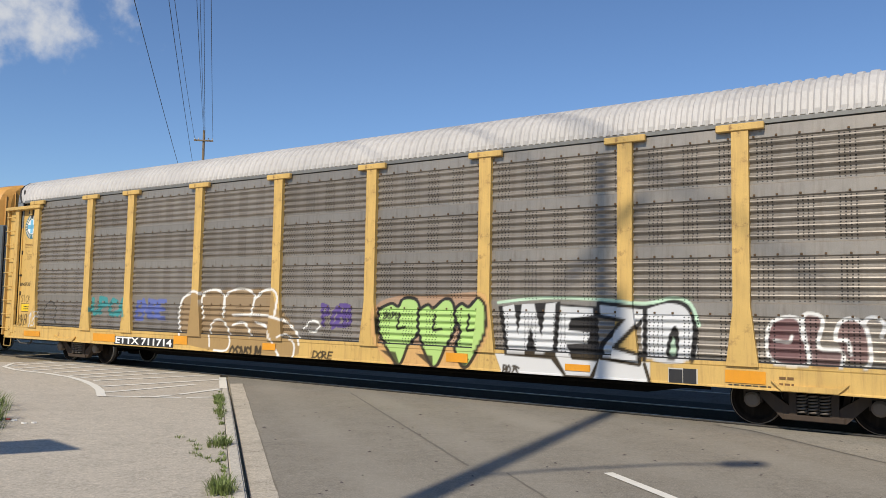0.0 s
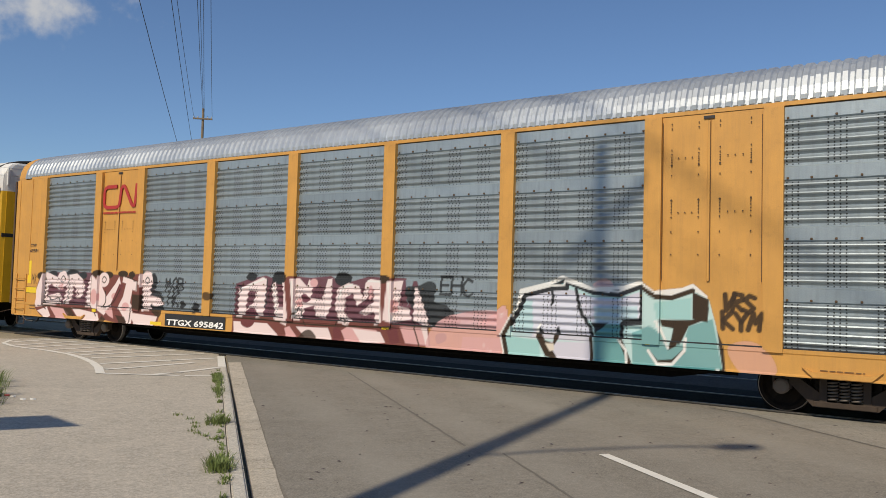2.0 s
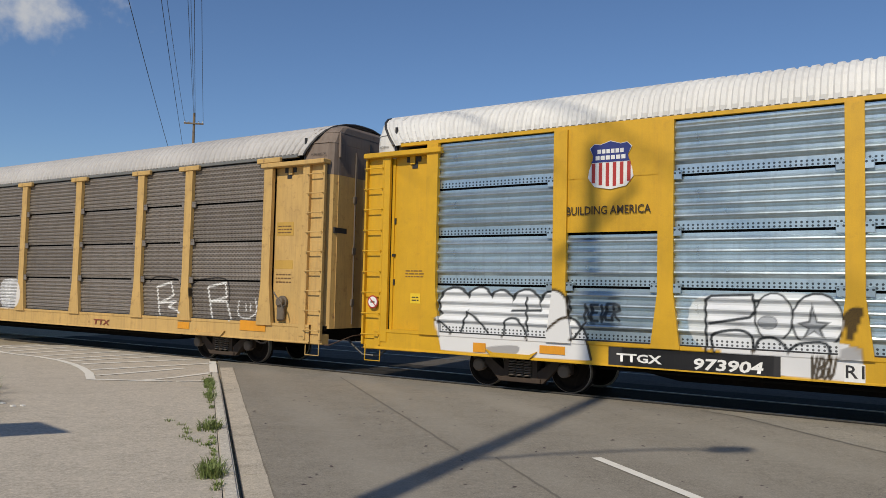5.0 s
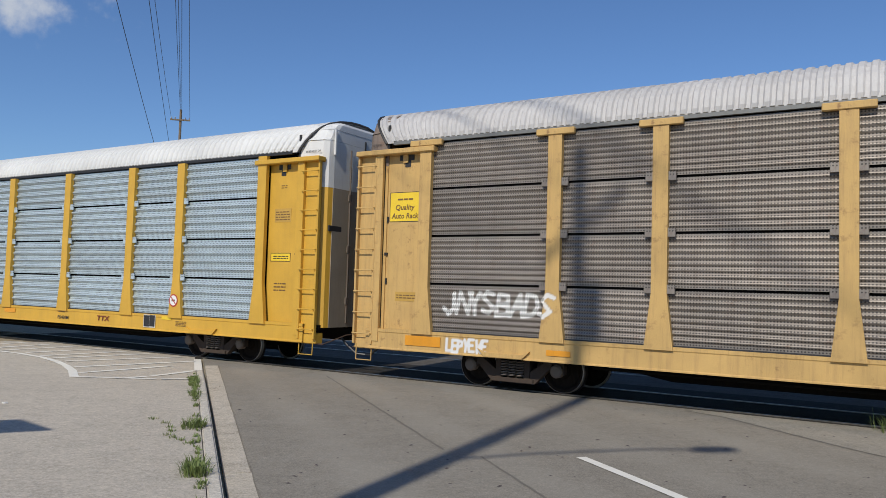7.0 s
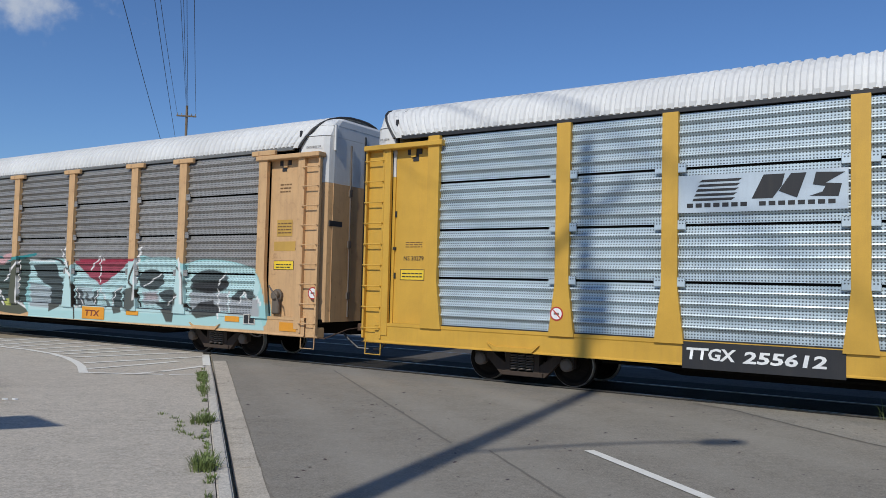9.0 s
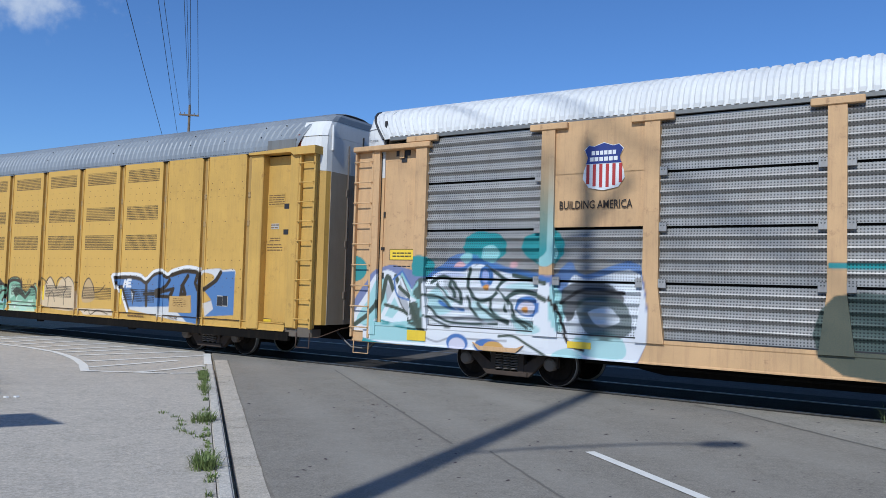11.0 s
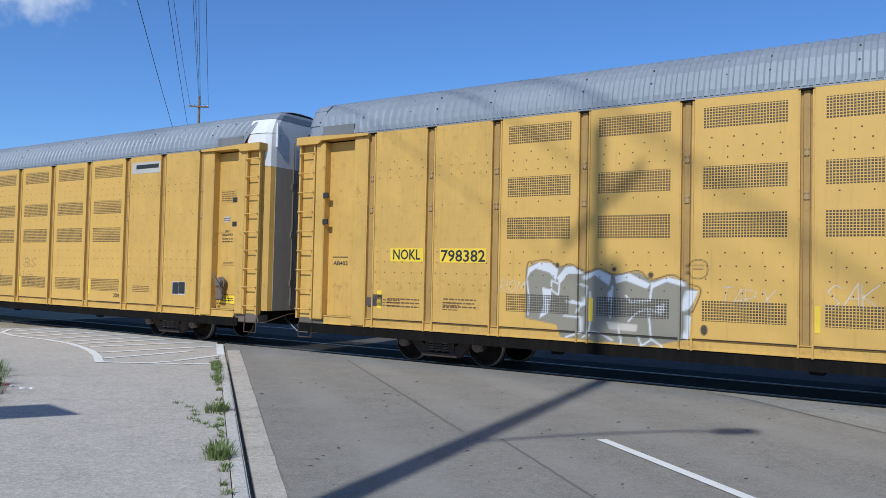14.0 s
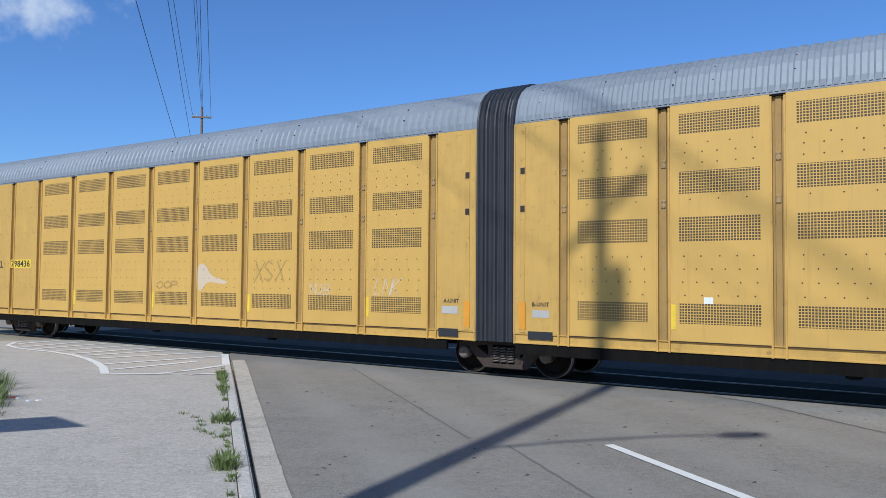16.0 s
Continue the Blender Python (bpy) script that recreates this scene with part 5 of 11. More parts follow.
    part("edge_strip", block(bmesh.new(), s * 0.447 - 0.014, s * 0.447 + 0.014, -1.512, -1.500, 0.70, EAVES - 0.03, 0.004), M["tanplate"], car, "scuffed strip beside the bellows")
    # Black dashes: roof clips whose shadow is put into their colour.
    bm = bmesh.new()
    for x in steps(lo + 0.1, hi - 0.9, 0.095):
        block(bm, x - 0.03, x + 0.03, -1.474, -1.462, EAVES + 0.038, EAVES + 0.048)
    tagged(part("clip_strip", bm, M["ink"], car), "dark clips along the roof's edge, with their shade painted in", kind="stuff")
    bm = bmesh.new()
    for i, x in enumerate(steps(lo + 0.5, hi - 1.2, 1.05)):
        for y, z in ((-1.40, 5.315), (-1.245, 5.575)):
            block(bm, x - 0.013 + 0.2 * (i % 3), x + 0.013 + 0.2 * (i % 3), y - 0.012, y + 0.01, z - 0.011, z + 0.013)
    tagged(part("roof_bolts", bm, M["ink"], car), "", kind="stuff")
    # the end bay: pillar, recessed door, corner post and ladder
    def span(a, b):
        return (min(s * a, s * b), max(s * a, s * b))
    bm = bmesh.new()
    block(bm, *span(19.50, 19.88), -1.53, -1.30, 0.72, EAVES - 0.06, 0.02)
    part("end_pillar", bm, body, car)
    bm = bmesh.new()
    block(bm, *span(19.88, 20.74), -1.32, -1.28, 0.85, EAVES - 0.1)
    block(bm, *span(19.5, 21.56), 1.42, 1.48, 0.85, EAVES - 0.1)
    door = part("end_panel", bm, body, car)
    bm = bmesh.new()
    block(bm, *span(20.74, 21.02), -1.52, -1.28, 0.80, EAVES - 0.1, 0.02)
    part("corner_post", bm, body, car)
    bm = bmesh.new()
    block(bm, *span(21.02, 21.52), -1.43, -1.37, 0.82, EAVES - 0.14, 0.01)
    part("ladder_backing", bm, body, car)
    ladder(car, *span(21.06, 21.50), 0.80, EAVES - 0.12, 9, body)
    bm = bmesh.new()
    prism(bm, [(s * 19.45, EAVES - 0.06), (s * 19.45, EAVES - 0.01), (s * 21.1, EAVES + 0.04), (s * 21.56, EAVES + 0.04), (s * 21.56, EAVES - 0.14), (s * 20.9, EAVES - 0.14), (s * 20.8, EAVES - 0.07)], -1.60, -1.28)
    part("header_beam", bm, body, car)
    for z in (3.55, 2.95):
        part("door_latch", block(bmesh.new(), *span(20.62, 20.76), -1.535, -1.50, z, z + 0.12), M["ink"], door)
    bm = bmesh.new()
    block(bm, *span(19.9, 21.5), -1.44, -1.1, 0.60, 0.84, 0.02)
    part("end_sill", bm, M["brake_iron"], car, "greasy dark end sill")
    stirrup(car, s * 21.27, M["rust"])
    # roof, with a lapped grey patch by the end
    part("roof", roof_mesh("roof", s * 0.42 if s > 0 else -20.85, 20.85 if s > 0 else -0.42, M["roof_grey"], 0.19, 0.018, 0.14, (0.0, 0.55) if s > 0 else (0.55, 0.0)), None, car)
    bm = bmesh.new()
    block(bm, *span(19.95, 20.85), -1.485, -1.45, EAVES + 0.04, EAVES + 0.26)
    part("roof_patch", bm, M["galv_dark"], car)
    bm = bmesh.new()
    block(bm, *span(20.86, 20.95), -1.41, -1.30, EAVES + 0.02, 5.30)
    part("door_gap_strip", bm, M["brown"], car)
    return lo, hi


def plate_car(label, art_right, art_left, brake=False):
    """Two plate-sided units joined by black bellows over a shared truck."""
    car = new("articulated_auto_rack_car")
    tagged(car, label, "railway car", "cars of the train")
    mats = (M["auto_yellow"], M["pierced"], M["channel"])
    for s, art in ((1, art_right), (-1, art_left)):
        lo, hi = plate_unit(car, s, art, mats)
        end_doors(car, s, M["auto_yellow"], M["roof_white"] if s > 0 else M["roof_grey"], 20.95, 21.66 if s > 0 else 21.48, 4.42, 0.9, M["roof_grey"], 0.05, True)
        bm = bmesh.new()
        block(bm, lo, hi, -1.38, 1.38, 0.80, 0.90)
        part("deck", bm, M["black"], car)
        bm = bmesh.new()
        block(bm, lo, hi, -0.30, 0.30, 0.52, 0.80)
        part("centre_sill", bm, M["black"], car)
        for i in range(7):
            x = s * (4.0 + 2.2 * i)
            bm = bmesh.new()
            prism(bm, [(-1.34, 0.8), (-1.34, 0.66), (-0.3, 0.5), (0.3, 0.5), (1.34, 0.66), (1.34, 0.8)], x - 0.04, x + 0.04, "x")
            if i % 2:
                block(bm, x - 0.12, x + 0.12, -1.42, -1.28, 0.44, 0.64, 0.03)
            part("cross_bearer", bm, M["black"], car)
        truck(car, s * 17.8)
        coupler(car, s * 21.5, s)
    if brake:
        hand_brake(car, 20.15)
    truck(car, 0)
    # bellows: folded black rubber over sides and roof
    bm = bmesh.new()
    prof = [(-1.46, 0.72)] + [(y, z - 0.02 + 0.14 * (z - 4.94) / 0.86) for y, z in ROOF_LINE] + [(1.46, 0.72)]
    xs = [(-0.43 + 0.86 * i / 40, 0.07 * abs(math.sin(math.pi * i * 9 / 40)) ** 0.6) for i in range(41)]
    rings = []
    for x, d in xs:
        rings.append([bm.verts.new((x, y * (1 + d / 1.5), z + (d * 0.8 if z > 5 else 0))) for y, z in prof])
    for u, v in zip(rings, rings[1:]):
        for j in range(len(prof) - 1):
            bm.faces.new((u[j], v[j], v[j + 1], u[j + 1]))
    part("bellows", bm, M["rubber"], car, "black pleated rubber bellows")
    return car


# ---------------------------------------------------------------- ground
def slab(name, outline, z_top, thick, material, label, fall=None, res=None):
    """A flat piece of ground with thickness, from an outline in plan."""
    bm = bmesh.new()
    prism(bm, outline, z_top - thick, z_top, "z")
    ob = part(name, bm, material)
    return tagged(ob, label, "", kind="structure")


KERB_A, KERB_B = Vector((-5.29, 19.4, 0)), Vector((4.32, -13.2, 0))   # the kerb's line towards the crossing and behind the lens
KERB_DIR = (KERB_A - KERB_B).normalized()
KERB_SIDE = Vector((-KERB_DIR.y, KERB_DIR.x, 0))                      # towards the paved lot


def along_kerb(d, w, z=0.0):
    """d metres back from the kerb's tip, w metres towards the lot."""
    p = KERB_A - KERB_DIR * d + KERB_SIDE * w
    return Vector((p.x, p.y, z))


bm = bmesh.new()
block(bm, -900, 900, -900, 900, -0.6, -0.03)
tagged(part("ground", bm, M["earth"]), "dry grassy earth reaching to the horizon", kind="structure")

road_out = [along_kerb(d, w) for d, w in ((34, -0.0), (34, -11.5), (-40, -11.5), (-40, 0.0))]
slab("road", [(p.x, p.y) for p in road_out], 0.0, 0.3, M["asphalt"], "sun-bleached grey asphalt road crossing the railway")


def lot_height(d):
    """The lot lies a kerb's height above the road and falls to it before the rails."""
    u = min(max((d - 1.8) / 4.4, 0.0), 1.0)
    return 0.008 + 0.075 * u * u * (3 - 2 * u)


def strip(name, w0, w1, d0, d1, lift, material, label, step=0.5, under=-0.2, kind="structure"):
    """A band beside the kerb that follows the lot's fall."""
    ds = steps(d0, d1, step)
    verts, faces = [], []
    for d in ds:
        z = lift(d)
        for w, q in ((w0, under), (w0, z), (w1, z), (w1, under)):
            p = along_kerb(d, w)
            verts.append((p.x, p.y, q))
    for i in range(len(ds) - 1):
        a, b = i * 4, i * 4 + 4
        faces += [(a, b, b + 1, a + 1), (a + 1, b + 1, b + 2, a + 2), (a + 2, b + 2, b + 3, a + 3)]
    faces += [(0, 1, 2, 3), tuple(len(verts) - 4 + i for i in (3, 2, 1, 0))]
    me = bpy.data.meshes.new(name)
    me.from_pydata(verts, [], faces)
    me.materials.append(material)
    return tagged(new(name, me), label, kind=kind)


strip("pavement", 0.19, 16.0, -6.0, 34, lot_height, M["lot"], "worn pale asphalt lot with cracks beside the kerb")

M["gutter"] = paving("gutter_concrete", (0.39, 0.345, 0.275), (0.47, 0.42, 0.345), (0.20, 0.175, 0.14), 0.9, 0.75)
M["joint"] = paving("dark_joint", (0.17, 0.15, 0.12), (0.24, 0.21, 0.17), (0.08, 0.07, 0.055), 0.0, 0.6)
# kerb stones, each cast apart, and the gutter slabs below them
kerb = tagged(new("kerb"), "worn concrete kerb with stained joints", kind="structure")
gutter = tagged(new("gutter"), "cracked concrete gutter along the kerb", kind="structure")
rng = random.Random(3)
for i in range(14):
    d0 = 0.15 + i * 2.4
    bm = bmesh.new()
    a, b = lot_height(d0 + 0.1), lot_height(d0 + 2.39)
    for w0, w1 in ((0.0, 0.18),):
        pts = [along_kerb(d0 + 0.006, w0, -0.2), along_kerb(d0 + 2.394, w0, -0.2), along_kerb(d0 + 2.394, w1, -0.2), along_kerb(d0 + 0.006, w1, -0.2)]
        lean = KERB_SIDE * 0.045
        tops = [pts[0] + lean, pts[1] + lean, pts[2], pts[3]]
        tops = [Vector((p.x, p.y, z + rng.uniform(0, 0.006))) for p, z in zip(tops, (a, b, b, a))]
        v = [bm.verts.new(p) for p in pts + tops]
        for q in ((3, 2, 1, 0), (4, 5, 6, 7), (0, 1, 5, 4), (1, 2, 6, 5), (2, 3, 7, 6), (3, 0, 4, 7)):
            bm.faces.new([v[j] for j in q])
        bmesh.ops.recalc_face_normals(bm, faces=bm.faces)
        bmesh.ops.bevel(bm, geom=list(bm.edges), offset=0.016, segments=2, affect="EDGES")
    part("kerb_stone", bm, M["concrete"], kerb)
for i in range(9):
    d0 = 1.1 + i * 3.6
    bm = bmesh.new()
    edge = [(d0 + 0.01 + 3.58 * j / 9, -0.315 + 0.0035 * (d0 + 3.58 * j / 9) + rng.uniform(-0.006, 0.006)) for j in range(10)]
    pts = [along_kerb(d, w) for d, w in edge + [(d0 + 3.59, -0.016), (d0 + 0.01, -0.016)]]
    prism(bm, [(p.x, p.y) for p in pts], -0.1, 0.006, "z")
    part("gutter_slab", bm, M["gutter"], gutter)
    bm = bmesh.new()
    rim = [along_kerb(d, w - 0.008 - abs(rng.gauss(0, 0.014))) for d, w in edge] + [along_kerb(d, w + 0.05) for d, w in edge[::-1]]
    prism(bm, [(p.x, p.y) for p in rim], -0.02, 0.003, "z")
    part("gutter_joint", bm, M["joint"], gutter)
# a thin dark line between kerb and gutter
bm = bmesh.new()
pts = [along_kerb(d, w) for d, w in ((0.2, -0.018), (33, -0.018), (33, 0.0), (0.2, 0.0))]
prism(bm, [(p.x, p.y) for p in pts], -0.02, 0.0045, "z")
part("kerb_foot_line", bm, M["joint"], gutter, "dark line along the kerb's foot")

# painted lines
def painted(name, outline, z, label):
    bm = bmesh.new()
    bm.faces.new([bm.verts.new((x, y, z)) for x, y in outline])
    bmesh.ops.recalc_face_normals(bm, faces=bm.faces)
    for f in bm.faces:
        if f.normal.z < 0:
            f.normal_flip()
    bmesh.ops.solidify(bm, geom=bm.faces[:], thickness=0.002)
    return tagged(part(name, bm, M["line"]), label, kind="structure")


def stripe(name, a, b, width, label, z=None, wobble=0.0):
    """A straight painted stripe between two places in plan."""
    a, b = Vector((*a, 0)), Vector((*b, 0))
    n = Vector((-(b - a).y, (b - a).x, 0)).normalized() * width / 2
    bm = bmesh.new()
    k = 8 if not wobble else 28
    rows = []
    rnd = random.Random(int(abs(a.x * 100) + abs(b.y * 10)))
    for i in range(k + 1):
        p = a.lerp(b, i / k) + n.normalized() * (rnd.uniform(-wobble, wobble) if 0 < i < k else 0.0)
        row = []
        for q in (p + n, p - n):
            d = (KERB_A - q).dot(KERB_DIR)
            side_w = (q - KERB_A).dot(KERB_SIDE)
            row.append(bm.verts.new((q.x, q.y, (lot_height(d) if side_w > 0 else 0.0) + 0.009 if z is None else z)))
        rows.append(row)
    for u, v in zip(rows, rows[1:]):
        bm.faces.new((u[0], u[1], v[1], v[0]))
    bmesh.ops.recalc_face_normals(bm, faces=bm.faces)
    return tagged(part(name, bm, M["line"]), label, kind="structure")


ROAD_DIR = Vector((-0.327, 0.945, 0)).normalized()
for i, d in enumerate((0.0, -12.2)):
    a = Vector((1.97, 9.18, 0)) + ROAD_DIR * d
    stripe("lane_line", (a.x, a.y), (a.x - ROAD_DIR.x * 3.05, a.y - ROAD_DIR.y * 3.05), 0.13, "white broken lane line, worn")
HATCH_LABEL = "white painted hatching on the lot before the rails"
curve = ((-11.9, 23.75), (-12.5, 23.3), (-12.57, 22.84), (-12.2, 21.75), (-11.44, 20.9), (-10.86, 20.48), (-10.1, 20.0), (-9.11, 19.16), (-8.34, 18.26), (-7.75, 17.43), (-7.23, 16.55), (-6.64, 15.3))
for i, (a, b) in enumerate(zip(curve, curve[1:])):
    stripe("hatching", a, b, 0.10 + 0.007 * i, HATCH_LABEL)
for a, b in (((-6.7, 15.32), (-5.02, 15.14)), ((-4.93, 15.14), (-4.36, 15.32))):
    stripe("hatching", a, b, 0.16, HATCH_LABEL)
stripe("hatching", (-4.80, 17.25), (-5.52, 19.7), 0.17, HATCH_LABEL)
for a, b in (((-6.91, 16.1), (-5.66, 17.96)), ((-7.49, 17.22), (-5.44, 19.18)), ((-8.21, 18.4), (-6.09, 20.2)), ((-8.78, 19.04), (-7.1, 20.9)), ((-9.31, 19.5), (-7.9, 21.36)), ((-10.03, 20.2), (-8.8, 22.0)),
             ((-10.86, 20.7), (-9.8, 22.6)), ((-11.52, 21.2), (-10.7, 23.0)), ((-12.2, 22.1), (-11.6, 23.5)), ((-5.66, 15.2), (-5.36, 15.65)), ((-5.31, 15.77), (-4.82, 17.1))):
    stripe("hatching", a, b, 0.165, HATCH_LABEL)
# First three strips paint a cable's shadow on the road; the rest are cracks.
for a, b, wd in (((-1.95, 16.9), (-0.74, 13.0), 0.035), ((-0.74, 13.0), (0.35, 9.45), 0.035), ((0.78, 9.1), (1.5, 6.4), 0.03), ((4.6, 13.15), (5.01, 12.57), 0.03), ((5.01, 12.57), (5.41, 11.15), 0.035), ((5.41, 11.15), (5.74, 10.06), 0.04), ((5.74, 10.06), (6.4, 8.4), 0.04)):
    ob = stripe("seam_and_cable_shadow", a, b, wd, "dark road lines: painted cable shadow on the left, sealed crack on the right", 0.005, 0.007)
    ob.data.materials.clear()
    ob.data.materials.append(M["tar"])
M["dusty"] = paving("dusty_concrete", (0.24, 0.218, 0.18), (0.29, 0.265, 0.22), (0.16, 0.145, 0.118), 0.3, 0.5)
bm = bmesh.new()
edge_pts = [(4.68, 13.1), (5.06, 12.57), (5.46, 11.15), (5.79, 10.06), (6.45, 8.4), (9.6, 7.8)] + [(p.x, p.y) for p in (track_point(4.0, 13.72), track_point(-3.3, 13.72))]
prism(bm, edge_pts, -0.05, 0.003, "z")
tagged(part("road_apron", bm, M["dusty"]), "dusty pale strip of road beside the rails", kind="structure")

M["trackshade"] = paving("shade_dark_asphalt", (0.085, 0.076, 0.066), (0.11, 0.10, 0.088), (0.04, 0.036, 0.03), 0.4, 0.5, None, 0.05)
# track: rails, crossing surface darkened for shade, ties and ballast beyond the road
# The shade under the train is put into this surface's colour.
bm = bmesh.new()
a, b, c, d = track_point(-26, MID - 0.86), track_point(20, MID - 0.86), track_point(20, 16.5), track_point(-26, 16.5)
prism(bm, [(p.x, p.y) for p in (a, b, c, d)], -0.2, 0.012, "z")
tagged(part("crossing_surface", bm, M["crossing"]), "asphalt and timber crossing between the rails, darkened for the train's shade", kind="structure")
# Darker slab over the road: the train's shadow put into its colour.
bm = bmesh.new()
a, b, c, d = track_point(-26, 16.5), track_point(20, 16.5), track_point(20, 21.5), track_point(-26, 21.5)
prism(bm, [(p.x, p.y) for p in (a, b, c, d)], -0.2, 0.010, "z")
tagged(part("track_shade_slab", bm, M["trackshade"]), "asphalt between the two tracks, darkened for the train's shadow", kind="structure")
rail_prof = [(-0.07, -0.16), (0.07, -0.16), (0.07, -0.14), (0.012, -0.12), (0.012, -0.04), (0.036, -0.03), (0.036, 0.0), (0.028, 0.008), (-0.028, 0.008), (-0.036, 0.0), (-0.036, -0.03), (-0.012, -0.04), (-0.012, -0.12), (-0.07, -0.14)]
for w in (MID - 0.755, MID + 0.755, MID + 3.9, MID + 5.4):
    bm = bmesh.new()
    prism(bm, rail_prof, -260, 200, "x")
    ob = tagged(part("rail", bm, M["steel"]), "worn steel rail with a bright head", "rail", "rails")
    ob.matrix_basis = Matrix.Translation(track_point(0, w, 0.02)) @ pose(0, 0, 0, 0, 0, TURN)


# ---------------------------------------------------------------- poles and cables
def pole_thing(name, x, y, height, label, arms, r=0.15):
    ob = tagged(new(name), label, "utility pole", "utility poles")
    ob.location = (x, y, 0)
    bm = bmesh.new()
    tube(bm, [(0, 0, -0.3), (0.02, 0, height * 0.5), (0, 0, height)], r, 12, r1=r * 0.66)
    part("pole", bm, M["wood"], ob)
    for z, ang, length in arms:
        bm = bmesh.new()
        block(bm, -length / 2, length / 2, -0.05, 0.05, -0.06, 0.06, 0.01)
        arm = part("crossarm", bm, M["wood"], ob, at=pose(0, 0.0, z, 0, 0, ang) @ pose(0, -0.12, 0))
        for q in (-0.45, -0.25, 0.25, 0.45):
            bm = bmesh.new()
            lathe(bm, [(0.06, 0.02), (0.09, 0.05), (0.14, 0.03), (0.18, 0.045), (0.22, 0.02)], 8, "z")
            part("insulator", bm, M["zinc"], arm, at=pose(q * length, 0, 0))
    return ob


NEAR_POLE, FAR_POLE, BACK_POLE = Vector((-3.4, 1.48, 0)), Vector((-19.3, 61.0, 0)), Vector((4.8, -22.0, 0))
near_pole = pole_thing("utility_pole", NEAR_POLE.x, NEAR_POLE.y, 16.7, "tall weathered wooden utility pole with lamp arm and transformer", [(15.3, 17, 2.1)], 0.2)
bm = bmesh.new()
tube(bm, [(0, 0, 7.2), (0.9, 0.1, 7.55), (2.2, 0.28, 7.78), (3.0, 0.37, 7.8)], 0.035, 8)
lamp_arm = part("lamp_arm", bm, M["zinc"], near_pole)
bm = bmesh.new()
prism(bm, [(2.85, 0.27), (3.1, 0.22), (3.45, 0.30), (3.5, 0.42), (3.4, 0.50), (2.95, 0.46)], 7.72, 7.88, "z")
part("lamp_head", bm, M["zinc"], lamp_arm, "grey street lamp head")
bm = bmesh.new()
lathe(bm, [(13.0, 0.1), (13.05, 0.22), (13.9, 0.22), (13.95, 0.1)], 16, "z")
part("transformer", bm, M["zinc"], near_pole, "grey can transformer", at=pose(0.34, 0.1, 0))
far_pole = pole_thing("utility_pole", FAR_POLE.x, FAR_POLE.y, 15.6, "distant wooden utility pole with a short crossarm", [(14.75, 10, 1.5)], 0.14)
back_pole = pole_thing("utility_pole", BACK_POLE.x, BACK_POLE.y, 18.8, "wooden utility pole that carries the overhead cables", [(15.9, 10, 3.4)], 0.16)

# a diamond warning sign, whose shadow lies on the lot
sign = tagged(new("warning_sign"), "yellow diamond warning sign on a steel post", "road sign")
sign.location = (-7.02, 6.55, 0.05)
sign.rotation_euler = (0, 0, radians(2.0))
bm = bmesh.new()
block(bm, -0.03, 0.03, 0.01, 0.05, 0, 3.6)
part("post", bm, M["zinc"], sign)
bm = bmesh.new()
prism(bm, [(0, 2.3), (1.1, 3.0), (0, 3.7), (-1.1, 3.0)], 0.0, 0.008)
part("board", bm, M["sticker"], sign)


def span_cable(slope_x, rise, far_x, far_z, near_z, sag, r):
    """A cable from the far pole that passes over the road where the line of sight (x and z for each metre of y) meets it."""
    y_p = (near_z - EYE) / rise
    p = Vector((slope_x * y_p, y_p, near_z))
    q = Vector((FAR_POLE.x + far_x, FAR_POLE.y - 0.12, far_z))
    b = 4 * sag / 85.0 ** 2
    a = (p.z - q.z - b * (p.y - q.y) ** 2) / (p.y - q.y)
    pts = []
    for i in range(37):
        y = q.y + (BACK_POLE.y - q.y) * i / 36
        u = (y - q.y) / (p.y - q.y)
        pts.append((q.x + (p.x - q.x) * u, y, q.z + a * (y - q.y) + b * (y - q.y) ** 2))
    bm = bmesh.new()
    tube(bm, pts, r, 6)
    return tagged(part("overhead_cable", bm, M["wire"]), "black cable sagging high over the road", "cable", "overhead cables")


for slope_x, far_x, far_z, near_z, r in ((-0.4067, -0.6, 9.0, 11.5, 0.014), (-0.3644, -0.2, 10.2, 12.2, 0.013), (-0.3569, -0.70, 14.95, 14.05, 0.013), (-0.3302, 0.0, 15.45, 14.4, 0.013),
                                         (-0.3265, 0.06, 15.35, 14.3, 0.012), (-0.3220, 0.14, 14.9, 14.0, 0.013), (-0.3124, 0.76, 14.95, 14.0, 0.013)):
    span_cable(slope_x, 0.3662, far_x, far_z, near_z, 1.5, r)


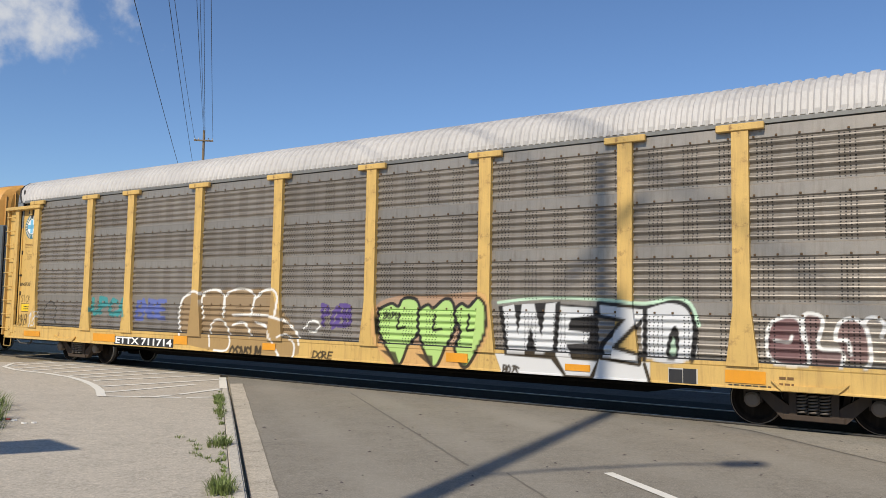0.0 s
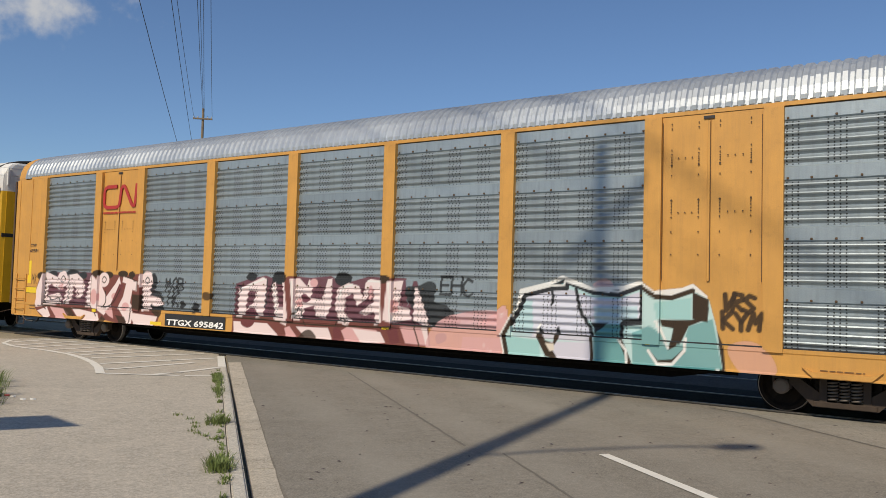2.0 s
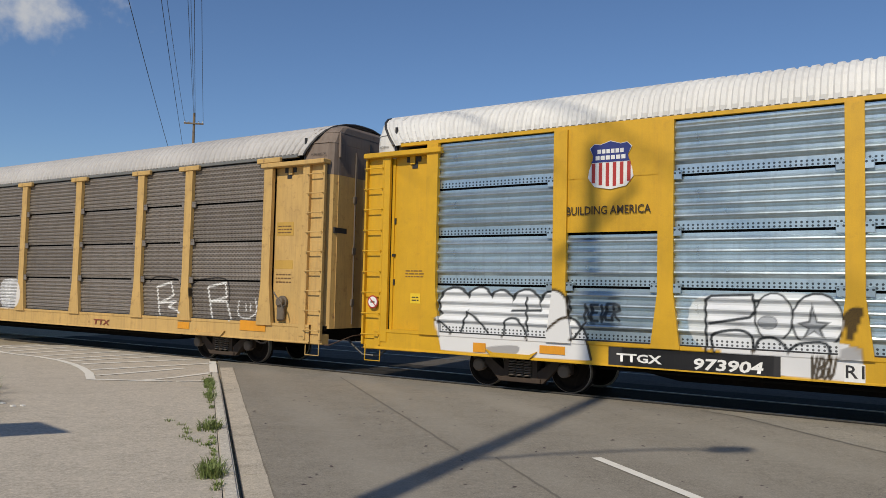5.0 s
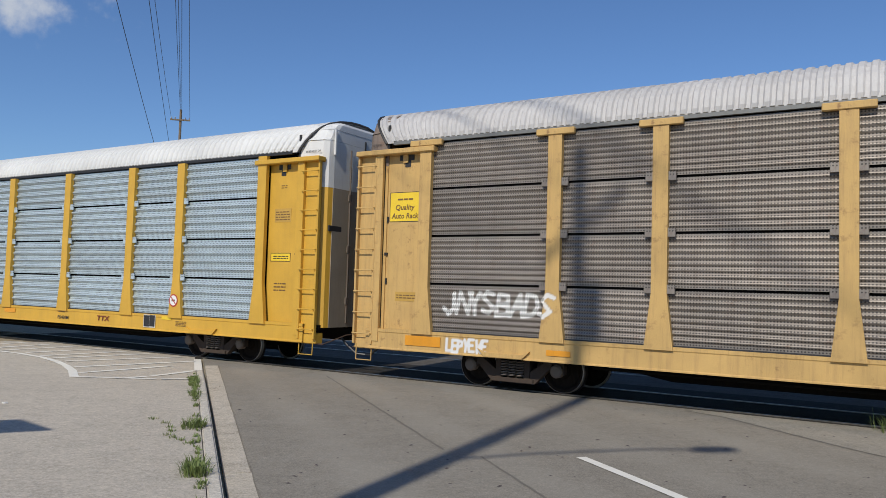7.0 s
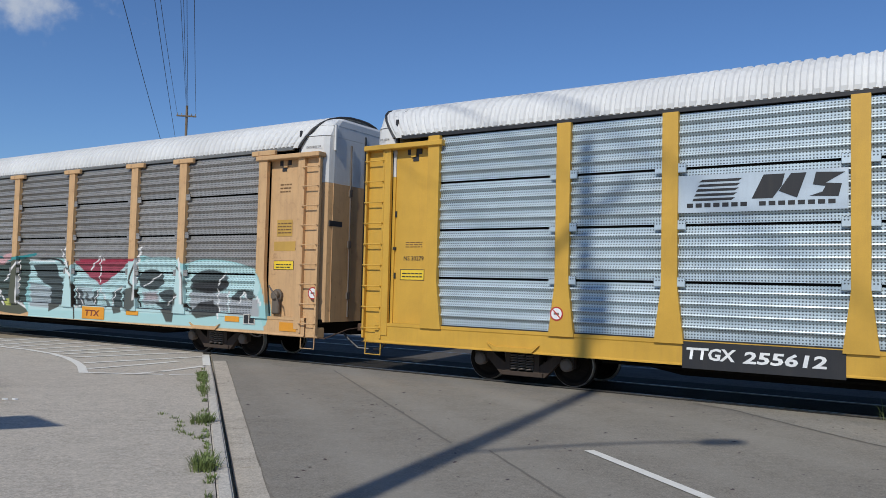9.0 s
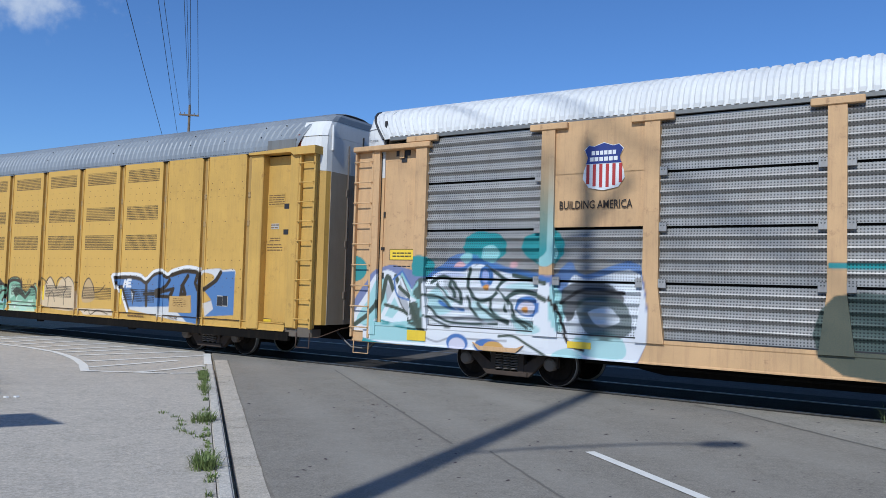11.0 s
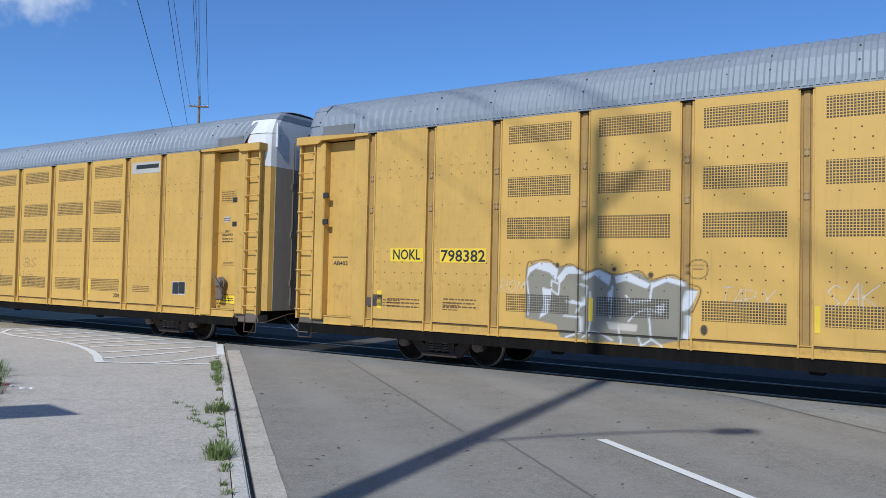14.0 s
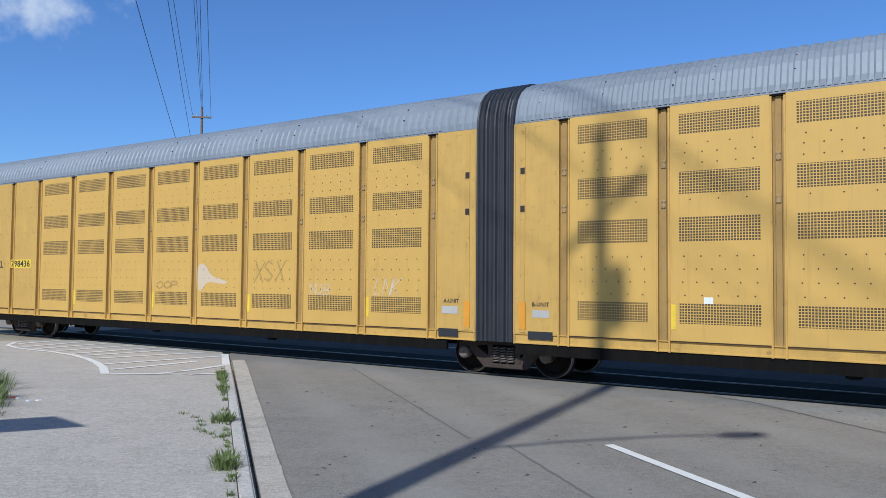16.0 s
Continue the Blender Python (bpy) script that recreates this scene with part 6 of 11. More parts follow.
# ---------------------------------------------------------------- trees and weeds
def tree(x, y, height, spread, seed, leaves=6000):
    rng = random.Random(seed)
    ob = tagged(new("tree"), "broad green leafy tree beyond the railway", "tree", "trees beyond the railway")
    ob.location = (x, y, -0.03)
    bm = bmesh.new()
    tube(bm, [(0, 0, 0), (0.1, 0.05, height * 0.25), (0.05, 0.1, height * 0.55), (0.1, 0, height * 0.8)], 0.2, 8, r1=0.05)
    tips = []
    for i in range(14):
        a, z0 = rng.uniform(0, 6.28), height * rng.uniform(0.15, 0.6)
        rr = spread * rng.uniform(0.5, 1.0)
        end = Vector((math.cos(a) * rr, math.sin(a) * rr, min(height * 0.95, z0 + height * rng.uniform(0.1, 0.4))))
        tube(bm, [(0.05, 0.05, z0), end * 0.5 + Vector((0, 0, z0 * 0.5)), end], 0.07, 5, r1=0.015)
        tips += [end, end * 0.7 + Vector((0, 0, z0 * 0.3))]
    tips += [Vector((0.1, 0, height * 0.88)), Vector((0, 0, height * 0.7))]
    part("trunk", bm, M["bark"], ob)
    verts, faces = [], []
    for i in range(leaves):
        t = rng.choice(tips)
        r = spread * 0.42 * rng.random() ** 0.5
        d = Vector((rng.gauss(0, 1), rng.gauss(0, 1), rng.gauss(0, 0.75))).normalized()
        c = t + d * r
        c.z = max(c.z, 0.25)
        u = Vector((rng.gauss(0, 1), rng.gauss(0, 1), rng.gauss(0, 0.6))).normalized()
        v = u.orthogonal().normalized()
        s = rng.uniform(0.09, 0.2)
        k = len(verts)
        verts += [c - u * s, c + v * s * 0.5, c + u * s, c - v * s * 0.5]
        faces.append((k, k + 1, k + 2, k + 3))
    me = bpy.data.meshes.new("crown")
    me.from_pydata([tuple(p) for p in verts], [], faces)
    me.materials.append(M["leaf"])
    part("crown", me, None, ob)
    return ob


for x, y, hh, sp, sd in ((21.5, 39, 6.2, 3.2, 1), (25.5, 40, 7.0, 3.6, 2), (18, 44, 5.2, 3.0, 3), (29.5, 40, 7.8, 3.8, 4), (33.5, 43, 8.2, 4.0, 5), (14, 50, 4.4, 2.8, 6), (37, 40, 7.6, 3.8, 7), (23.5, 47, 7.0, 3.6, 8), (10, 55, 3.8, 2.8, 9), (28, 46, 7.6, 3.8, 10)):
    tree(x, y, hh, sp, sd)


def weeds(name, spots, label, seed, tall=0.22, count=60, spread=0.2):
    """Tufts of grass blades."""
    rng = random.Random(seed)
    verts, faces = [], []
    for x, y, z, size in spots:
        for i in range(int(count * size)):
            a, r = rng.uniform(0, 6.28), spread * size * rng.random() ** 0.7
            bx, by = x + math.cos(a) * r, y + math.sin(a) * r
            h = tall * size * rng.uniform(0.4, 1.1)
            lean = rng.uniform(0.2, 1.1) * h
            la = a + rng.uniform(-0.8, 0.8)
            w = rng.uniform(0.003, 0.008)
            nx, ny = -math.sin(la) * w, math.cos(la) * w
            k = len(verts)
            mx, my = bx + math.cos(la) * lean * 0.4, by + math.sin(la) * lean * 0.4
            verts += [(bx - nx, by - ny, z), (bx + nx, by + ny, z), (mx + nx * 0.8, my + ny * 0.8, z + h * 0.65), (mx - nx * 0.8, my - ny * 0.8, z + h * 0.65),
                      (bx + math.cos(la) * lean, by + math.sin(la) * lean, z + h)]
            faces += [(k, k + 1, k + 2, k + 3), (k + 3, k + 2, k + 4)]
    me = bpy.data.meshes.new(name)
    me.from_pydata(verts, [], faces)
    me.materials.append(M["grass"])
    return tagged(new(name, me), label, "weeds", kind="stuff")


def kerb_spot(d, w, size):
    p = along_kerb(d, w)
    return (p.x, p.y, lot_height(d), size)


def leafy_weeds(name, spots, label, seed, tall=0.5, leaf=0.03):
    """Bushy weeds: leaning stems with many small pointed leaves."""
    rng = random.Random(seed)
    verts, faces = [], []
    for x, y, z, size in spots:
        for i in range(int(12 * size) + 4):
            a, lean = rng.uniform(0, 6.28), rng.uniform(0.1, 0.55)
            h = tall * size * rng.uniform(0.5, 1.1)
            top = Vector((x + math.cos(a) * h * lean, y + math.sin(a) * h * lean, z + h))
            foot = Vector((x + rng.uniform(-0.05, 0.05), y + rng.uniform(-0.05, 0.05), z))
            k = len(verts)
            verts += [foot + Vector((-0.004, 0, 0)), foot + Vector((0.004, 0, 0)), top]
            faces.append((k, k + 1, k + 2))
            for j in range(20):
                t = rng.uniform(0.12, 1.0)
                c = foot.lerp(top, t)
                d = Vector((rng.gauss(0, 1), rng.gauss(0, 1), rng.gauss(0.15, 0.5))).normalized()
                e = d.orthogonal().normalized()
                q = leaf * rng.uniform(0.5, 1.2) * (1.15 - 0.5 * t)
                k = len(verts)
                verts += [c, c + d * q + e * q * 0.33, c + d * q * 2.1, c + d * q - e * q * 0.33]
                faces.append((k, k + 1, k + 2, k + 3))
    me = bpy.data.meshes.new(name)
    me.from_pydata([tuple(v) for v in verts], [], faces)
    me.materials.append(M["weed"])
    return tagged(new(name, me), label, "weeds", kind="stuff")


M["weed"] = leafage("weed_leaf", (0.09, 0.15, 0.03), (0.27, 0.33, 0.09))
rng = random.Random(8)
weeds("kerb_weeds", [kerb_spot(rng.uniform(4.0, 6.9), 0.215 + abs(rng.gauss(0, 0.05)), rng.uniform(0.2, 0.6)) for i in range(34)]
      + [kerb_spot(rng.uniform(3.0, 13.6), 0.215 + abs(rng.gauss(0, 0.025)), rng.uniform(0.12, 0.34)) for i in range(54)]
      + [kerb_spot(9.6 + rng.uniform(-0.15, 0.15), 0.25 + rng.uniform(-0.05, 0.06), rng.uniform(0.4, 0.8)) for i in range(6)]
      + [kerb_spot(12.0 + rng.uniform(-0.3, 0.3), 0.25 + rng.uniform(-0.05, 0.07), rng.uniform(0.45, 0.85)) for i in range(9)], "green weeds growing along the back of the kerb", 5, 0.17, 70, 0.17)
leafy_weeds("kerb_weeds", [kerb_spot(d, 0.25 + rng.uniform(-0.03, 0.04), z) for d, z in ((4.6, 0.35), (5.3, 0.4), (5.9, 0.35), (6.5, 0.4), (9.5, 0.5), (10.3, 0.24), (10.7, 0.24), (11.1, 0.22), (11.8, 0.4), (12.2, 0.35))], "leafy weeds rooted in the joint behind the kerb", 15, 0.24, 0.013)
CRACK = ((-3.51, 10.57), (-3.26, 10.28), (-3.02, 9.75), (-2.96, 9.5), (-2.74, 9.21), (-2.59, 9.02), (-3.1, 10.0), (-2.85, 9.35))
weeds("crack_weeds", [(x, y, 0.083, 0.34) for x, y in CRACK], "small weeds in a crack of the lot", 6, 0.12, 60)
leafy_weeds("verge_weeds", [(-6.6 + rng.uniform(-0.9, 0.05) - 0.53 * (y - 11.0), y, 0.06, rng.uniform(0.6, 1.2)) for y in (9.6 + 0.03 * i for i in range(130))], "tall leafy weeds at the edge of the lot", 17, 0.42, 0.02)
tufts = [(-6.5 + rng.uniform(-1.2, 0.1) - 0.53 * (y - 11.0), y, 0.06, rng.uniform(0.5, 1.0)) for y in (9.6 + 0.04 * i for i in range(110))]
weeds("grass_verge", tufts, "tall green grass at the edge of the lot", 7, 0.30, 110, 0.3)
weeds("roadside_weeds", [(7.15 + rng.uniform(0, 0.9), 11.6 + rng.uniform(-0.5, 0.5), 0.0, rng.uniform(0.6, 1.1)) for i in range(14)], "weeds beside the crossing", 9, 0.3, 60, 0.25)

# pebbles and grit
rng = random.Random(12)
verts, faces = [], []
for i in range(420):
    d, w = rng.uniform(7.0, 15.0), rng.uniform(0.3, 5.0)
    p = along_kerb(d, w)
    z, r = (lot_height(d) if w > 0.2 else 0.0), rng.uniform(0.003, 0.010)
    if -0.35 < w < 0.2:
        continue
    k = len(verts)
    verts += [(p.x - r, p.y - r * 0.6, z), (p.x + r, p.y - r, z), (p.x + r * 0.8, p.y + r, z), (p.x - r, p.y + r * 0.8, z), (p.x + rng.uniform(-0.3, 0.3) * r, p.y, z + r)]
    faces += [(k, k + 1, k + 4), (k + 1, k + 2, k + 4), (k + 2, k + 3, k + 4), (k + 3, k, k + 4)]
me = bpy.data.meshes.new("grit")
me.from_pydata(verts, [], faces)
me.materials.append(M["pebble"])
tagged(new("grit", me), "pale pebbles and grit strewn on the lot", "gravel", kind="stuff")
verts, faces = [], []
for i in range(170):
    x, y = rng.uniform(-3.0, 7.5), rng.uniform(6.0, 14.5)
    if (KERB_A - Vector((x, y, 0))).dot(KERB_SIDE) < 0.4 or track_point(0, 0).lerp(Vector((x, y, 0)), 1.0).dot(ACROSS) > SIDE:
        continue
    r, a = rng.uniform(0.012, 0.045), rng.uniform(0, 3.14)
    u, v = Vector((math.cos(a), math.sin(a), 0)) * r, Vector((-math.sin(a), math.cos(a), 0)) * r * 0.45
    c, k = Vector((x, y, 0.004)), len(verts)
    verts += [c - u, c - v, c + u, c + v, c + Vector((0, 0, 0.22 * r))]
    faces += [(k, k + 1, k + 4), (k + 1, k + 2, k + 4), (k + 2, k + 3, k + 4), (k + 3, k, k + 4)]
me = bpy.data.meshes.new("road_debris")
me.from_pydata([tuple(v) for v in verts], [], faces)
me.materials.append(M["darkplate"])
tagged(new("road_debris", me), "dry leaves and dark crumbs scattered on the road", "debris", kind="stuff")
for x, y in ((-6.4, 11.75), (-6.12, 11.51), (-6.0, 11.56), (-6.55, 11.85)):
    bm = bmesh.new()
    prism(bm, [(-0.04, 0), (0.012, -0.025), (0.045, 0.006), (0.018, 0.035), (-0.028, 0.028)], 0.0, 0.02, "z")
    ob = part("litter_scrap", bm, M["glow"] if x < -6.5 else M["white"])
    ob.location = (x, y, 0.085)
    tagged(ob, "crumpled scrap of litter lying on the lot", "litter", "scraps of litter")


# ---------------------------------------------------------------- paint of the cars
AUTO_YELLOW = (0.56, 0.335, 0.07)
M["galv_dark"] = surface("dull_zinc", (0.20, 0.20, 0.19), 0.6, 0.4, dirt=0.4)
M["galv_blue"] = surface("blue_grey_zinc", (0.27, 0.32, 0.35), 0.5, 0.35, dirt=0.3)
M["leaf_grey"] = surface("door_leaf_grey", (0.33, 0.275, 0.205), 0.65, grime=(0.2, 0.17, 0.13), dirt=0.4)
M["brake_iron"] = surface("greasy_brake_iron", (0.15, 0.12, 0.09), 0.7, 0.2, dirt=0.5)
M["rivet_and_gap"] = plain("rivet_rust_and_gap_shade", (0.10, 0.055, 0.025), 0.8)
M["roof_grey"] = surface("roof_zinc", (0.235, 0.255, 0.275), 0.55, 0.15, grime=(0.2, 0.2, 0.2), dirt=0.3, scale=0.6)
M["roof_white"] = surface("roof_white", (0.67, 0.66, 0.63), 0.55, grime=(0.45, 0.42, 0.38), dirt=0.25, scale=0.5)
M["roof_pale"] = surface("roof_weathered", (0.50, 0.48, 0.46), 0.65, 0.1, grime=(0.28, 0.25, 0.23), dirt=0.4, scale=0.5)
M["roof_bright"] = surface("roof_bright_zinc", (0.50, 0.53, 0.55), 0.40, 0.6, grime=(0.3, 0.3, 0.3), dirt=0.25, scale=0.6)
M["auto_yellow"] = surface("plate_yellow", AUTO_YELLOW, 0.6, grime=(0.30, 0.18, 0.055), dirt=0.3, scale=1.0, rust=0.6, sprayed=True)
M["channel"] = surface("post_dusty_yellow", (0.37, 0.225, 0.06), 0.7, grime=(0.18, 0.10, 0.05), dirt=0.5, rust=0.6, sprayed=True)
M["bolted"] = surface("worn_bolt_plate", (0.36, 0.24, 0.10), 0.7, grime=(0.12, 0.08, 0.05), dirt=0.6)
M["pierced"] = pierced_plate()
M["y1"] = surface("faded_yellow", (0.60, 0.39, 0.12), 0.6, grime=(0.26, 0.14, 0.06), dirt=0.55, rust=0.9, sprayed=True)
M["y2"] = surface("orange_paint", (0.58, 0.29, 0.065), 0.55, grime=(0.3, 0.16, 0.06), dirt=0.3, rust=0.25, sprayed=True)
M["y3"] = surface("strong_yellow", (0.62, 0.345, 0.012), 0.5, grime=(0.33, 0.18, 0.03), dirt=0.22, rust=0.2, sprayed=True)
M["y4"] = surface("dusty_yellow", (0.55, 0.35, 0.12), 0.65, grime=(0.26, 0.15, 0.07), dirt=0.5, rust=0.75, sprayed=True)
M["y5"] = surface("fresh_yellow", (0.60, 0.345, 0.04), 0.5, grime=(0.35, 0.2, 0.05), dirt=0.2, sprayed=True)
M["y6"] = surface("pale_orange", (0.58, 0.36, 0.17), 0.65, grime=(0.28, 0.15, 0.08), dirt=0.4, rust=0.5, sprayed=True)
M["s1"] = surface("sheet_weathered", (0.30, 0.27, 0.235), 0.42, 0.5, grime=(0.13, 0.10, 0.075), dirt=0.5, rust=0.35, sprayed=True, shift=0.1, bump=0.5, holes=(0.075, 0.052, 0.0135, 0.02, 0.74, 0.9, 0.6, 0.5))
M["s2"] = surface("sheet_blue_zinc", (0.31, 0.36, 0.385), 0.40, 0.5, grime=(0.15, 0.16, 0.16), dirt=0.4, sprayed=True, shift=0.08, bump=0.5, holes=(0.085, 0.052, 0.0135, 0.02, 0.74, 0.9, 0.68, 0.5))
M["s3"] = surface("sheet_bright_blue_zinc", (0.50, 0.59, 0.635), 0.31, 0.85, grime=(0.2, 0.23, 0.25), dirt=0.3, sprayed=True, shift=0.2, holes=(0.08, 0.06, 0.019, 0.0, 0.12, 0.85))
M["s4"] = surface("sheet_rusty_grey", (0.27, 0.235, 0.20), 0.5, 0.4, grime=(0.13, 0.095, 0.07), dirt=0.5, rust=0.7, sprayed=True, shift=0.12, holes=(0.05, 0.05, 0.0135, 0.0, 1.0, 0.75))
M["s5"] = surface("sheet_new_zinc", (0.56, 0.64, 0.665), 0.42, 0.42, grime=(0.30, 0.33, 0.35), dirt=0.3, sprayed=True, shift=0.06, holes=(0.05, 0.05, 0.0135, 0.0, 1.0, 0.8))
M["s6"] = surface("sheet_dull_grey", (0.36, 0.345, 0.32), 0.48, 0.4, grime=(0.14, 0.11, 0.09), dirt=0.4, rust=0.4, sprayed=True, shift=0.1, holes=(0.05, 0.05, 0.0135, 0.0, 1.0, 0.7))
M["roof_rust"] = surface("hood_rusty", (0.20, 0.155, 0.125), 0.75, grime=(0.10, 0.065, 0.045), dirt=0.6, rust=0.6)
M["s5plain"] = surface("emblem_zinc", (0.50, 0.56, 0.60), 0.45, 0.3, grime=(0.33, 0.36, 0.38), dirt=0.25)

def spray_a1(a):
    a.fill('tan', [(-4.87, 0.91), (-4.98, 1.53), (-4.68, 2.05), (-3.59, 2.18), (-2.56, 2.21), (-1.59, 2.19), (-1.35, 1.8), (-0.77, 1.23), (-0.82, 0.63), (-3.09, 0.65), (-4.59, 0.78)], .85, True)
    a.line('white', .035, [(-4.88, 0.94), (-5, 1.5), (-4.85, 1.97), (-4.35, 2.15), (-4.05, 2.04)], True)
    a.line('white', .03, [(-4.02, 1.47), (-4.1, 2.05), (-3.59, 2.2), (-3.26, 1.99), (-3.3, 1.52)], True)
    a.line('white', .03, [(-3.3, 1.56), (-3.21, 2.06), (-2.66, 2.23), (-2.2, 2.06), (-2.33, 1.56)], True)
    a.line('white', .035, [(-2.19, 1.97), (-1.87, 2.18), (-1.5, 2.2), (-1.34, 2), (-1.43, 1.54)], True)
    a.line('white', .03, [(-2.93, 1.57), (-1.94, 1.59), (-1.18, 1.48), (-0.72, 1.16), (-0.65, 0.94)], True)
    a.line('white', .025, [(-3.72, 0.77), (-3.71, 1.34), (-3.3, 1.42), (-2.98, 1.01), (-3.09, 0.7), (-3.55, 0.68)], True)
    a.line('white', .03, [(-2.92, 1.33), (-2.52, 1.39), (-2.27, 1.09)], True)
    a.line('white', .03, [(-2.13, 1.41), (-1.74, 1.3), (-1.49, 0.91), (-1.22, 0.58)], True)
    a.line('white', .025, [(-0.53, 1.31), (-0.32, 1.49), (-0.06, 1.43), (-0.18, 1.25), (-0.4, 1.26)], True)
    a.line('white', .025, [(-1.31, 1.08), (-1.08, 1.15), (-0.8, 0.94), (-0.82, 0.63)], True)
    a.tag('UPCA', (-8.96, 1.5, -7.27, 1.92), 'teal', .07, seed=13)
    a.tag('ENBE', (-6.87, 1.42, -5.59, 1.87), 'bluetag', .06, seed=14)
    a.tag('POEB', (0.03, 1.38, 0.87, 1.83), 'purple', .05, seed=15)
    a.tag('OSNSUM', (-2.98, 0.54, -1.87, 0.81), 'ink', .03, seed=16)
    a.tag('DORE', (-0.22, 0.66, 0.38, 0.81), 'ink', .02, seed=17)
    a.fill('peach', [(1.54, 1.85), (2.29, 2.11), (2.77, 2.08), (3.33, 2.12), (4.2, 2.17), (4.4, 1.95), (4.41, 1.29), (3.83, 0.58), (3.16, 0.51), (2.23, 0.5), (1.59, 1.06)], .5, True)
    a.fill('green', [(1.63, 1.79), (1.97, 1.92), (2.16, 1.86), (2.29, 2.03), (2.63, 2), (2.74, 1.69), (2.69, 1.34), (2.46, 1.04), (2.22, 0.62), (1.87, 1.02), (1.65, 1.31)], 1, True)
    a.line('ink', .035, [(1.63, 1.79), (1.97, 1.92), (2.16, 1.86), (2.29, 2.03), (2.63, 2), (2.74, 1.69), (2.69, 1.34), (2.46, 1.04), (2.22, 0.62), (1.87, 1.02), (1.65, 1.31), (1.63, 1.79)], True)
    a.fill('green', [(2.68, 1.79), (2.92, 1.91), (3.06, 1.84), (3.33, 2.03), (3.54, 1.94), (3.6, 1.49), (3.42, 1.12), (3.13, 0.63), (2.81, 1.06), (2.68, 1.4)], 1, True)
    a.line('ink', .035, [(2.68, 1.79), (2.92, 1.91), (3.06, 1.84), (3.33, 2.03), (3.54, 1.94), (3.6, 1.49), (3.42, 1.12), (3.13, 0.63), (2.81, 1.06), (2.68, 1.4), (2.68, 1.79)], True)
    a.fill('green', [(3.58, 1.83), (3.74, 1.94), (3.91, 1.88), (4.13, 2.07), (4.34, 1.89), (4.34, 1.4), (4.15, 1.04), (3.85, 0.66), (3.61, 1.04), (3.71, 1.38), (3.58, 1.66)], 1, True)
    a.line('ink', .035, [(3.58, 1.83), (3.74, 1.94), (3.91, 1.88), (4.13, 2.07), (4.34, 1.89), (4.34, 1.4), (4.15, 1.04), (3.85, 0.66), (3.61, 1.04), (3.71, 1.38), (3.58, 1.66), (3.58, 1.83)], True)
    a.fill('ink', [(1.72, 0.93), (2.14, 0.9), (2.27, 0.61)], .9)
    a.fill('ink', [(2.65, 0.9), (3.08, 0.87), (3.1, 0.61)], .9)
    a.fill('ink', [(3.62, 0.88), (3.96, 0.85), (3.85, 0.66)], .9)
    a.line('ink', .025, [(2.2, 1.71), (2.13, 1.38), (2.35, 1.43)])
    a.line('ink', .025, [(3.1, 1.7), (3.05, 1.38), (3.27, 1.42)])
    a.line('ink', .025, [(3.92, 1.72), (3.87, 1.4), (4.08, 1.43)])
    a.tag('GRUPO', (1.76, 1.6, 2.15, 1.73), 'ink', .015, seed=31)
    a.fill('silver', [(4.54, 0.99), (6.99, 0.98), (7.6, 0.98), (7.6, 0.56), (4.72, 0.57)], 1)
    a.fill('ink', [(4.58, 1.9), (5.9, 2.01), (5.85, 0.93), (4.76, 0.96)], 1)
    a.fill('silver', [(4.68, 1.89), (4.93, 1.94), (5.01, 1.36), (5.1, 1.95), (5.36, 1.96), (5.51, 1.33), (5.6, 1.96), (5.83, 1.99), (5.77, 1.11), (5.42, 1.01), (5.28, 1.54), (5.18, 1), (4.82, 1)], 1)
    a.fill('ink', [(5.8, 1.97), (6.63, 1.92), (6.67, 0.97), (6.57, 0.61), (6.02, 0.61), (5.74, 0.92)], 1)
    a.fill('silver', [(5.9, 1.92), (6.54, 1.89), (6.54, 1.76), (6.1, 1.7), (6.05, 1.48), (6.48, 1.45), (6.43, 1.25), (6.01, 1.23), (6.15, 0.95), (6.63, 0.94), (6.5, 0.68), (6.04, 0.67), (5.83, 1.01)], 1)
    a.line('ink', .045, [(6.65, 1.98), (7.5, 1.91), (7.5, 1.74), (6.97, 1.21), (7.42, 1.09), (7.4, 0.94), (6.71, 1.02), (6.71, 1.24), (7.13, 1.69), (6.65, 1.76), (6.65, 1.98)])
    a.fill('silver', [(6.67, 1.95), (7.48, 1.88), (7.47, 1.76), (6.9, 1.19), (7.4, 1.07), (7.38, 0.96), (6.75, 1.04), (6.75, 1.22), (7.19, 1.71), (6.68, 1.78)], 1)
    a.fill('silver', [(7.5, 1.93), (7.89, 2.04), (8.22, 1.96), (8.36, 1.63), (8.31, 1.04), (7.5, 1.08)], 1, True)
    a.line('ink', .045, [(7.5, 1.93), (7.89, 2.04), (8.22, 1.96), (8.36, 1.63), (8.31, 1.04)], True)
    a.line('ink', .04, [(7.5, 1.93), (7.5, 1.02)])
    a.line('mint', .03, [(4.58, 1.97), (5.55, 2.07), (6.67, 2.05), (7.5, 1.99), (7.99, 2.09), (8.29, 1.98), (8.42, 1.63)], True)
    a.fill('ink', [(7.87, 1.1), (7.92, 1.46), (8.03, 1.62), (8.09, 1.43), (8.05, 1.07)], 1, True)
    a.fill('mint', [(7.93, 1.14), (7.99, 1.43), (8.04, 1.14)], .8, True)
    a.line('ink', .03, [(7.5, 0.94), (7.62, 0.56)])
    a.tag('BOTS', (4.72, 0.61, 5.06, 0.76), 'ink', .02, seed=46)
    a.fill('maroon', [(9.48, 1.44), (9.54, 1.69), (9.77, 1.81), (9.97, 1.76), (10.01, 1.5), (10.1, 1.31), (10.07, 1.07), (9.69, 1.05), (9.5, 1.2)], .75, True)
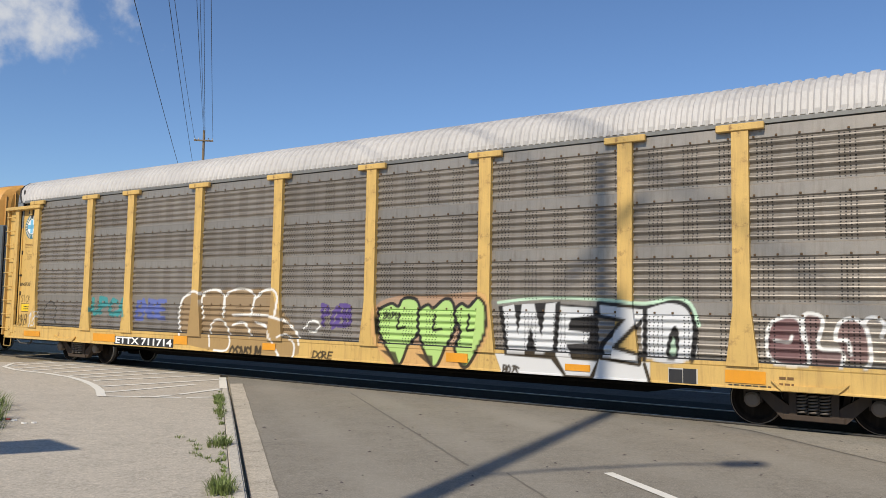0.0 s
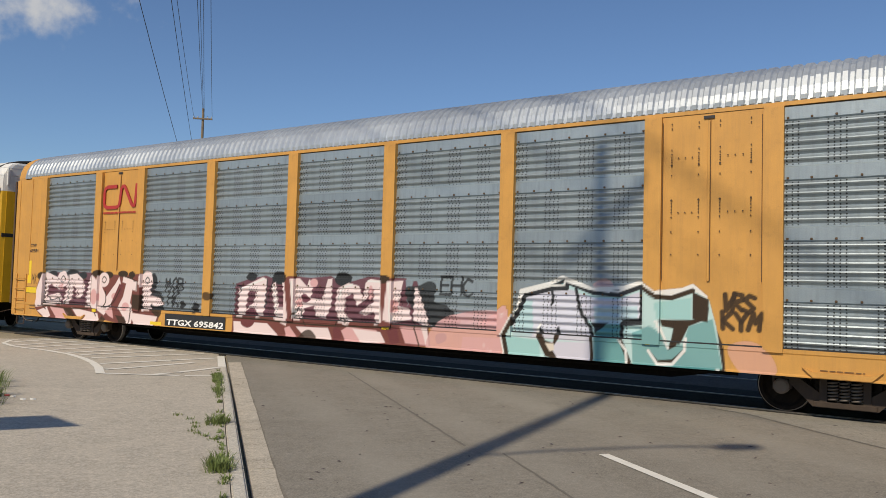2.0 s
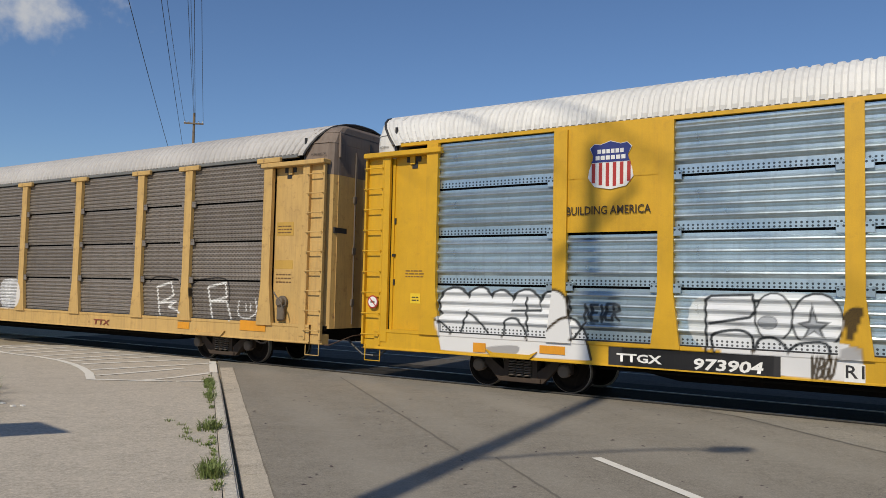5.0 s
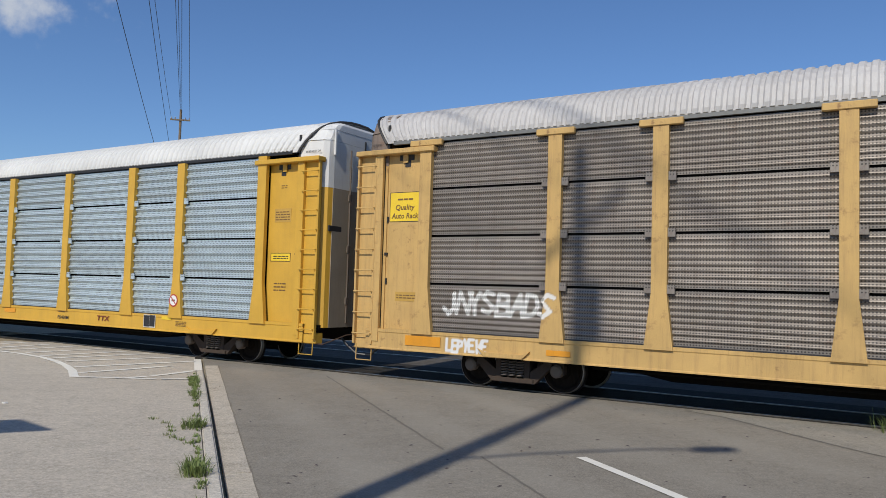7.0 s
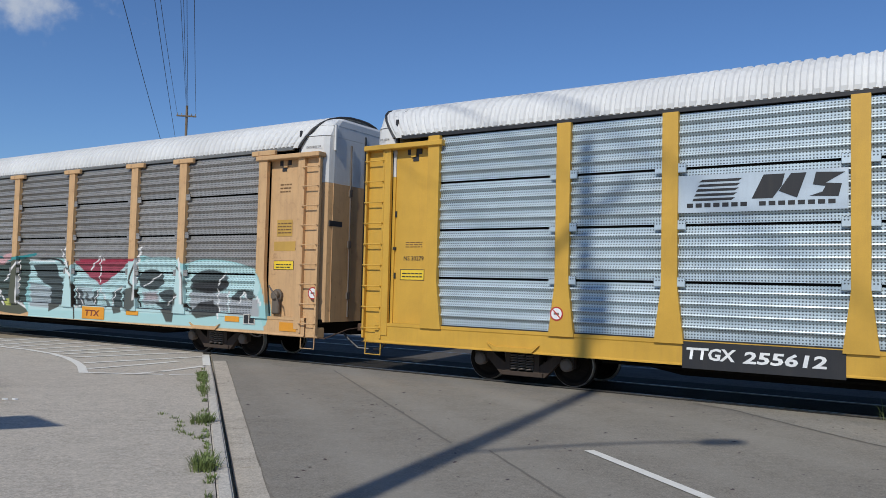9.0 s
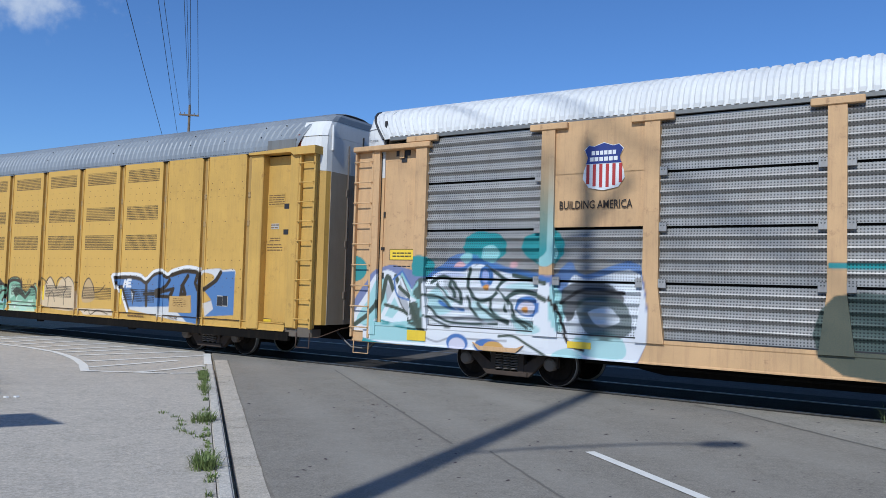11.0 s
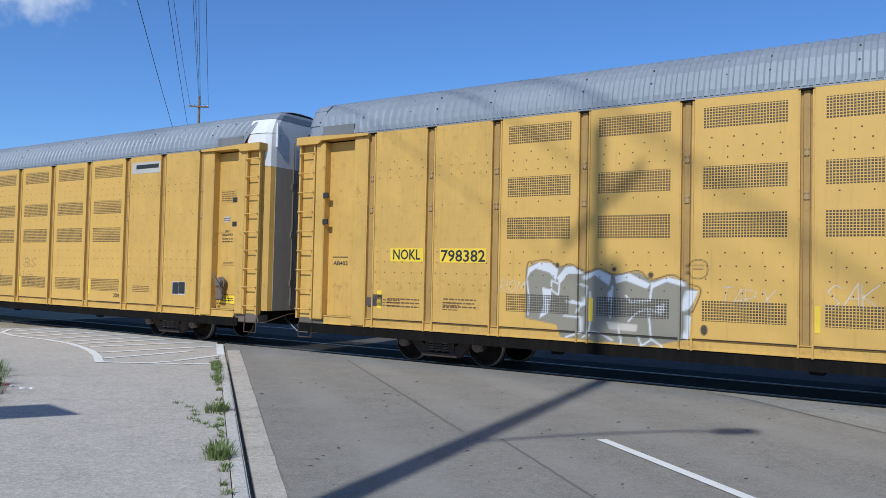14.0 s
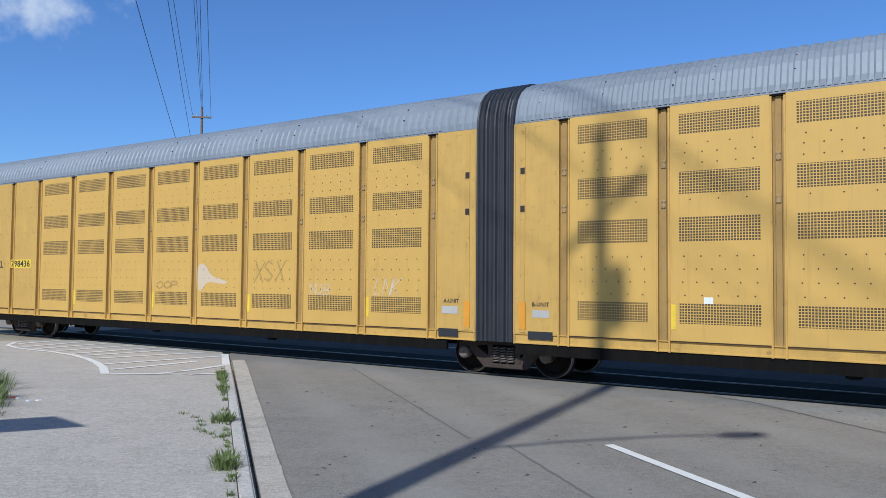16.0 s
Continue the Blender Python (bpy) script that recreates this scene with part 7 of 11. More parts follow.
    a.line('white', .03, [(9.48, 1.44), (9.54, 1.69), (9.77, 1.81), (9.97, 1.76), (10.01, 1.5), (10.1, 1.31), (10.07, 1.07), (9.69, 1.05), (9.5, 1.2), (9.48, 1.44)], True)
    a.fill('maroon', [(10.01, 1.78), (10.18, 1.86), (10.29, 1.75), (10.23, 1.35), (10.56, 1.3), (10.54, 1.08), (10.16, 1.04), (10.1, 1.31)], .6, True)
    a.line('white', .03, [(10.1, 1.16), (10.01, 1.78), (10.18, 1.86), (10.3, 1.75), (10.23, 1.35), (10.56, 1.3), (10.54, 1.05)], True)
    a.fill('maroon', [(10.47, 1.52), (10.53, 1.73), (10.72, 1.8), (10.89, 1.64), (10.93, 1.2), (10.67, 1.15)], .6, True)
    a.line('white', .03, [(10.67, 1.26), (10.63, 1.46), (10.47, 1.48), (10.53, 1.73), (10.72, 1.8), (10.89, 1.64), (10.94, 1.2), (10.87, 1.07)], True)
    a.line('white', .03, [(10.85, 1.7), (10.9, 1.8), (11.03, 1.82), (11.13, 1.71), (11.08, 1.54)], True)
    a.line('white', .025, [(9.6, 1.43), (9.81, 1.41), (9.85, 1.5)], True)


def spray_a1b(a):
    a.tag('SICKSO', (-12.93, 1.78, -12.11, 1.99), 'ink', .010, seed=58)
    a.tag('KOHENBS', (-13.06, 1.06, -12.28, 1.38), 'ink', .014, seed=59)
    a.tag('OSB', (-12.14, 1.02, -11.8, 1.48), 'silver', .012, seed=60)
    a.line('ink', .018, [(-11.36, 1.07), (-11.41, 1.5), (-11.21, 1.78), (-10.91, 1.77), (-10.75, 1.53), (-10.87, 1.27), (-10.7, 1.16)], True)


def spray_a2y(a):
    a.fill('maroon', [(-3.3, 1.83), (-2.82, 1.96), (-2.29, 2.05), (-1.78, 1.93), (-1.41, 2.05), (-0.81, 2.02), (-0.23, 2.07), (0.1, 1.94), (0.48, 1.97), (0.84, 2.07), (1.88, 2.05), (1.94, 1.47), (2.08, 1.99), (2.17, 2), (2.51, 1.22), (2.58, 0.65), (1.56, 0.59), (-0.31, 0.58), (-3.34, 0.63)], .95)
    a.blob('ink', -2.76, 2.01, 0.19, 0.1)
    a.blob('ink', -1.78, 2, 0.28, 0.16)
    a.blob('ink', 0.16, 2, 0.25, 0.16)
    a.blob('ink', 1.35, 2.02, 0.18, 0.09)
    a.fill('ink', [(1.88, 1.85), (2.21, 1.9), (2.48, 2), (2.66, 1.91), (2.62, 1.59), (2.93, 1.51), (3.18, 1.26), (3.1, 1.03), (2.67, 1.04), (2.4, 1.21), (1.98, 1.52)], .95, True)
    a.fill('pinkwhite', [(-3.2, 1.7), (-2.36, 2.01), (-2.21, 1.95), (-2.25, 1.32), (-2.34, 1.07), (-2.8, 1), (-2.94, 1.18), (-2.65, 1.4), (-2.57, 1.65), (-2.84, 1.68), (-2.97, 0.99), (-3.18, 1.01)], 1)
    a.fill('pinkwhite', [(-2.07, 1.82), (-1.93, 1.9), (-1.81, 1.3), (-1.61, 1.31), (-1.72, 1.89), (-1.57, 1.88), (-1.44, 1.1), (-1.52, 0.88), (-1.9, 1.01)], 1)
    a.fill('pinkwhite', [(-1.39, 1.98), (-1.16, 2), (-0.92, 1.81), (-0.86, 1.98), (-0.73, 1.9), (-0.79, 1.56), (-0.45, 1.52), (-0.29, 1.99), (-0.16, 2.01), (-0.17, 1.41), (-0.33, 1.1), (-0.61, 1.14), (-0.7, 1.39), (-0.97, 1.31), (-1.08, 1.01), (-1.28, 1.06)], 1)
    a.fill('pinkwhite', [(-0, 1.79), (0.32, 1.92), (0.62, 1.86), (0.75, 1.56), (0.59, 1.41), (0.43, 1.7), (0.24, 1.59), (0.22, 1.24), (0.44, 1.1), (0.36, 0.94), (0.08, 1.06), (-0.06, 1.38)], 1)
    a.fill('pinkwhite', [(0.8, 1.93), (0.93, 2.02), (1.27, 1.98), (1.32, 1.09), (1.11, 1.04), (1.06, 1.31), (0.81, 1.22), (0.63, 1.26), (1.04, 1.53), (1.03, 1.8), (0.9, 1.8), (0.85, 1.57), (0.73, 1.53)], 1)
    a.fill('pinkwhite', [(1.45, 1.97), (1.82, 2), (1.78, 1.84), (1.71, 1.46), (1.98, 1.42), (2.05, 1.19), (1.56, 1.1), (1.36, 1.15)], 1)
    a.fill('pinkwhite', [(2.12, 1.85), (2.19, 1.85), (2.47, 1.21), (2.53, 0.68), (2.33, 0.7), (2.29, 1.11), (2.09, 1.19)], 1)
    a.fill('pinkwhite', [(-3.29, 0.91), (-2.13, 0.91), (-1.74, 0.64), (-2.19, 0.59), (-3.27, 0.65)], 1)
    a.fill('pink', [(-1.56, 0.83), (-1.4, 0.88), (-1.13, 0.63), (-1.49, 0.64)], 1)
    a.fill('pinkwhite', [(-1.19, 0.88), (-0.21, 0.9), (-0.07, 0.64), (-0.89, 0.65)], 1)
    a.fill('pink', [(0.18, 0.86), (0.34, 0.95), (1.17, 0.92), (1.37, 0.67), (0.34, 0.59)], 1)
    a.fill('pinkwhite', [(0.5, 0.92), (1.27, 0.89), (1.42, 0.67), (0.76, 0.62)], 1)
    a.fill('pink', [(1.8, 1), (2.33, 1.06), (2.46, 0.68), (1.94, 0.69)], 1)
    a.fill('maroon', [(-2.8, 1.25), (-2.51, 1.15), (-2.59, 0.87), (-2.82, 0.77), (-3.04, 0.9)], 1, True)
    a.fill('ink', [(-0.95, 0.78), (-0.72, 0.82), (-0.54, 0.6), (-1.07, 0.61)], .9, True)
    a.fill('maroon', [(-0.04, 0.91), (0.07, 1.02), (0.19, 0.76), (0.08, 0.61), (-0.05, 0.7)], 1, True)
    a.fill('maroon', [(1.41, 1.02), (1.7, 1.07), (1.8, 0.7), (1.56, 0.63)], 1)
    a.fill('maroon', [(-1.03, 1.65), (-0.82, 1.55), (-0.91, 1.44), (-1.08, 1.49)], 1, True)
    a.blob('pink', -0.71, 1.9, 0.12, 0.1)
    a.blob('pink', -1.15, 1.43, 0.11, 0.1)
    a.blob('pink', 0.95, 1.72, 0.06, 0.16)
    a.blob('pink', 1.6, 1.45, 0.1, 0.14)
    a.line('white', .018, [(-3.12, 1.7), (-2.32, 1.96)])
    a.line('white', .018, [(0.87, 1.97), (1.23, 1.96), (1.26, 1.14)])
    a.line('white', .018, [(1.49, 1.93), (1.56, 1.16)])
    a.line('white', .018, [(-2, 1.82), (-1.85, 1.08)])
    a.line('white', .018, [(0.04, 1.54), (0.15, 1.79), (0.43, 1.88)], True)
    a.line('white', .018, [(-1.34, 1.91), (-1.26, 1.11)])
    a.line('ink', .015, [(-3.22, 1.46), (-3.09, 1.75), (-3.23, 1.79)])
    a.line('ink', .018, [(-3.24, 1), (-2.26, 0.99), (-1.5, 0.96), (-0.32, 0.95), (1.06, 0.98), (2.31, 1.06), (3.1, 1.03)])
    a.line('ink', .015, [(-2.21, 1.95), (-2.27, 1.28), (-2.01, 1.95)])
    a.line('ink', .015, [(0.01, 0.97), (0.14, 1.13), (0.36, 1.01)], True)
    a.line('ink', .015, [(2.09, 1.19), (2.3, 0.65)])
    a.line('ink', .015, [(-1.36, 1.06), (-1.15, 1.33), (-0.9, 0.92)])
    a.tag('EHC', (2.73, 1.72, 3.55, 2.07), 'ink', .028, seed=105)
    a.fill('ink', [(3.1, 1.16), (3.23, 1.24), (3.27, 1.15), (3.15, 1.07)], .9, True)
    a.fill('ink', [(2.71, 0.91), (2.93, 0.95), (2.95, 0.81), (2.74, 0.73)], .9, True)
    a.blob('white', 4.3, 1.4, 0.03, 0.05)
    a.blob('white', 4.01, 1.17, 0.02, 0.04)
    a.blob('white', 3.93, 0.69, 0.03, 0.04)
    a.fill('pink', [(3.68, 1.18), (3.84, 1.28), (4.15, 1.48), (4.3, 1.57), (4.39, 1.41), (4.34, 1.13), (3.84, 1.1)], .9, True)
    a.fill('pink', [(3.35, 0.91), (4.23, 0.93), (4.21, 0.62), (3.31, 0.6)], .8)
    a.blob('white', 4.23, 1.36, 0.04, 0.05)
    a.blob('white', 3.84, 0.77, 0.03, 0.05)
    a.blob('white', 4, 0.66, 0.03, 0.04)
    a.blob('spray', 4.42, 0.78, 0.09, 0.17)


def spray_a2x(a):
    a.fill('maroon', [(-12.25, 1.01), (-12.09, 1.6), (-11.75, 1.95), (-10.69, 2.03), (-9.47, 2.03), (-9.12, 2.01), (-8.03, 1.98), (-7.23, 2), (-6.75, 2.06), (-6.52, 1.92), (-6.45, 1.64), (-6.48, 1.08), (-6.19, 0.99), (-6.26, 0.72), (-6.55, 0.59), (-7.5, 0.58), (-8.87, 0.7), (-9.55, 0.57), (-11.57, 0.62), (-12.13, 0.82)], .95, True)
    a.blob('ink', -11.89, 1.89, 0.22, 0.12)
    a.blob('ink', -11.41, 1.96, 0.27, 0.1)
    a.blob('ink', -10.37, 1.99, 0.34, 0.11)
    a.blob('ink', -9.82, 1.94, 0.21, 0.11)
    a.blob('ink', -8.99, 2, 0.25, 0.1)
    a.blob('ink', -8.56, 1.97, 0.23, 0.1)
    a.blob('ink', -7.88, 2.01, 0.23, 0.09)
    a.blob('ink', -7.42, 1.99, 0.21, 0.1)
    a.blob('ink', -6.56, 1.82, 0.2, 0.23)
    a.fill('ink', [(-6.65, 1.58), (-6.19, 1.51), (-6.05, 1.2), (-6.19, 0.87), (-6.55, 1.07)], .95, True)
    a.fill('pinkwhite', [(-11.85, 1.95), (-11.74, 2.02), (-10.94, 1.82), (-10.86, 1.58), (-11.06, 1.49), (-11.5, 1.67), (-11.63, 1.55), (-11.66, 1.21), (-11.59, 1.3), (-11.09, 1.4), (-10.86, 1.3), (-10.92, 1.08), (-11.72, 0.98), (-12.22, 0.93), (-12.26, 1.11), (-12.09, 1.54)], 1)
    a.blob('pinkwhite', -10.86, 1.81, 0.27, 0.25)
    a.fill('pinkwhite', [(-10.56, 1.94), (-10.12, 1.99), (-9.82, 1.83), (-9.69, 1.57), (-9.86, 1.29), (-10.11, 1.25), (-10.18, 1.6), (-10.28, 1.62), (-10.33, 1.27), (-10.54, 1.08), (-10.82, 1.06), (-10.65, 1.48)], 1)
    a.fill('pinkwhite', [(-9.63, 1.28), (-9.52, 1.73), (-9.41, 1.95), (-9.28, 1.99), (-8.98, 1.8), (-8.78, 1.55), (-8.62, 1.35), (-8.19, 1.75), (-8.05, 1.93), (-7.9, 1.58), (-8.33, 1.14), (-8.65, 0.82), (-9.1, 1), (-9.56, 1.05)], 1)
    a.blob('pinkwhite', -8.76, 1.83, 0.25, 0.21)
    a.fill('pinkwhite', [(-7.85, 1.96), (-7.08, 1.79), (-7.12, 1.54), (-7.42, 1.6), (-7.51, 1.21), (-7.33, 1.05), (-7.38, 0.61), (-7.55, 0.62), (-8.04, 1.1), (-7.84, 1.37), (-7.72, 1.74), (-7.89, 1.78)], 1)
    a.blob('pinkwhite', -6.82, 1.84, 0.26, 0.27)
    a.fill('pinkwhite', [(-6.98, 1.67), (-6.63, 1.58), (-6.59, 1.05), (-6.92, 0.99), (-6.98, 1.43)], 1)
    a.fill('pinkwhite', [(-6.6, 1.43), (-6.24, 1.37), (-6.08, 1.23), (-6.37, 1.16), (-6.6, 1.24)], 1, True)
    a.fill('pinkwhite', [(-12.11, 0.82), (-11.58, 0.96), (-11.37, 0.7), (-11.57, 0.58)], 1)
    a.fill('pink', [(-11.42, 0.97), (-10.76, 0.97), (-10.4, 0.81), (-10.52, 0.58), (-11.04, 0.64)], 1)
    a.fill('pinkwhite', [(-10.26, 0.98), (-9.56, 0.92), (-8.96, 0.86), (-8.87, 0.66), (-9.55, 0.55), (-9.91, 0.68)], 1)
    a.fill('pink', [(-8.63, 0.94), (-8.28, 1.04), (-8.2, 0.75), (-8.41, 0.81)], 1)
    a.fill('pinkwhite', [(-7.53, 0.95), (-6.73, 0.91), (-6.26, 0.89), (-6.31, 0.77), (-6.44, 0.58), (-7.21, 0.6)], 1)
    a.blob('pink', -9.11, 1.33, 0.16, 0.23)
    a.blob('pink', -7.71, 1.1, 0.16, 0.12)
    a.blob('pink', -10.93, 1.58, 0.12, 0.09)
    a.blob('pink', -8.23, 1.37, 0.15, 0.1)
    a.fill('maroon', [(-11.44, 1.58), (-11.14, 1.5), (-11.53, 1.39)], .9)
    a.fill('maroon', [(-10.08, 1.55), (-9.99, 1.39), (-10.09, 1.28)], .9)
    a.fill('ink', [(-10.69, 0.92), (-10.35, 0.98), (-10.03, 0.73), (-10.34, 0.62)], .9)
    a.fill('ink', [(-8.76, 0.81), (-8.58, 0.72), (-8.65, 0.57), (-8.91, 0.64)], .9)
    a.fill('maroon', [(-8.03, 1.73), (-7.84, 1.7), (-7.92, 1.46), (-8.31, 1.08), (-8.42, 1.11)], 1)
    a.fill('ink', [(-7.32, 1.46), (-6.98, 1.45), (-6.94, 1.01), (-7.29, 1.07), (-7.41, 1.21)], .95)
    a.fill('ink', [(-8.12, 0.85), (-7.71, 0.82), (-7.54, 0.6), (-7.89, 0.59)], .9)
    a.line('ink', .015, [(-10.94, 1.82), (-10.84, 1.91), (-10.73, 1.83), (-10.81, 1.72), (-10.94, 1.76)], True)
    a.line('ink', .015, [(-8.85, 1.84), (-8.76, 1.92), (-8.65, 1.84), (-8.74, 1.74), (-8.85, 1.79)], True)
    a.line('ink', .015, [(-6.88, 1.85), (-6.8, 1.93), (-6.71, 1.86), (-6.78, 1.76), (-6.88, 1.81)], True)
    a.line('ink', .018, [(-11.79, 1.99), (-11.8, 0.97), (-11.65, 0.89)])
    a.line('ink', .018, [(-9.28, 1.99), (-9.28, 1.11), (-9.05, 0.79)])
    a.line('ink', .018, [(-7.91, 1.96), (-7.13, 1.81), (-7.14, 1.56)])
    a.line('ink', .02, [(-7.34, 1.46), (-7.43, 1.02), (-7.5, 0.58)])
    a.line('ink', .018, [(-10.79, 1.06), (-10.54, 1.26), (-10.53, 1.92)])
    a.line('ink', .02, [(-11.8, 1), (-10.53, 0.95), (-9.44, 0.98)])
    a.line('ink', .018, [(-8.66, 1.5), (-8.64, 1.2), (-8.77, 1.04), (-8.33, 1.16), (-7.98, 1.58)], True)
    a.line('ink', .018, [(-11.59, 1.27), (-11.39, 1.17), (-11.06, 1.24), (-10.92, 1.11)], True)
    a.tag('MOB', (-6.02, 1.58, -5.3, 1.91), 'ink', .03, seed=167)
    a.tag('HK', (-5.93, 1.2, -5.46, 1.57), 'ink', .03, seed=168)
    a.blob('ink', -5.29, 1.24, 0.11, 0.11)
    a.blob('ink', -4.77, 1.18, 0.14, 0.14)
    a.fill('ink', [(-4.39, 1.58), (-4.13, 1.56), (-4.16, 1.39), (-4.4, 1.42)], .9, True)
    a.tag('MK', (-12.52, 1.64, -12.24, 1.94), 'ink', .012, seed=172)


def spray_a2b(a):
    a.fill('pink', [(2.46, 0.68), (2.8, 1.23), (3.85, 1.46), (4.36, 1.29), (4.56, 0.55), (3.89, 0.61), (2.83, 0.62)], .8, True)
    a.fill('pink', [(6.06, 2.02), (6.32, 2.12), (6.47, 1.94), (6.21, 1.9)], .6, True)
    a.fill('pink', [(8.42, 1.02), (8.78, 1.15), (9.09, 0.95), (9.16, 0.64), (8.68, 0.6)], .5, True)
    a.fill('tealdark', [(4.32, 0.62), (4.26, 0.97), (4.52, 1.35), (4.63, 1.85), (5.22, 1.99), (5.48, 2.09), (6.06, 1.89), (6.64, 1.93), (6.95, 2.05), (7.21, 1.86), (7.68, 1.92), (7.85, 1.98), (8.03, 1.82), (7.99, 1.55), (8.23, 1.34), (8.34, 1.02), (8.4, 0.62), (4.39, 0.6)], 1)
    a.fill('lilac', [(4.73, 1.75), (5.45, 1.97), (5.91, 1.83), (6.92, 1.95), (6.89, 1.4), (6.08, 1.31), (6.02, 0.67), (5.44, 0.73), (5.17, 1.18), (4.72, 1.28)], .95)
    a.fill('aqua', [(4.41, 0.92), (4.62, 1.35), (5.17, 1.25), (5.06, 0.83), (4.55, 0.74)], .8)
    a.line('white', .035, [(4.36, 0.61), (4.24, 0.96), (4.52, 1.35), (4.61, 1.86), (5.21, 2.01), (5.47, 2.13), (6.06, 1.92), (6.64, 1.96), (6.95, 2.07), (7.2, 1.89), (7.68, 1.95), (7.85, 2.02), (8.06, 1.84)])
    a.line('ink', .03, [(4.7, 1.8), (5.22, 1.94), (5.51, 2.07), (6.06, 1.85), (6.64, 1.9), (6.92, 2), (6.89, 1.37), (6.52, 1.33), (6.54, 0.91), (6.72, 0.63)])
    a.line('ink', .035, [(5.7, 1.95), (5.84, 1.53), (6.04, 1.29), (6.02, 0.65)])
    a.fill('ink', [(4.97, 1.19), (5.07, 1.32), (5.12, 0.95), (5.19, 0.76), (5.44, 0.73), (5.32, 0.7), (5.03, 0.83)], 1, True)
    a.line('white', .02, [(5.06, 0.83), (5.43, 0.66)])
    a.fill('ink', [(7.74, 1.95), (8.03, 1.82), (7.99, 1.55), (8.23, 1.34), (8.37, 1.02), (8.4, 0.62), (8.24, 0.64), (8.09, 1.22), (7.89, 1.48), (7.73, 1.48)], 1)
    a.fill('teal', [(7.18, 1.84), (7.72, 1.9), (7.73, 1.52), (7.22, 1.5)], 1)
    a.fill('ink', [(7.22, 1.41), (7.69, 1.49), (7.58, 1.09), (7.38, 0.83), (7.1, 0.89), (7.16, 1.06)], 1, True)
    a.fill('aqua', [(7.3, 1.36), (7.47, 1.35), (7.45, 1.02), (7.34, 1.07)], .9)
    a.line('white', .03, [(7.1, 0.95), (7.27, 0.75), (7.56, 0.9), (7.61, 1.09)], True)
    a.line('white', .03, [(7.97, 1.48), (8.18, 1.12), (8.28, 0.63)])
    a.tag('VRS', (8.3, 1.62, 8.83, 1.89), 'ink', .04, seed=193)
    a.tag('KYM', (8.33, 1.32, 8.92, 1.59), 'ink', .04, seed=194)
    a.tag('IZ', (7.78, 0.74, 7.96, 0.99), 'ink', .03, seed=195)


def spray_a3(a):
    a.fill('white', [(-6.73, 1.8), (-5.93, 1.96), (-4.79, 1.92), (-4.63, 1.14), (-6.52, 1.04)], .7, True)
    a.line('ink', .022, [(-6.19, 1.18), (-5.91, 1.81), (-5.25, 1.74), (-5.05, 1.21)], True)


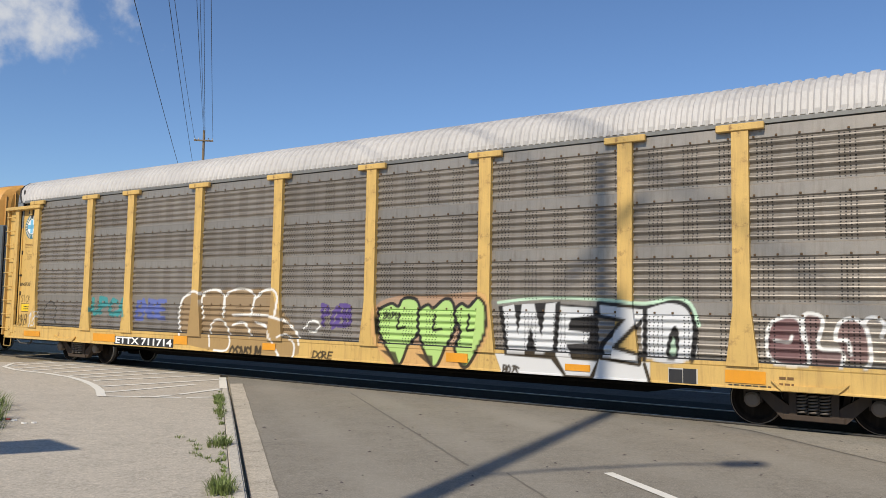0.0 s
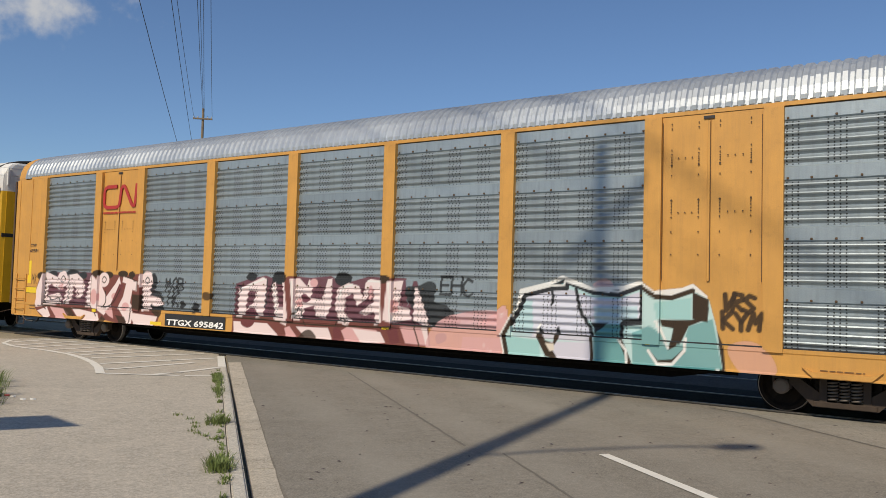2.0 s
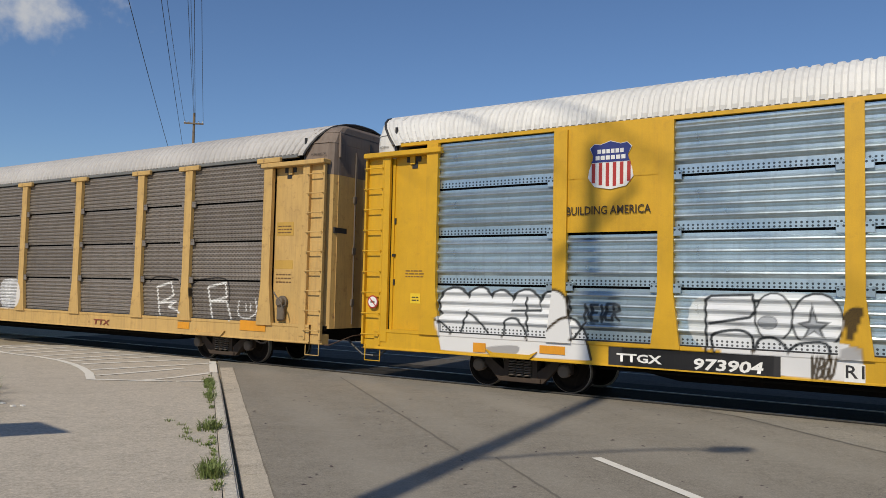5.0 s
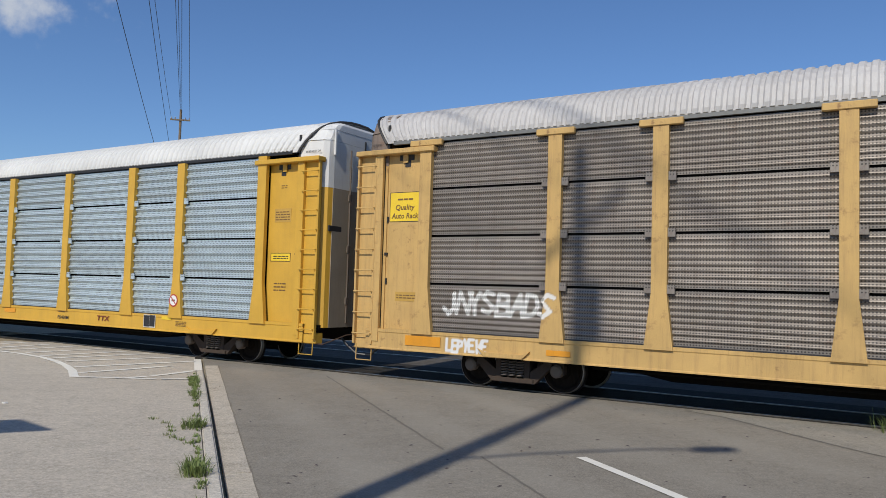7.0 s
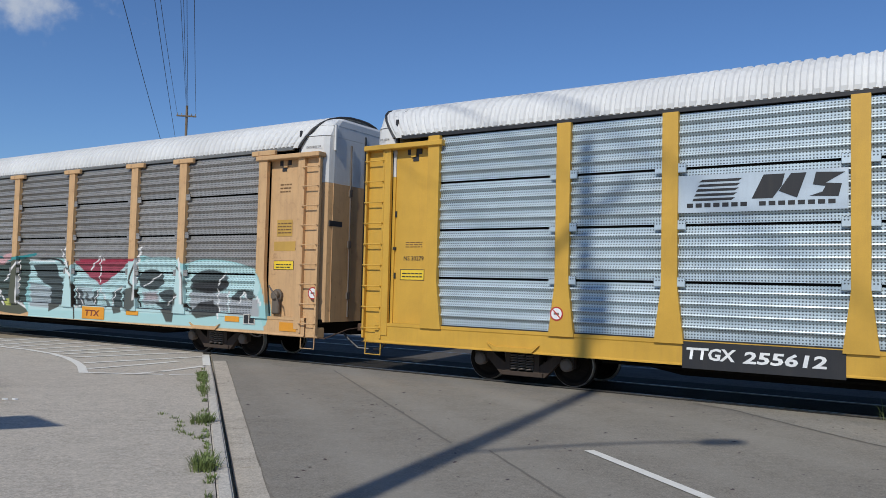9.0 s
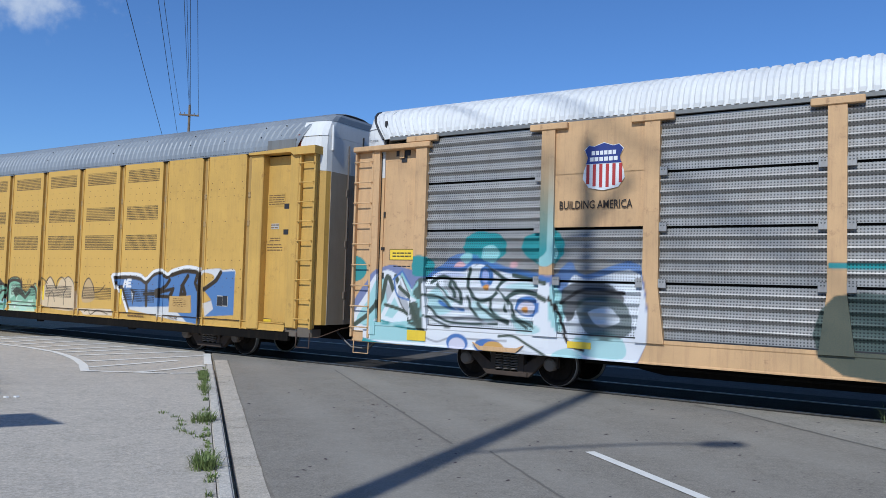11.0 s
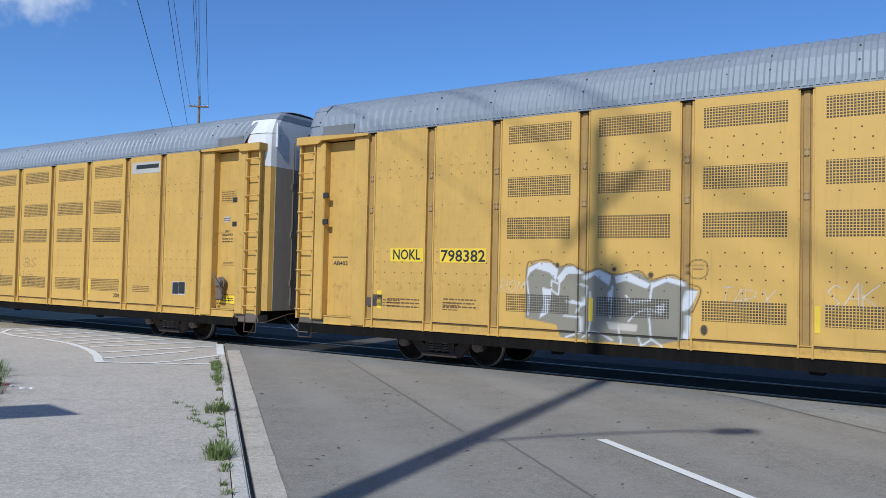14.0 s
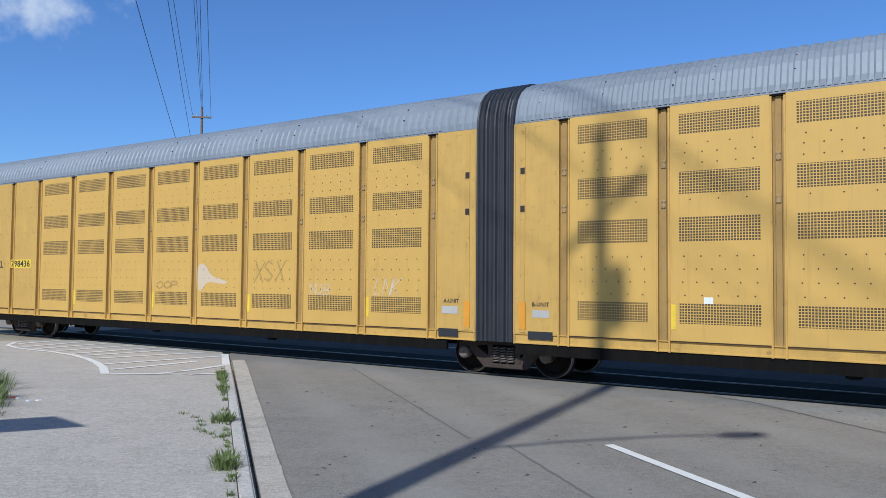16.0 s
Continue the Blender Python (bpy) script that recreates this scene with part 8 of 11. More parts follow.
def spray_a3x(a):
    a.fill('cream', [(2.48, 1.98), (2.51, 2.09), (2.77, 2.15), (2.99, 2.07), (2.96, 1.88), (3.23, 1.79), (3.14, 2.02), (3.25, 2.13), (3.63, 2.16), (3.86, 2.08), (3.79, 1.87), (3.61, 1.73), (3.6, 1.26), (2.83, 1.23), (2.85, 1.57), (2.65, 1.68)], 1, True)
    a.fill('periwinkle', [(2.86, 1.51), (3.28, 1.56), (3.59, 1.39), (3.64, 1.22), (3.97, 0.74), (3.13, 0.77), (2.95, 1.19)], .95, True)
    a.fill('cream', [(2.96, 0.96), (3.31, 1.02), (4.07, 0.71), (2.93, 0.73)], .95)
    a.fill('cream', [(4.51, 2.01), (4.58, 2.12), (4.86, 2.12), (4.97, 1.95), (4.88, 1.76), (4.52, 1.75)], 1, True)
    a.fill('cream', [(4.55, 1.07), (4.75, 1.3), (5.02, 1.27), (5.22, 0.94), (5.46, 0.78), (4.78, 0.75)], .95, True)
    a.fill('periwinkle', [(5.38, 1.83), (5.65, 1.9), (6.26, 1.22), (6.23, 1.1), (5.91, 1.16)], .9)
    a.fill('cream', [(5.38, 1.9), (5.61, 1.92), (5.92, 1.66), (5.59, 1.65)], .9)
    a.fill('cream', [(6.26, 2.03), (6.38, 2.14), (6.85, 2.12), (6.91, 1.98), (6.84, 1.56), (6.88, 1.1), (6.36, 1.1), (6.31, 1.36), (6.4, 1.67), (6.2, 1.85)], 1, True)
    a.fill('cream', [(6.34, 1.05), (7.03, 1.06), (7.28, 0.74), (6.27, 0.75)], 1)
    a.fill('periwinkle', [(6.34, 0.99), (6.58, 0.94), (6.46, 0.74), (6.24, 0.78)], .7)
    a.fill('cream', [(7.35, 1.46), (7.43, 1.6), (7.68, 1.61), (7.93, 1.38), (7.91, 1.24), (7.55, 1.2), (7.35, 1.31)], .95, True)
    a.fill('cream', [(7.7, 0.88), (7.91, 1.07), (8.33, 1.05), (8.48, 0.7), (7.85, 0.75)], .95, True)
    a.line('white', .018, [(3.66, 1.53), (3.76, 1.71), (3.98, 1.74), (4.14, 1.54), (4.12, 1.19)], True)
    a.line('ink', .008, [(3.6, 1.19), (3.67, 1.4), (3.85, 1.36), (3.88, 0.87)], True)
    a.line('ink', .008, [(3.91, 0.87), (3.99, 0.68)])
    a.line('ink', .008, [(4.77, 1.69), (4.79, 1.3)])
    a.line('ink', .008, [(4.88, 1.69), (4.96, 1.37)])
    a.line('ink', .008, [(5.07, 2.02), (5.18, 1.76), (5.32, 0.88)])
    a.line('ink', .008, [(5.52, 1.75), (5.82, 0.9)])
    a.line('ink', .010, [(5.65, 1.9), (6.17, 1.48), (6.29, 1.27)])
    a.line('ink', .008, [(7.43, 1.7), (8.04, 1.6), (8.25, 1.49), (7.9, 1.36), (7.87, 1.59)])
    a.line('ink', .008, [(8.02, 2.06), (8.21, 1.54)])
    a.line('ink', .010, [(7.02, 1.56), (7.1, 1.93), (7.23, 2.05)], True)
    a.line('ink', .008, [(4.3, 1.68), (4.48, 1.62), (4.36, 1.35), (4.49, 1.29)], True)
    a.blob('yellowgreen', 7.77, 0.91, 0.15, 0.07)


def spray_a3b(a):
    a.blob('ink', -11.4, 1.64, 0.4, 0.37)
    a.blob('ink', -10.82, 1.66, 0.33, 0.36)
    a.blob('ink', -10.34, 1.62, 0.32, 0.35)
    a.blob('ink', -9.81, 1.63, 0.35, 0.36)
    a.blob('ink', -9.23, 1.63, 0.34, 0.36)
    a.fill('silverw', [(-11.84, 1.34), (-11.57, 1.51), (-9, 1.55), (-8.61, 1.2), (-8.49, 0.71), (-9.56, 0.69), (-11.69, 0.71)], 1)
    a.blob('silverw', -11.4, 1.64, 0.34, 0.31)
    a.blob('silverw', -10.82, 1.66, 0.27, 0.31)
    a.blob('silverw', -10.34, 1.62, 0.26, 0.3)
    a.blob('silverw', -9.81, 1.63, 0.29, 0.31)
    a.blob('silverw', -9.23, 1.63, 0.28, 0.31)
    a.line('ink', .022, [(-11.84, 1.34), (-11.46, 1.06)])
    a.line('ink', .022, [(-11.27, 1.09), (-11.11, 1.49), (-10.85, 1.33), (-10.65, 1.1)])
    a.line('ink', .022, [(-10.3, 1.03), (-10.25, 1.36), (-9.98, 1.37), (-9.77, 1.01)], True)
    a.line('ink', .022, [(-9.81, 1.8), (-9.8, 1.17)])
    a.line('ink', .022, [(-10.11, 1.55), (-9.52, 1.57)])
    a.line('ink', .024, [(-9.39, 1.19), (-9, 1.46), (-8.67, 1.27), (-8.49, 0.73)], True)
    a.line('ink', .022, [(-8.62, 1.38), (-8.88, 1.06)])
    a.fill('steel', [(-10.65, 0.82), (-9.97, 0.89), (-10.03, 0.71), (-10.52, 0.67)], 1, True)
    a.tag('NEVER', (-8.65, 1.42, -8, 1.71), 'ink', .025, seed=251)
    a.fill('silverw', [(-6.51, 1.87), (-6.41, 1.92), (-5.77, 1.95), (-5.71, 1.64), (-5.76, 1.02), (-6.51, 1.01)], 1)
    a.blob('ink', -5.45, 1.6, 0.3, 0.4)
    a.blob('silverw', -5.45, 1.6, 0.27, 0.37)
    a.blob('ink', -4.82, 1.56, 0.38, 0.45)
    a.blob('silverw', -4.82, 1.56, 0.35, 0.41)
    a.fill('silverw', [(-5.77, 1.27), (-4.4, 1.24), (-4.21, 1.06), (-4.17, 0.67), (-5.35, 0.69), (-6.48, 0.86)], 1)
    a.line('ink', .022, [(-6.48, 0.86), (-6.51, 1.84), (-6.41, 1.92), (-5.77, 1.95), (-5.72, 1.68), (-5.82, 1.58), (-6.44, 1.46)])
    a.line('ink', .022, [(-6.34, 0.96), (-6.41, 1.26), (-6.03, 1.37), (-5.79, 1.29), (-5.76, 1.02)], True)
    a.line('ink', .022, [(-5.73, 1.05), (-5.67, 1.23), (-5.44, 1.27), (-5.23, 1.08)], True)
    a.line('ink', .022, [(-5.23, 1.08), (-5.07, 1.2), (-4.71, 1.22), (-4.64, 0.99)], True)
    a.blob('ink', -5.54, 1.51, 0.15, 0.11)
    a.blob('steel', -5.54, 1.51, 0.14, 0.1)
    a.fill('ink', [(-4.9, 1.84), (-4.82, 1.56), (-4.63, 1.55), (-4.77, 1.43), (-4.7, 1.29), (-4.87, 1.39), (-5.03, 1.28), (-4.96, 1.44), (-5.12, 1.52), (-4.95, 1.56)], .9)
    a.fill('steel', [(-4.89, 1.75), (-4.84, 1.53), (-4.71, 1.52), (-4.81, 1.43), (-4.77, 1.34), (-4.87, 1.42), (-4.97, 1.33), (-4.93, 1.45), (-5.04, 1.5), (-4.92, 1.53)], 1)
    a.fill('ink', [(-4.4, 1.75), (-4.19, 1.78), (-4.25, 1.52), (-4.37, 1.26), (-4.44, 1.51)], .95, True)
    a.fill('steel', [(-4.48, 1.15), (-4.25, 1.2), (-4.22, 1.02), (-4.48, 1)], .9, True)
    a.tag('VBGU', (-4.93, 0.67, -4.6, 0.99), 'ink', .02, seed=268)


def spray_a4(a):
    a.line('white', .03, [(8.04, 1.09), (7.9, 1.83), (8.46, 1.96), (8.58, 1.62), (8.04, 1.41), (8.68, 1.47), (8.39, 1.32), (8.96, 1.18)])
    a.line('white', .03, [(10.08, 1.09), (9.89, 1.86), (10.52, 1.98), (10.58, 1.62), (10.01, 1.5), (10.59, 1.51), (10.77, 1.05)])
    a.line('white', .022, [(11.02, 1.54), (11.02, 1.2), (11.34, 1.13), (11.62, 1.29), (11.58, 1.59)], True)
    a.line('white', .02, [(11.26, 1.48), (11.27, 1.31)])
    a.line('white', .02, [(11.42, 1.48), (11.42, 1.32)])
    a.line('ink', .02, [(7.58, 1.97), (7.88, 2.1), (8.8, 1.99), (8.95, 1.41)], True)
    a.line('ink', .02, [(9.39, 1.35), (9.31, 1.92), (9.98, 2.08), (10.6, 2.01), (10.67, 1.46)], True)
    a.tag('SFI', (0.23, 1.16, 1.3, 1.92), 'white', .05, seed=279)
    a.fill('silverw', [(0.15, 1.87), (1.14, 1.94), (1.44, 1.54), (1.22, 1.1), (0.24, 1.07)], .8, True)


def spray_a4b(a):
    a.tag('JNYSBADS', (-11.52, 1.46, -9.16, 1.87), 'white', .045, seed=284)
    a.tag('LEPYEVE', (-11.39, 0.71, -10.49, 0.94), 'silverw', .03, seed=285)


def spray_a6(a):
    a.fill('darkgreen', [(-4.32, 1.9), (-2.26, 1.83), (-1.31, 2.02), (0.03, 2.46), (0.78, 2.21), (1.6, 2.46), (2.44, 2.06), (2.27, 0.78), (-0.27, 0.76), (-4.2, 0.7)], .95, True)
    a.line('teal', .05, [(-4.37, 2.36), (-2.31, 2.37), (-0.43, 2.51), (1.05, 2.35), (2.41, 2.51)])
    a.fill('pink', [(-1.98, 2.37), (-1.35, 2.44), (-1.17, 2.16), (-1.69, 2.05)], .9, True)
    a.fill('pink', [(0.69, 2.51), (1.17, 2.54), (1.1, 2.38), (0.77, 2.34)], .9, True)
    a.fill('pink', [(0.04, 2.34), (0.76, 2.38), (0.78, 2.21), (0.2, 2.21)], .9, True)
    a.line('white', .04, [(-2.17, 0.95), (-1.59, 1.67), (-1, 2.03), (-0.11, 2.34), (0.11, 1.87), (0.88, 0.97)])
    a.line('white', .035, [(0.82, 1.71), (1.61, 2.3), (1.6, 1.08), (2.26, 0.86)])
    a.line('white', .03, [(-3.59, 1.63), (-2.61, 2.01), (-1.88, 1.31), (-0.92, 1.17), (-0.36, 1.69), (0.57, 1.21)])
    a.line('silverw', .03, [(-2.85, 1.02), (-1.56, 1.32), (-0.59, 0.92), (-0.03, 1.36)])
    a.fill('yellowgreen', [(-0.47, 1.26), (-0.02, 1.28), (-0.14, 0.94), (-0.45, 1.01)], .8)
    a.fill('yellowgreen', [(0.86, 1.14), (1.29, 1.15), (1.3, 0.94), (1.02, 0.93)], .8)
    a.fill('aqua', [(2.22, 0.78), (2.23, 2.06), (2.68, 2.35), (3.94, 2.39), (4.7, 1.94), (5.86, 1.64), (6.91, 2.11), (7.41, 2.47), (7.91, 2.43), (8.88, 2.41), (9.22, 2.27), (9.79, 2.38), (10.83, 2.34), (11.65, 2.17), (12.01, 1.81), (12.17, 0.84), (10.89, 0.87), (8, 0.89), (5.23, 0.91)], 1, True)
    a.fill('aquapale', [(2.45, 1.91), (4.2, 2.24), (4.51, 1.18), (3.54, 1.07), (2.75, 1.44)], .8, True)
    a.fill('ink', [(2.43, 2.22), (3.83, 2.26), (4.17, 1.93), (3.81, 1.54), (4.28, 1.05), (3.55, 0.92), (3.64, 1.38), (2.98, 1.76)], .95, True)
    a.fill('crimson', [(4.57, 2.38), (7.35, 2.39), (6.7, 2.04), (6.12, 1.66), (5.43, 1.98)], 1)
    a.line('ink', .03, [(4.69, 2.09), (6.13, 1.6), (7.36, 2.26)])
    a.line('white', .05, [(3.97, 2.7), (4.26, 2.08), (4.61, 1.79), (5.87, 1.52)])
    a.line('white', .035, [(5.5, 1.95), (5.81, 2.4), (5.89, 1.81)])
    a.line('white', .05, [(7.42, 2.68), (7.32, 2.26), (6.51, 1.75)])
    a.fill('aquapale', [(7.48, 2.26), (7.91, 2.43), (8.88, 2.38), (9.13, 1.87), (9.12, 1.27), (7.98, 1.16), (7.52, 1.56)], 1, True)
    a.fill('ink', [(7.48, 1.91), (7.69, 2.15), (8.08, 2.18), (8.44, 2.05), (8.53, 1.79), (8.25, 1.61), (7.8, 1.63)], .98, True)
    a.fill('aquapale', [(9.3, 2.14), (9.8, 2.34), (10.83, 2.31), (11.65, 2.14), (11.99, 1.68), (11.52, 1.36), (10.2, 1.25), (9.4, 1.28)], 1, True)
    a.fill('ink', [(9.55, 1.95), (9.72, 2.17), (10.33, 2.26), (10.84, 2.16), (10.95, 1.84), (10.61, 1.58), (9.83, 1.56), (9.57, 1.72)], .98, True)
    a.fill('ink', [(8.35, 1.56), (8.92, 1.63), (9.22, 1.48), (8.75, 1.26), (8.36, 1.34)], .9, True)
    a.fill('ink', [(8.08, 1.24), (8.75, 1.22), (9.3, 1.35), (9.17, 1.08), (8.87, 0.73), (8.38, 0.98)], .9, True)
    a.fill('ink', [(9.5, 1.09), (10.02, 1.31), (10.62, 1.29), (10.64, 0.99), (9.86, 0.91)], .9, True)
    a.fill('ink', [(10.87, 1.4), (11.19, 1.66), (11.67, 1.65), (12, 1.38), (11.53, 1.15), (11.05, 1.16)], .85, True)
    a.fill('ink', [(4.78, 1.41), (5.19, 1.57), (5.66, 1.22), (5.22, 0.98), (4.87, 1.04)], .9, True)
    a.fill('ink', [(5.54, 1.36), (5.97, 1.59), (6.32, 1.32), (6.3, 0.88), (5.81, 0.93)], .9, True)
    a.fill('ink', [(6.42, 1.39), (6.83, 1.62), (7.4, 1.56), (7.48, 1.14), (6.98, 0.87), (6.51, 1.04)], .9, True)
    a.line('white', .03, [(4.91, 1.49), (5.64, 1.63), (6.11, 1.24), (6.52, 1.61), (7.39, 1.67)], True)
    a.line('white', .03, [(10.51, 2.03), (10.84, 2.08), (11.18, 1.91)], True)
    a.line('white', .03, [(8.1, 1.92), (8.42, 2.02), (8.81, 1.97)], True)
    a.line('white', .03, [(10.95, 1.59), (11.35, 1.79), (11.83, 1.56), (12.03, 1.32)], True)
    a.fill('tealdark', [(9.86, 0.91), (10.63, 1.04), (10.81, 0.87), (10.05, 0.75)], .9, True)


def spray_a6b(a):
    a.blob('teal', -13.71, 2.19, 0.34, 0.28)
    a.blob('teal', -11.85, 2.24, 0.24, 0.2)
    a.blob('teal', -10.57, 2.66, 0.38, 0.32)
    a.blob('aqua', -10.46, 2.55, 0.2, 0.17)
    a.blob('teal', -9.17, 2.66, 0.39, 0.36)
    a.blob('aqua', -9.15, 2.53, 0.23, 0.25)
    a.fill('blue', [(-13.8, 1.06), (-13.64, 1.6), (-12.97, 2.25), (-12.32, 2.21), (-11.8, 2.07), (-11.12, 2.52), (-10.55, 2.47), (-10.01, 2.29), (-9.49, 2.21), (-9, 2.13), (-8.68, 2.4), (-8.38, 2.15), (-7.36, 2.34), (-7.36, 0.63), (-9.15, 0.46), (-12.93, 0.6), (-13.73, 0.75)], .8, True)
    a.fill('silverw', [(-13.72, 1.17), (-13.41, 1.61), (-12.97, 2.16), (-12.53, 2.05), (-12, 1.76), (-11.6, 2.11), (-11.02, 2.28), (-10.64, 2.32), (-10.09, 2.06), (-9.58, 2.12), (-9.16, 2.04), (-8.84, 1.79), (-8.61, 2.14), (-8.3, 2.07), (-7.36, 2.17), (-7.36, 0.67), (-9.15, 0.51), (-12.93, 0.66), (-13.68, 0.84)], .95, True)
    a.fill('aqua', [(-13.62, 1.07), (-13.24, 1.62), (-12.97, 2.04), (-12.84, 1.43), (-13.05, 1)], .9, True)
    a.fill('steel', [(-12.97, 2.04), (-12.63, 1.64), (-12.4, 1.05), (-12.78, 1.17)], .8)
    a.fill('aqua', [(-12.53, 2), (-12.15, 1.66), (-11.93, 1.17), (-12.3, 1.35)], .9, True)
    a.fill('darkgreen', [(-12.05, 1.86), (-11.8, 2.02), (-11.69, 1.48), (-11.78, 0.89), (-11.99, 1.17)], .9, True)
    a.fill('blue', [(-11.6, 1.93), (-11.01, 2.09), (-10.77, 1.9), (-11.1, 1.51), (-11.49, 1.59)], .9, True)
    a.fill('tealdark', [(-11.39, 1.5), (-10.91, 1.33), (-10.76, 0.96), (-11.28, 1.02)], .9, True)
    a.fill('darkgreen', [(-10.87, 2.18), (-10.54, 1.91), (-10.67, 1.43), (-10.35, 1.08), (-10.76, 1.15), (-10.86, 1.71)], .9, True)
    a.fill('blue', [(-10.41, 2.1), (-10.09, 1.92), (-10, 1.56), (-10.17, 1.18), (-10.36, 1.54)], .85, True)
    a.fill('tealdark', [(-10, 1.56), (-9.74, 1.84), (-9.24, 1.73), (-9.07, 1.34), (-9.4, 1.01), (-9.82, 1.12)], .9, True)
    a.fill('silverw', [(-9.83, 1.52), (-9.61, 1.71), (-9.28, 1.58), (-9.24, 1.33), (-9.52, 1.18), (-9.75, 1.3)], .95, True)
    a.fill('blue', [(-9.66, 1.58), (-9.36, 1.61), (-9.3, 1.37), (-9.57, 1.29)], .9, True)
    a.fill('aqua', [(-9, 1.96), (-8.76, 1.62), (-8.83, 1.1), (-9.03, 1.34)], .9, True)
    a.fill('ink', [(-8.84, 1.79), (-8.53, 2.02), (-7.93, 1.99), (-7.64, 1.67), (-8.37, 1.68), (-8.68, 1.28)], .85, True)
    a.fill('aqua', [(-8.6, 0.94), (-8.07, 1.15), (-7.64, 1.02), (-7.64, 0.69), (-8.37, 0.71)], .8, True)
    a.fill('steel', [(-10.62, 0.78), (-9.73, 0.72), (-8.99, 0.63), (-9.15, 0.51), (-10.43, 0.61)], .7, True)
    a.line('darkgreen', .05, [(-13.68, 0.97), (-13.06, 1.42), (-12.86, 2.04), (-12.63, 1.64), (-12.19, 1.16), (-11.78, 1.08)], True)
    a.line('darkgreen', .05, [(-12.64, 2.05), (-12.41, 1.65), (-11.99, 1.27)], True)
    a.line('darkgreen', .045, [(-11.9, 1.87), (-11.59, 1.49), (-11.19, 1.41), (-11.1, 1.89), (-11.4, 2.03)], True)
    a.line('darkgreen', .06, [(-10.92, 2.14), (-10.63, 1.72), (-10.81, 1.33), (-10.44, 1.17), (-10.53, 0.79)], True)
    a.line('darkgreen', .045, [(-10.64, 2.28), (-10.18, 1.83), (-10.26, 1.36), (-9.91, 1.02)], True)
    a.line('darkgreen', .05, [(-10, 1.74), (-9.66, 1.85), (-9.16, 1.6), (-9.19, 1.25), (-9.57, 1.13), (-9.91, 1.38), (-9.74, 1.62)], True)
    a.line('ink', .03, [(-11.7, 2.07), (-11.1, 1.51), (-10.62, 0.97), (-9.73, 0.85), (-9.15, 0.81)], True)
    a.line('ink', .03, [(-10.01, 2.02), (-9.32, 1.95), (-8.92, 1.52), (-8.68, 0.93), (-8.37, 0.79)], True)
    a.line('blue', .05, [(-11.49, 1.68), (-11.1, 1.32), (-10.72, 1.48), (-11.01, 1.7)], True)
    a.line('blue', .05, [(-9.65, 1.49), (-9.32, 1.33), (-9.2, 1.51)], True)
    a.fill('orange', [(-9.61, 1.49), (-9.49, 1.58), (-9.39, 1.48), (-9.48, 1.37)], .9, True)
    a.fill('orange', [(-10.52, 1.86), (-10.41, 1.91), (-10.38, 1.8), (-10.49, 1.76)], .9, True)
    a.fill('darkgreen', [(-8.52, 1.63), (-8.15, 1.77), (-7.64, 1.67), (-7.5, 1.19), (-7.92, 0.99), (-8.37, 1.13)], .8, True)
    a.fill('silverw', [(-8.3, 1.47), (-7.93, 1.58), (-7.71, 1.34), (-8.07, 1.23)], .9, True)
    a.line('ink', .03, [(-8.84, 1.62), (-8.37, 1.89), (-7.64, 1.84)], True)
    a.line('teal', .05, [(-13.73, 0.75), (-12.93, 0.6), (-11.87, 0.59), (-10.89, 0.57), (-9.81, 0.4)], True)
    a.fill('lilac', [(-11.23, 0.74), (-10.99, 0.85), (-10.76, 0.73), (-10.85, 0.56), (-11.18, 0.6)], .8, True)
    a.fill('aqua', [(-8.99, 0.65), (-8.67, 0.81), (-8.37, 0.66), (-8.52, 0.52)], .8, True)


